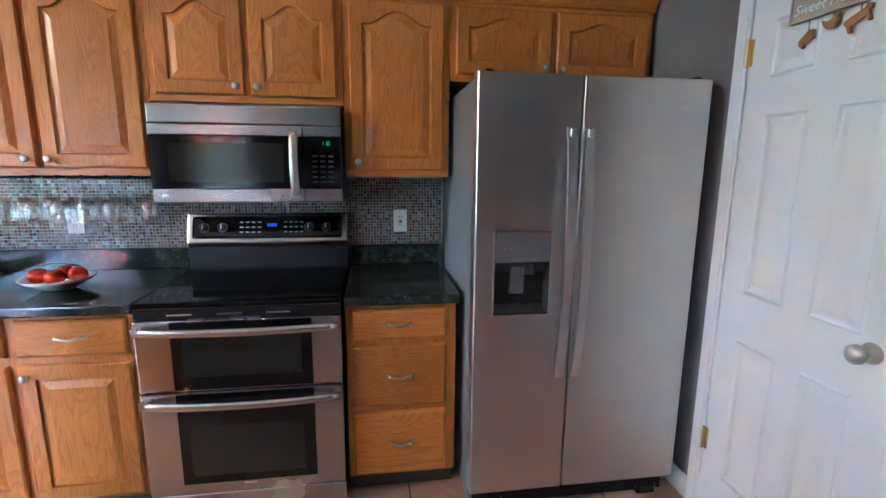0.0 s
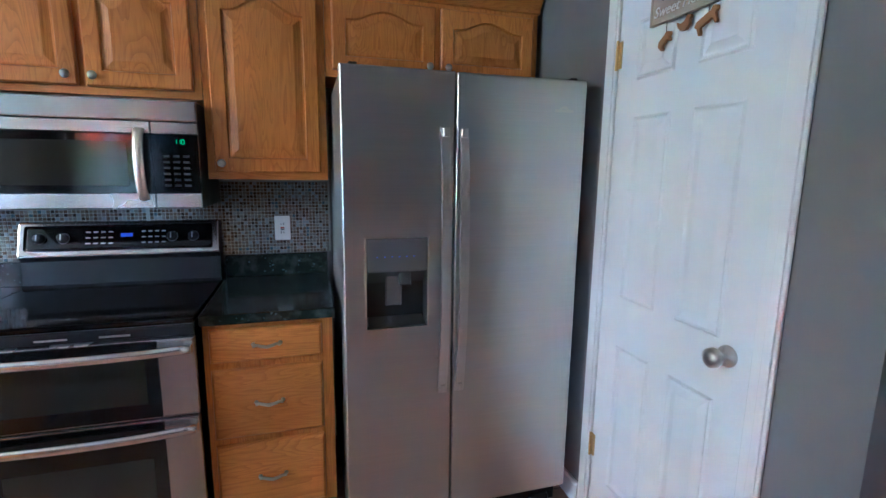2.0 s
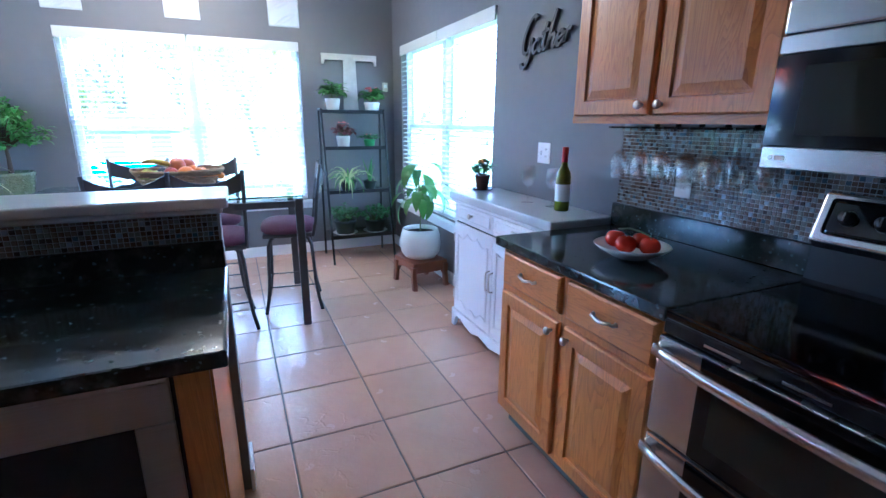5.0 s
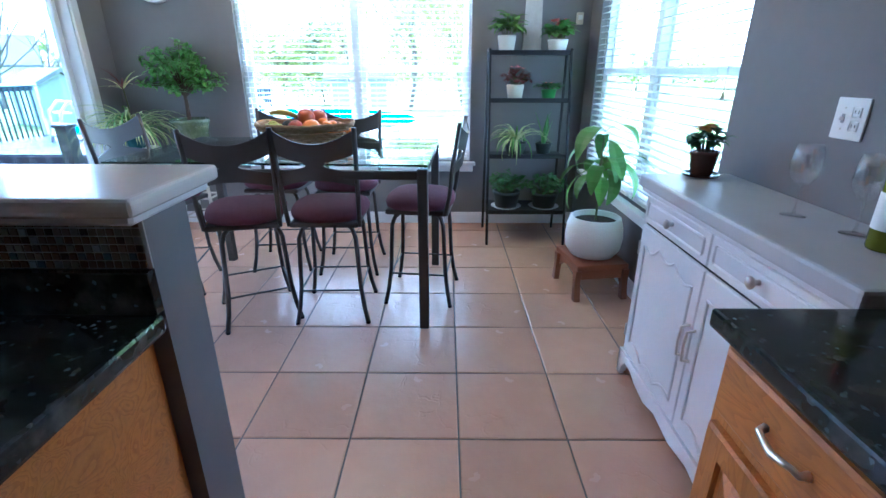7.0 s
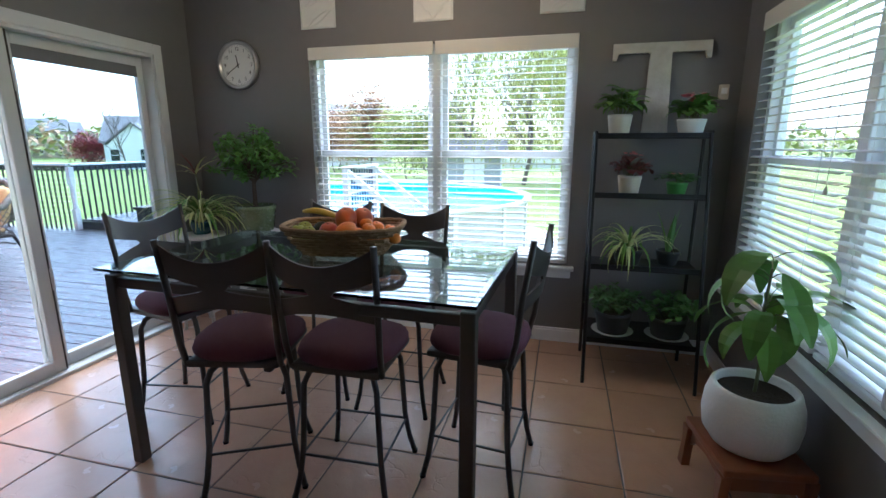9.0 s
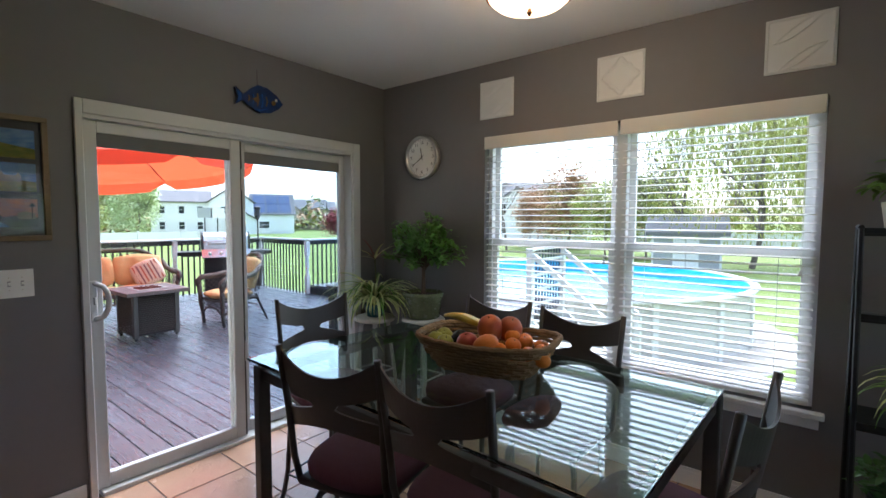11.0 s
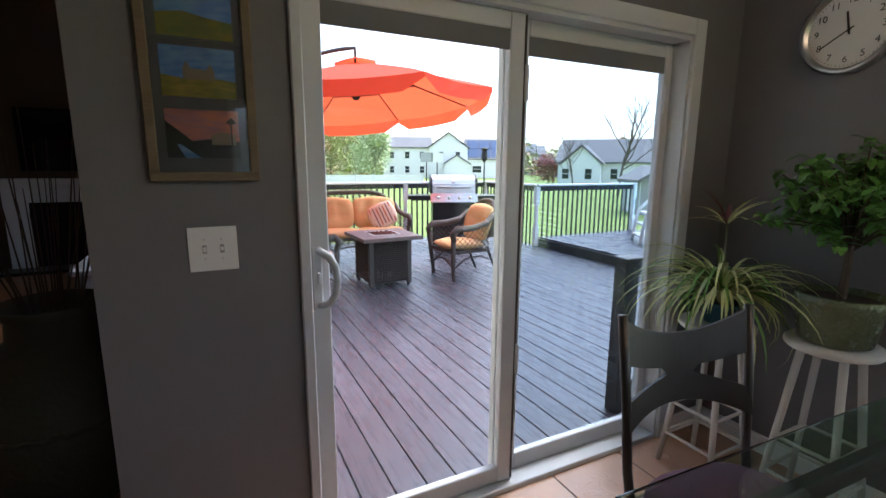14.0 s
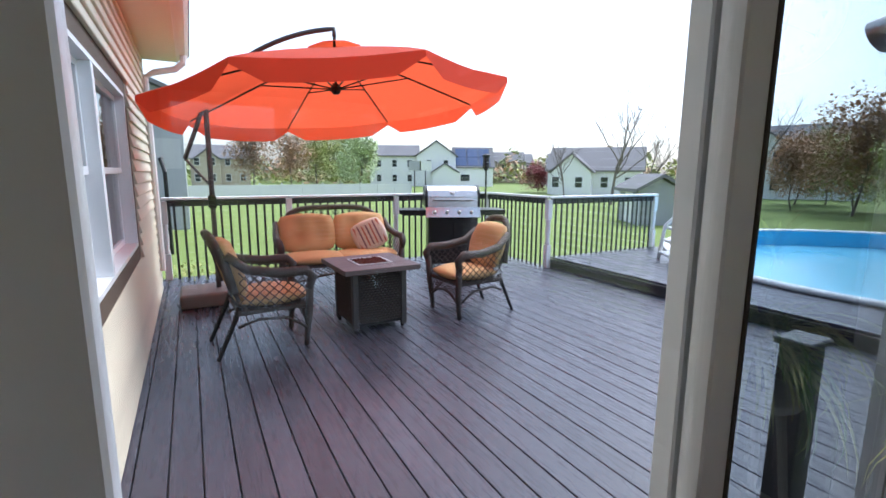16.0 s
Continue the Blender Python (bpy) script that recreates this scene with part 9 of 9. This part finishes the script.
for k in range(26):
    a, u = rng.uniform(0, 6.28), rng.uniform(0.1, 0.34)
    hgt = rng.uniform(1.25, 1.75)
    part("twig", T([(0.02 * math.cos(a), 0.02 * math.sin(a), 0.3), (0.1 * math.cos(a), 0.1 * math.sin(a), 0.88), (u * math.cos(a), u * math.sin(a), hgt)], [0.005, 0.004, 0.0015], 5), BARK, vs)
ct_ = thing("console_table", "low grey console table by the wall", "table", at=pose(-1.78, -4.2, 0))
CONSOLE = mat("console_grey", (0.22, 0.23, 0.25), 0.5, scale=14, var=0.1)
part("top", B(-0.40, 0.30, -0.5, 0.5, 0.66, 0.70, 0.006), CONSOLE, ct_)
part("apron", B(-0.36, 0.26, -0.46, 0.46, 0.50, 0.66), CONSOLE, ct_)
for sx in (-0.36, 0.22):
    for sy in (-0.46, 0.42):
        part("leg", B(sx, sx + 0.04, sy, sy + 0.04, 0, 0.50), CONSOLE, ct_)
lp = thing("table_lamp", "small table lamp with a grey shade, unlit", "lamp", at=pose(-1.72, -3.95, 0.701))
part("foot", lathe([(0.07, 0.0), (0.07, 0.015), (0.02, 0.03), (0.035, 0.08), (0.02, 0.13), (0.04, 0.17), (0.012, 0.22), (0.012, 0.26)], 18), MATS["white_china"], lp, "", True)
part("shade", lathe([(0.14, 0.24), (0.142, 0.245), (0.095, 0.44), (0.09, 0.44)], 24), mat("grey_lampshade", (0.22, 0.26, 0.30), 0.8, scale=20, var=0.05), lp, "", True)
fp = thing("fireplace", "white framed fireplace with a black insert", "fireplace", at=pose(-0.85, -7.8, 0))
part("mantel", B(-0.95, 0.95, 0.0, 0.26, 1.16, 1.24, 0.006), TRIM, fp)
for sx in (-1, 1):
    part("pilaster", B(sx * 0.72 - 0.13, sx * 0.72 + 0.13, 0.0, 0.12, 0, 1.16, 0.004), TRIM, fp)
part("frieze", B(-0.59, 0.59, 0.0, 0.12, 0.92, 1.16), TRIM, fp)
part("insert", B(-0.59, 0.59, 0.0, 0.08, 0.0, 0.92), BLACKPL, fp)
part("hearth", B(-0.9, 0.9, 0.0, 0.45, -0.002, 0.04), BLACKPL, fp)
tv = thing("television", "large black wall television, off", "television", at=pose(-0.95, -7.79, 1.75))
part("screen", B(-0.72, 0.72, 0.03, 0.06, -0.41, 0.41, 0.006), BLACKGLASS, tv)
part("mount", B(-0.2, 0.2, 0.0, 0.03, -0.15, 0.15), BLACKPL, tv)
bs_ = thing("curio_shelf", "dark wooden shelf with small ornaments", "shelf", at=pose(-2.0, -7.6, 0))
for z in (0.3, 0.6, 0.9, 1.2):
    part("board", B(-0.18, 0.38, -0.15, 0.15, z, z + 0.02), BLACKPL, bs_)
for x in (-0.18, 0.36):
    part("side", B(x, x + 0.02, -0.15, 0.15, 0, 1.23), BLACKPL, bs_)
for z, x in ((0.32, 0.1), (0.62, 0.0), (0.62, 0.2), (0.92, 0.05), (1.22, 0.1)):
    o = thing("ornament", "small pale ornament on the dark shelf", "ornament", at=pose(-2.0 + x, -7.58, z))
    part("body", lathe([(0.03, 0.0), (0.05, 0.04), (0.03, 0.09), (0.02, 0.13)], 12), CREAMPOT, o, "", True)


# ---- pieces of floors and walls ----
def tile_floor():
    """Square terracotta tiles on grout, with recessed joints."""
    p, j = 0.4265, 0.007
    f = part("floor", box(B(WX - 0.16, 3.4, SY - 0.16, NY + 0.1, -0.10, -0.004), -2.2, 3.4, -7.8, SY - 0.16, -0.10, -0.012), GROUT)
    setting(f, "terracotta coloured ceramic tile floor with dark grout", "floor")
    w = p - j
    bm = bmesh.new()
    hh, e = w / 2, 0.004
    lo = [bm.verts.new(q) for q in ((-hh, -hh, -0.005), (hh, -hh, -0.005), (hh, hh, -0.005), (-hh, hh, -0.005))]
    m1 = [bm.verts.new(q) for q in ((-hh, -hh, -0.002), (hh, -hh, -0.002), (hh, hh, -0.002), (-hh, hh, -0.002))]
    up = [bm.verts.new(q) for q in ((-hh + e, -hh + e, 0), (hh - e, -hh + e, 0), (hh - e, hh - e, 0), (-hh + e, hh - e, 0))]
    for a, b in ((lo, m1), (m1, up)):
        for i in range(4):
            bm.faces.new((a[i], a[(i + 1) % 4], b[(i + 1) % 4], b[i]))
    bm.faces.new(up)
    me = bpy.data.meshes.new("tile")
    bm.to_mesh(me)
    bm.free()
    me.materials.append(TILE)
    n = 0
    for i in range(-13, 14):
        for k in range(-9, 12):
            x, y = -2.515 + (i + 0.5) * p, 1.655 + (k + 0.5) * p
            if x - hh < WX or x + hh > 3.3 or y - hh < SY + 0.0 or y + hh > NY + 0.14:
                continue
            if x > 1.7 and y > 1.0:
                continue
            n += 1
            o = new("tile", me)
            o.parent = f
            o.location = (x, y, random.uniform(-0.0006, 0.0006))
            o.rotation_euler = (random.uniform(-0.001, 0.001), random.uniform(-0.001, 0.001), random.choice((0, 1, 2, 3)) * math.pi / 2)
    # cut tiles along the walls
    for k in range(-9, 12):
        y = 1.655 + (k + 0.5) * p
        if y - hh < SY or y + hh > NY + 0.14:
            continue
        x0 = -2.515 - 5 * p - j / 2
        o = part("tile", B(WX, x0, y - hh, y + hh, -0.005, 0.0, 0.002), TILE, f)
    for i in range(-6, 14):
        x = -2.515 + (i + 0.5) * p
        y1 = 1.655 - 6 * p - j / 2
        x0 = max(x - hh, WX)
        if x + hh < 3.3:
            part("tile", B(x0, x + hh, SY - 0.0, y1, -0.005, 0.0, 0.002), TILE, f)
    for i in range(-6, 14):
        x = -2.515 + (i + 0.5) * p
        x0 = max(x - hh, WX)
        if x + hh < 1.7:
            part("tile", B(x0, x + hh, 1.655 + 2 * p + j / 2, NY, -0.005, 0.0, 0.002), TILE, f)
    return f


floor = tile_floor()
WOODF = mat("living_room_floorboards", (0.38, 0.155, 0.05), 0.34, scale=5, var=0.2, stretch=(9, 0.7, 1), per=0.15)
bm = bmesh.new()
for i in range(48):
    x0 = -2.2 + i * 0.117
    if x0 + 0.116 > 3.4:
        break
    for k in range(6):
        y0 = -7.8 + k * 1.1 + (i % 3) * 0.0
        box(bm, x0, x0 + 0.1155, y0, min(y0 + 1.098, SY - 0.162), -0.012, -0.002)
tagged(part("floorboards", bm, WOODF), "warm brown wooden floorboards in the living room", "floorboards", "", "structure")


def mosaic(name, x0, x1, z0, z1, nice, label, turn=None):
    """Small glass mosaic: those of the near strip are pieces, the rest one mesh."""
    p = 0.0158
    s = part(name, B(x0, x1, -0.004, 0.0, z0, z1), MGROUT)
    setting(s, label, "backsplash")
    if turn is not None:
        s.matrix_basis = turn
    mats = MOSAIC
    q = p / 2 - 0.0011

    def chip(x, z):
        e = 0.0007
        return [(x + a * q, -0.0035, z + b * q) for a, b in ((-1, -1), (1, -1), (1, 1), (-1, 1))] + [(x + a * (q - e), -0.0065, z + b * (q - e)) for a, b in ((-1, -1), (1, -1), (1, 1), (-1, 1))]
    FACES = ((0, 1, 5, 4), (1, 2, 6, 5), (2, 3, 7, 6), (3, 0, 4, 7), (4, 5, 6, 7))
    meshes = []
    for m in mats:
        me = bpy.data.meshes.new("tile")
        me.from_pydata(chip(0, 0), [], FACES)
        me.materials.append(m)
        meshes.append(me)
    rest = [([], []) for m in mats]
    cols, rows_ = int((x1 - x0) / p), int((z1 - z0) / p)
    rng = random.Random(len(name) + cols)
    made = 0
    for i in range(cols):
        for k in range(rows_):
            x, z = x0 + (i + 0.5) * p, z0 + (k + 0.5) * p
            kind = rng.choices(range(len(mats)), MWEIGHT)[0]
            if nice[0] <= x <= nice[1] and made < 290:
                o = new("tile", meshes[kind])
                o.parent = s
                o.location = (x, 0, z)
                made += 1
            else:
                vs, fs = rest[kind]
                fs.extend(tuple(len(vs) + c for c in face) for face in FACES)
                vs.extend(chip(x, z))
    for kind, (vs, fs) in enumerate(rest):
        if vs:
            me = bpy.data.meshes.new("mosaic_tiles")
            me.from_pydata(vs, [], fs)
            me.materials.append(mats[kind])
            o = new("mosaic_tiles", me)
            o.parent = s
            o["kind"] = "stuff"
    return s


MGROUT = mat("mosaic_grout", (0.40, 0.39, 0.36), 0.85, scale=60, var=0.1)
MOSAIC = [mat("mosaic_brown", (0.115, 0.078, 0.055), 0.16, scale=20, var=0.2), mat("mosaic_taupe", (0.17, 0.135, 0.105), 0.2, scale=20, var=0.2),
          mat("mosaic_grey", (0.20, 0.195, 0.18), 0.16, scale=20, var=0.2), mat("mosaic_dark", (0.05, 0.038, 0.032), 0.12, scale=20, var=0.2),
          mat("mosaic_pearl", (0.42, 0.47, 0.50), 0.12, metal=0.35, scale=20, var=0.2), mat("mosaic_blue", (0.12, 0.19, 0.24), 0.1, metal=0.3, scale=20, var=0.2)]
MWEIGHT = (27, 25, 24, 12, 9, 3)
mosaic("backsplash_left", -1.455, -0.10, 1.0215, 1.384, (-0.99, -0.52), "small brown and pearl glass mosaic tiles", pose(0, NY, 0))
mosaic("backsplash_right", -0.098, 0.70, 1.0215, 1.384, (0.2, 0.68), "small brown glass mosaic tiles", pose(0, NY, 0))
mosaic("bar_mosaic", 0.0, PY + 0.018 - PE, 1.003, 1.098, (1.0, 1.8), "small brown glass mosaic tiles under the bar", pose(-1.447, PE, 0, 0, 0, 90))
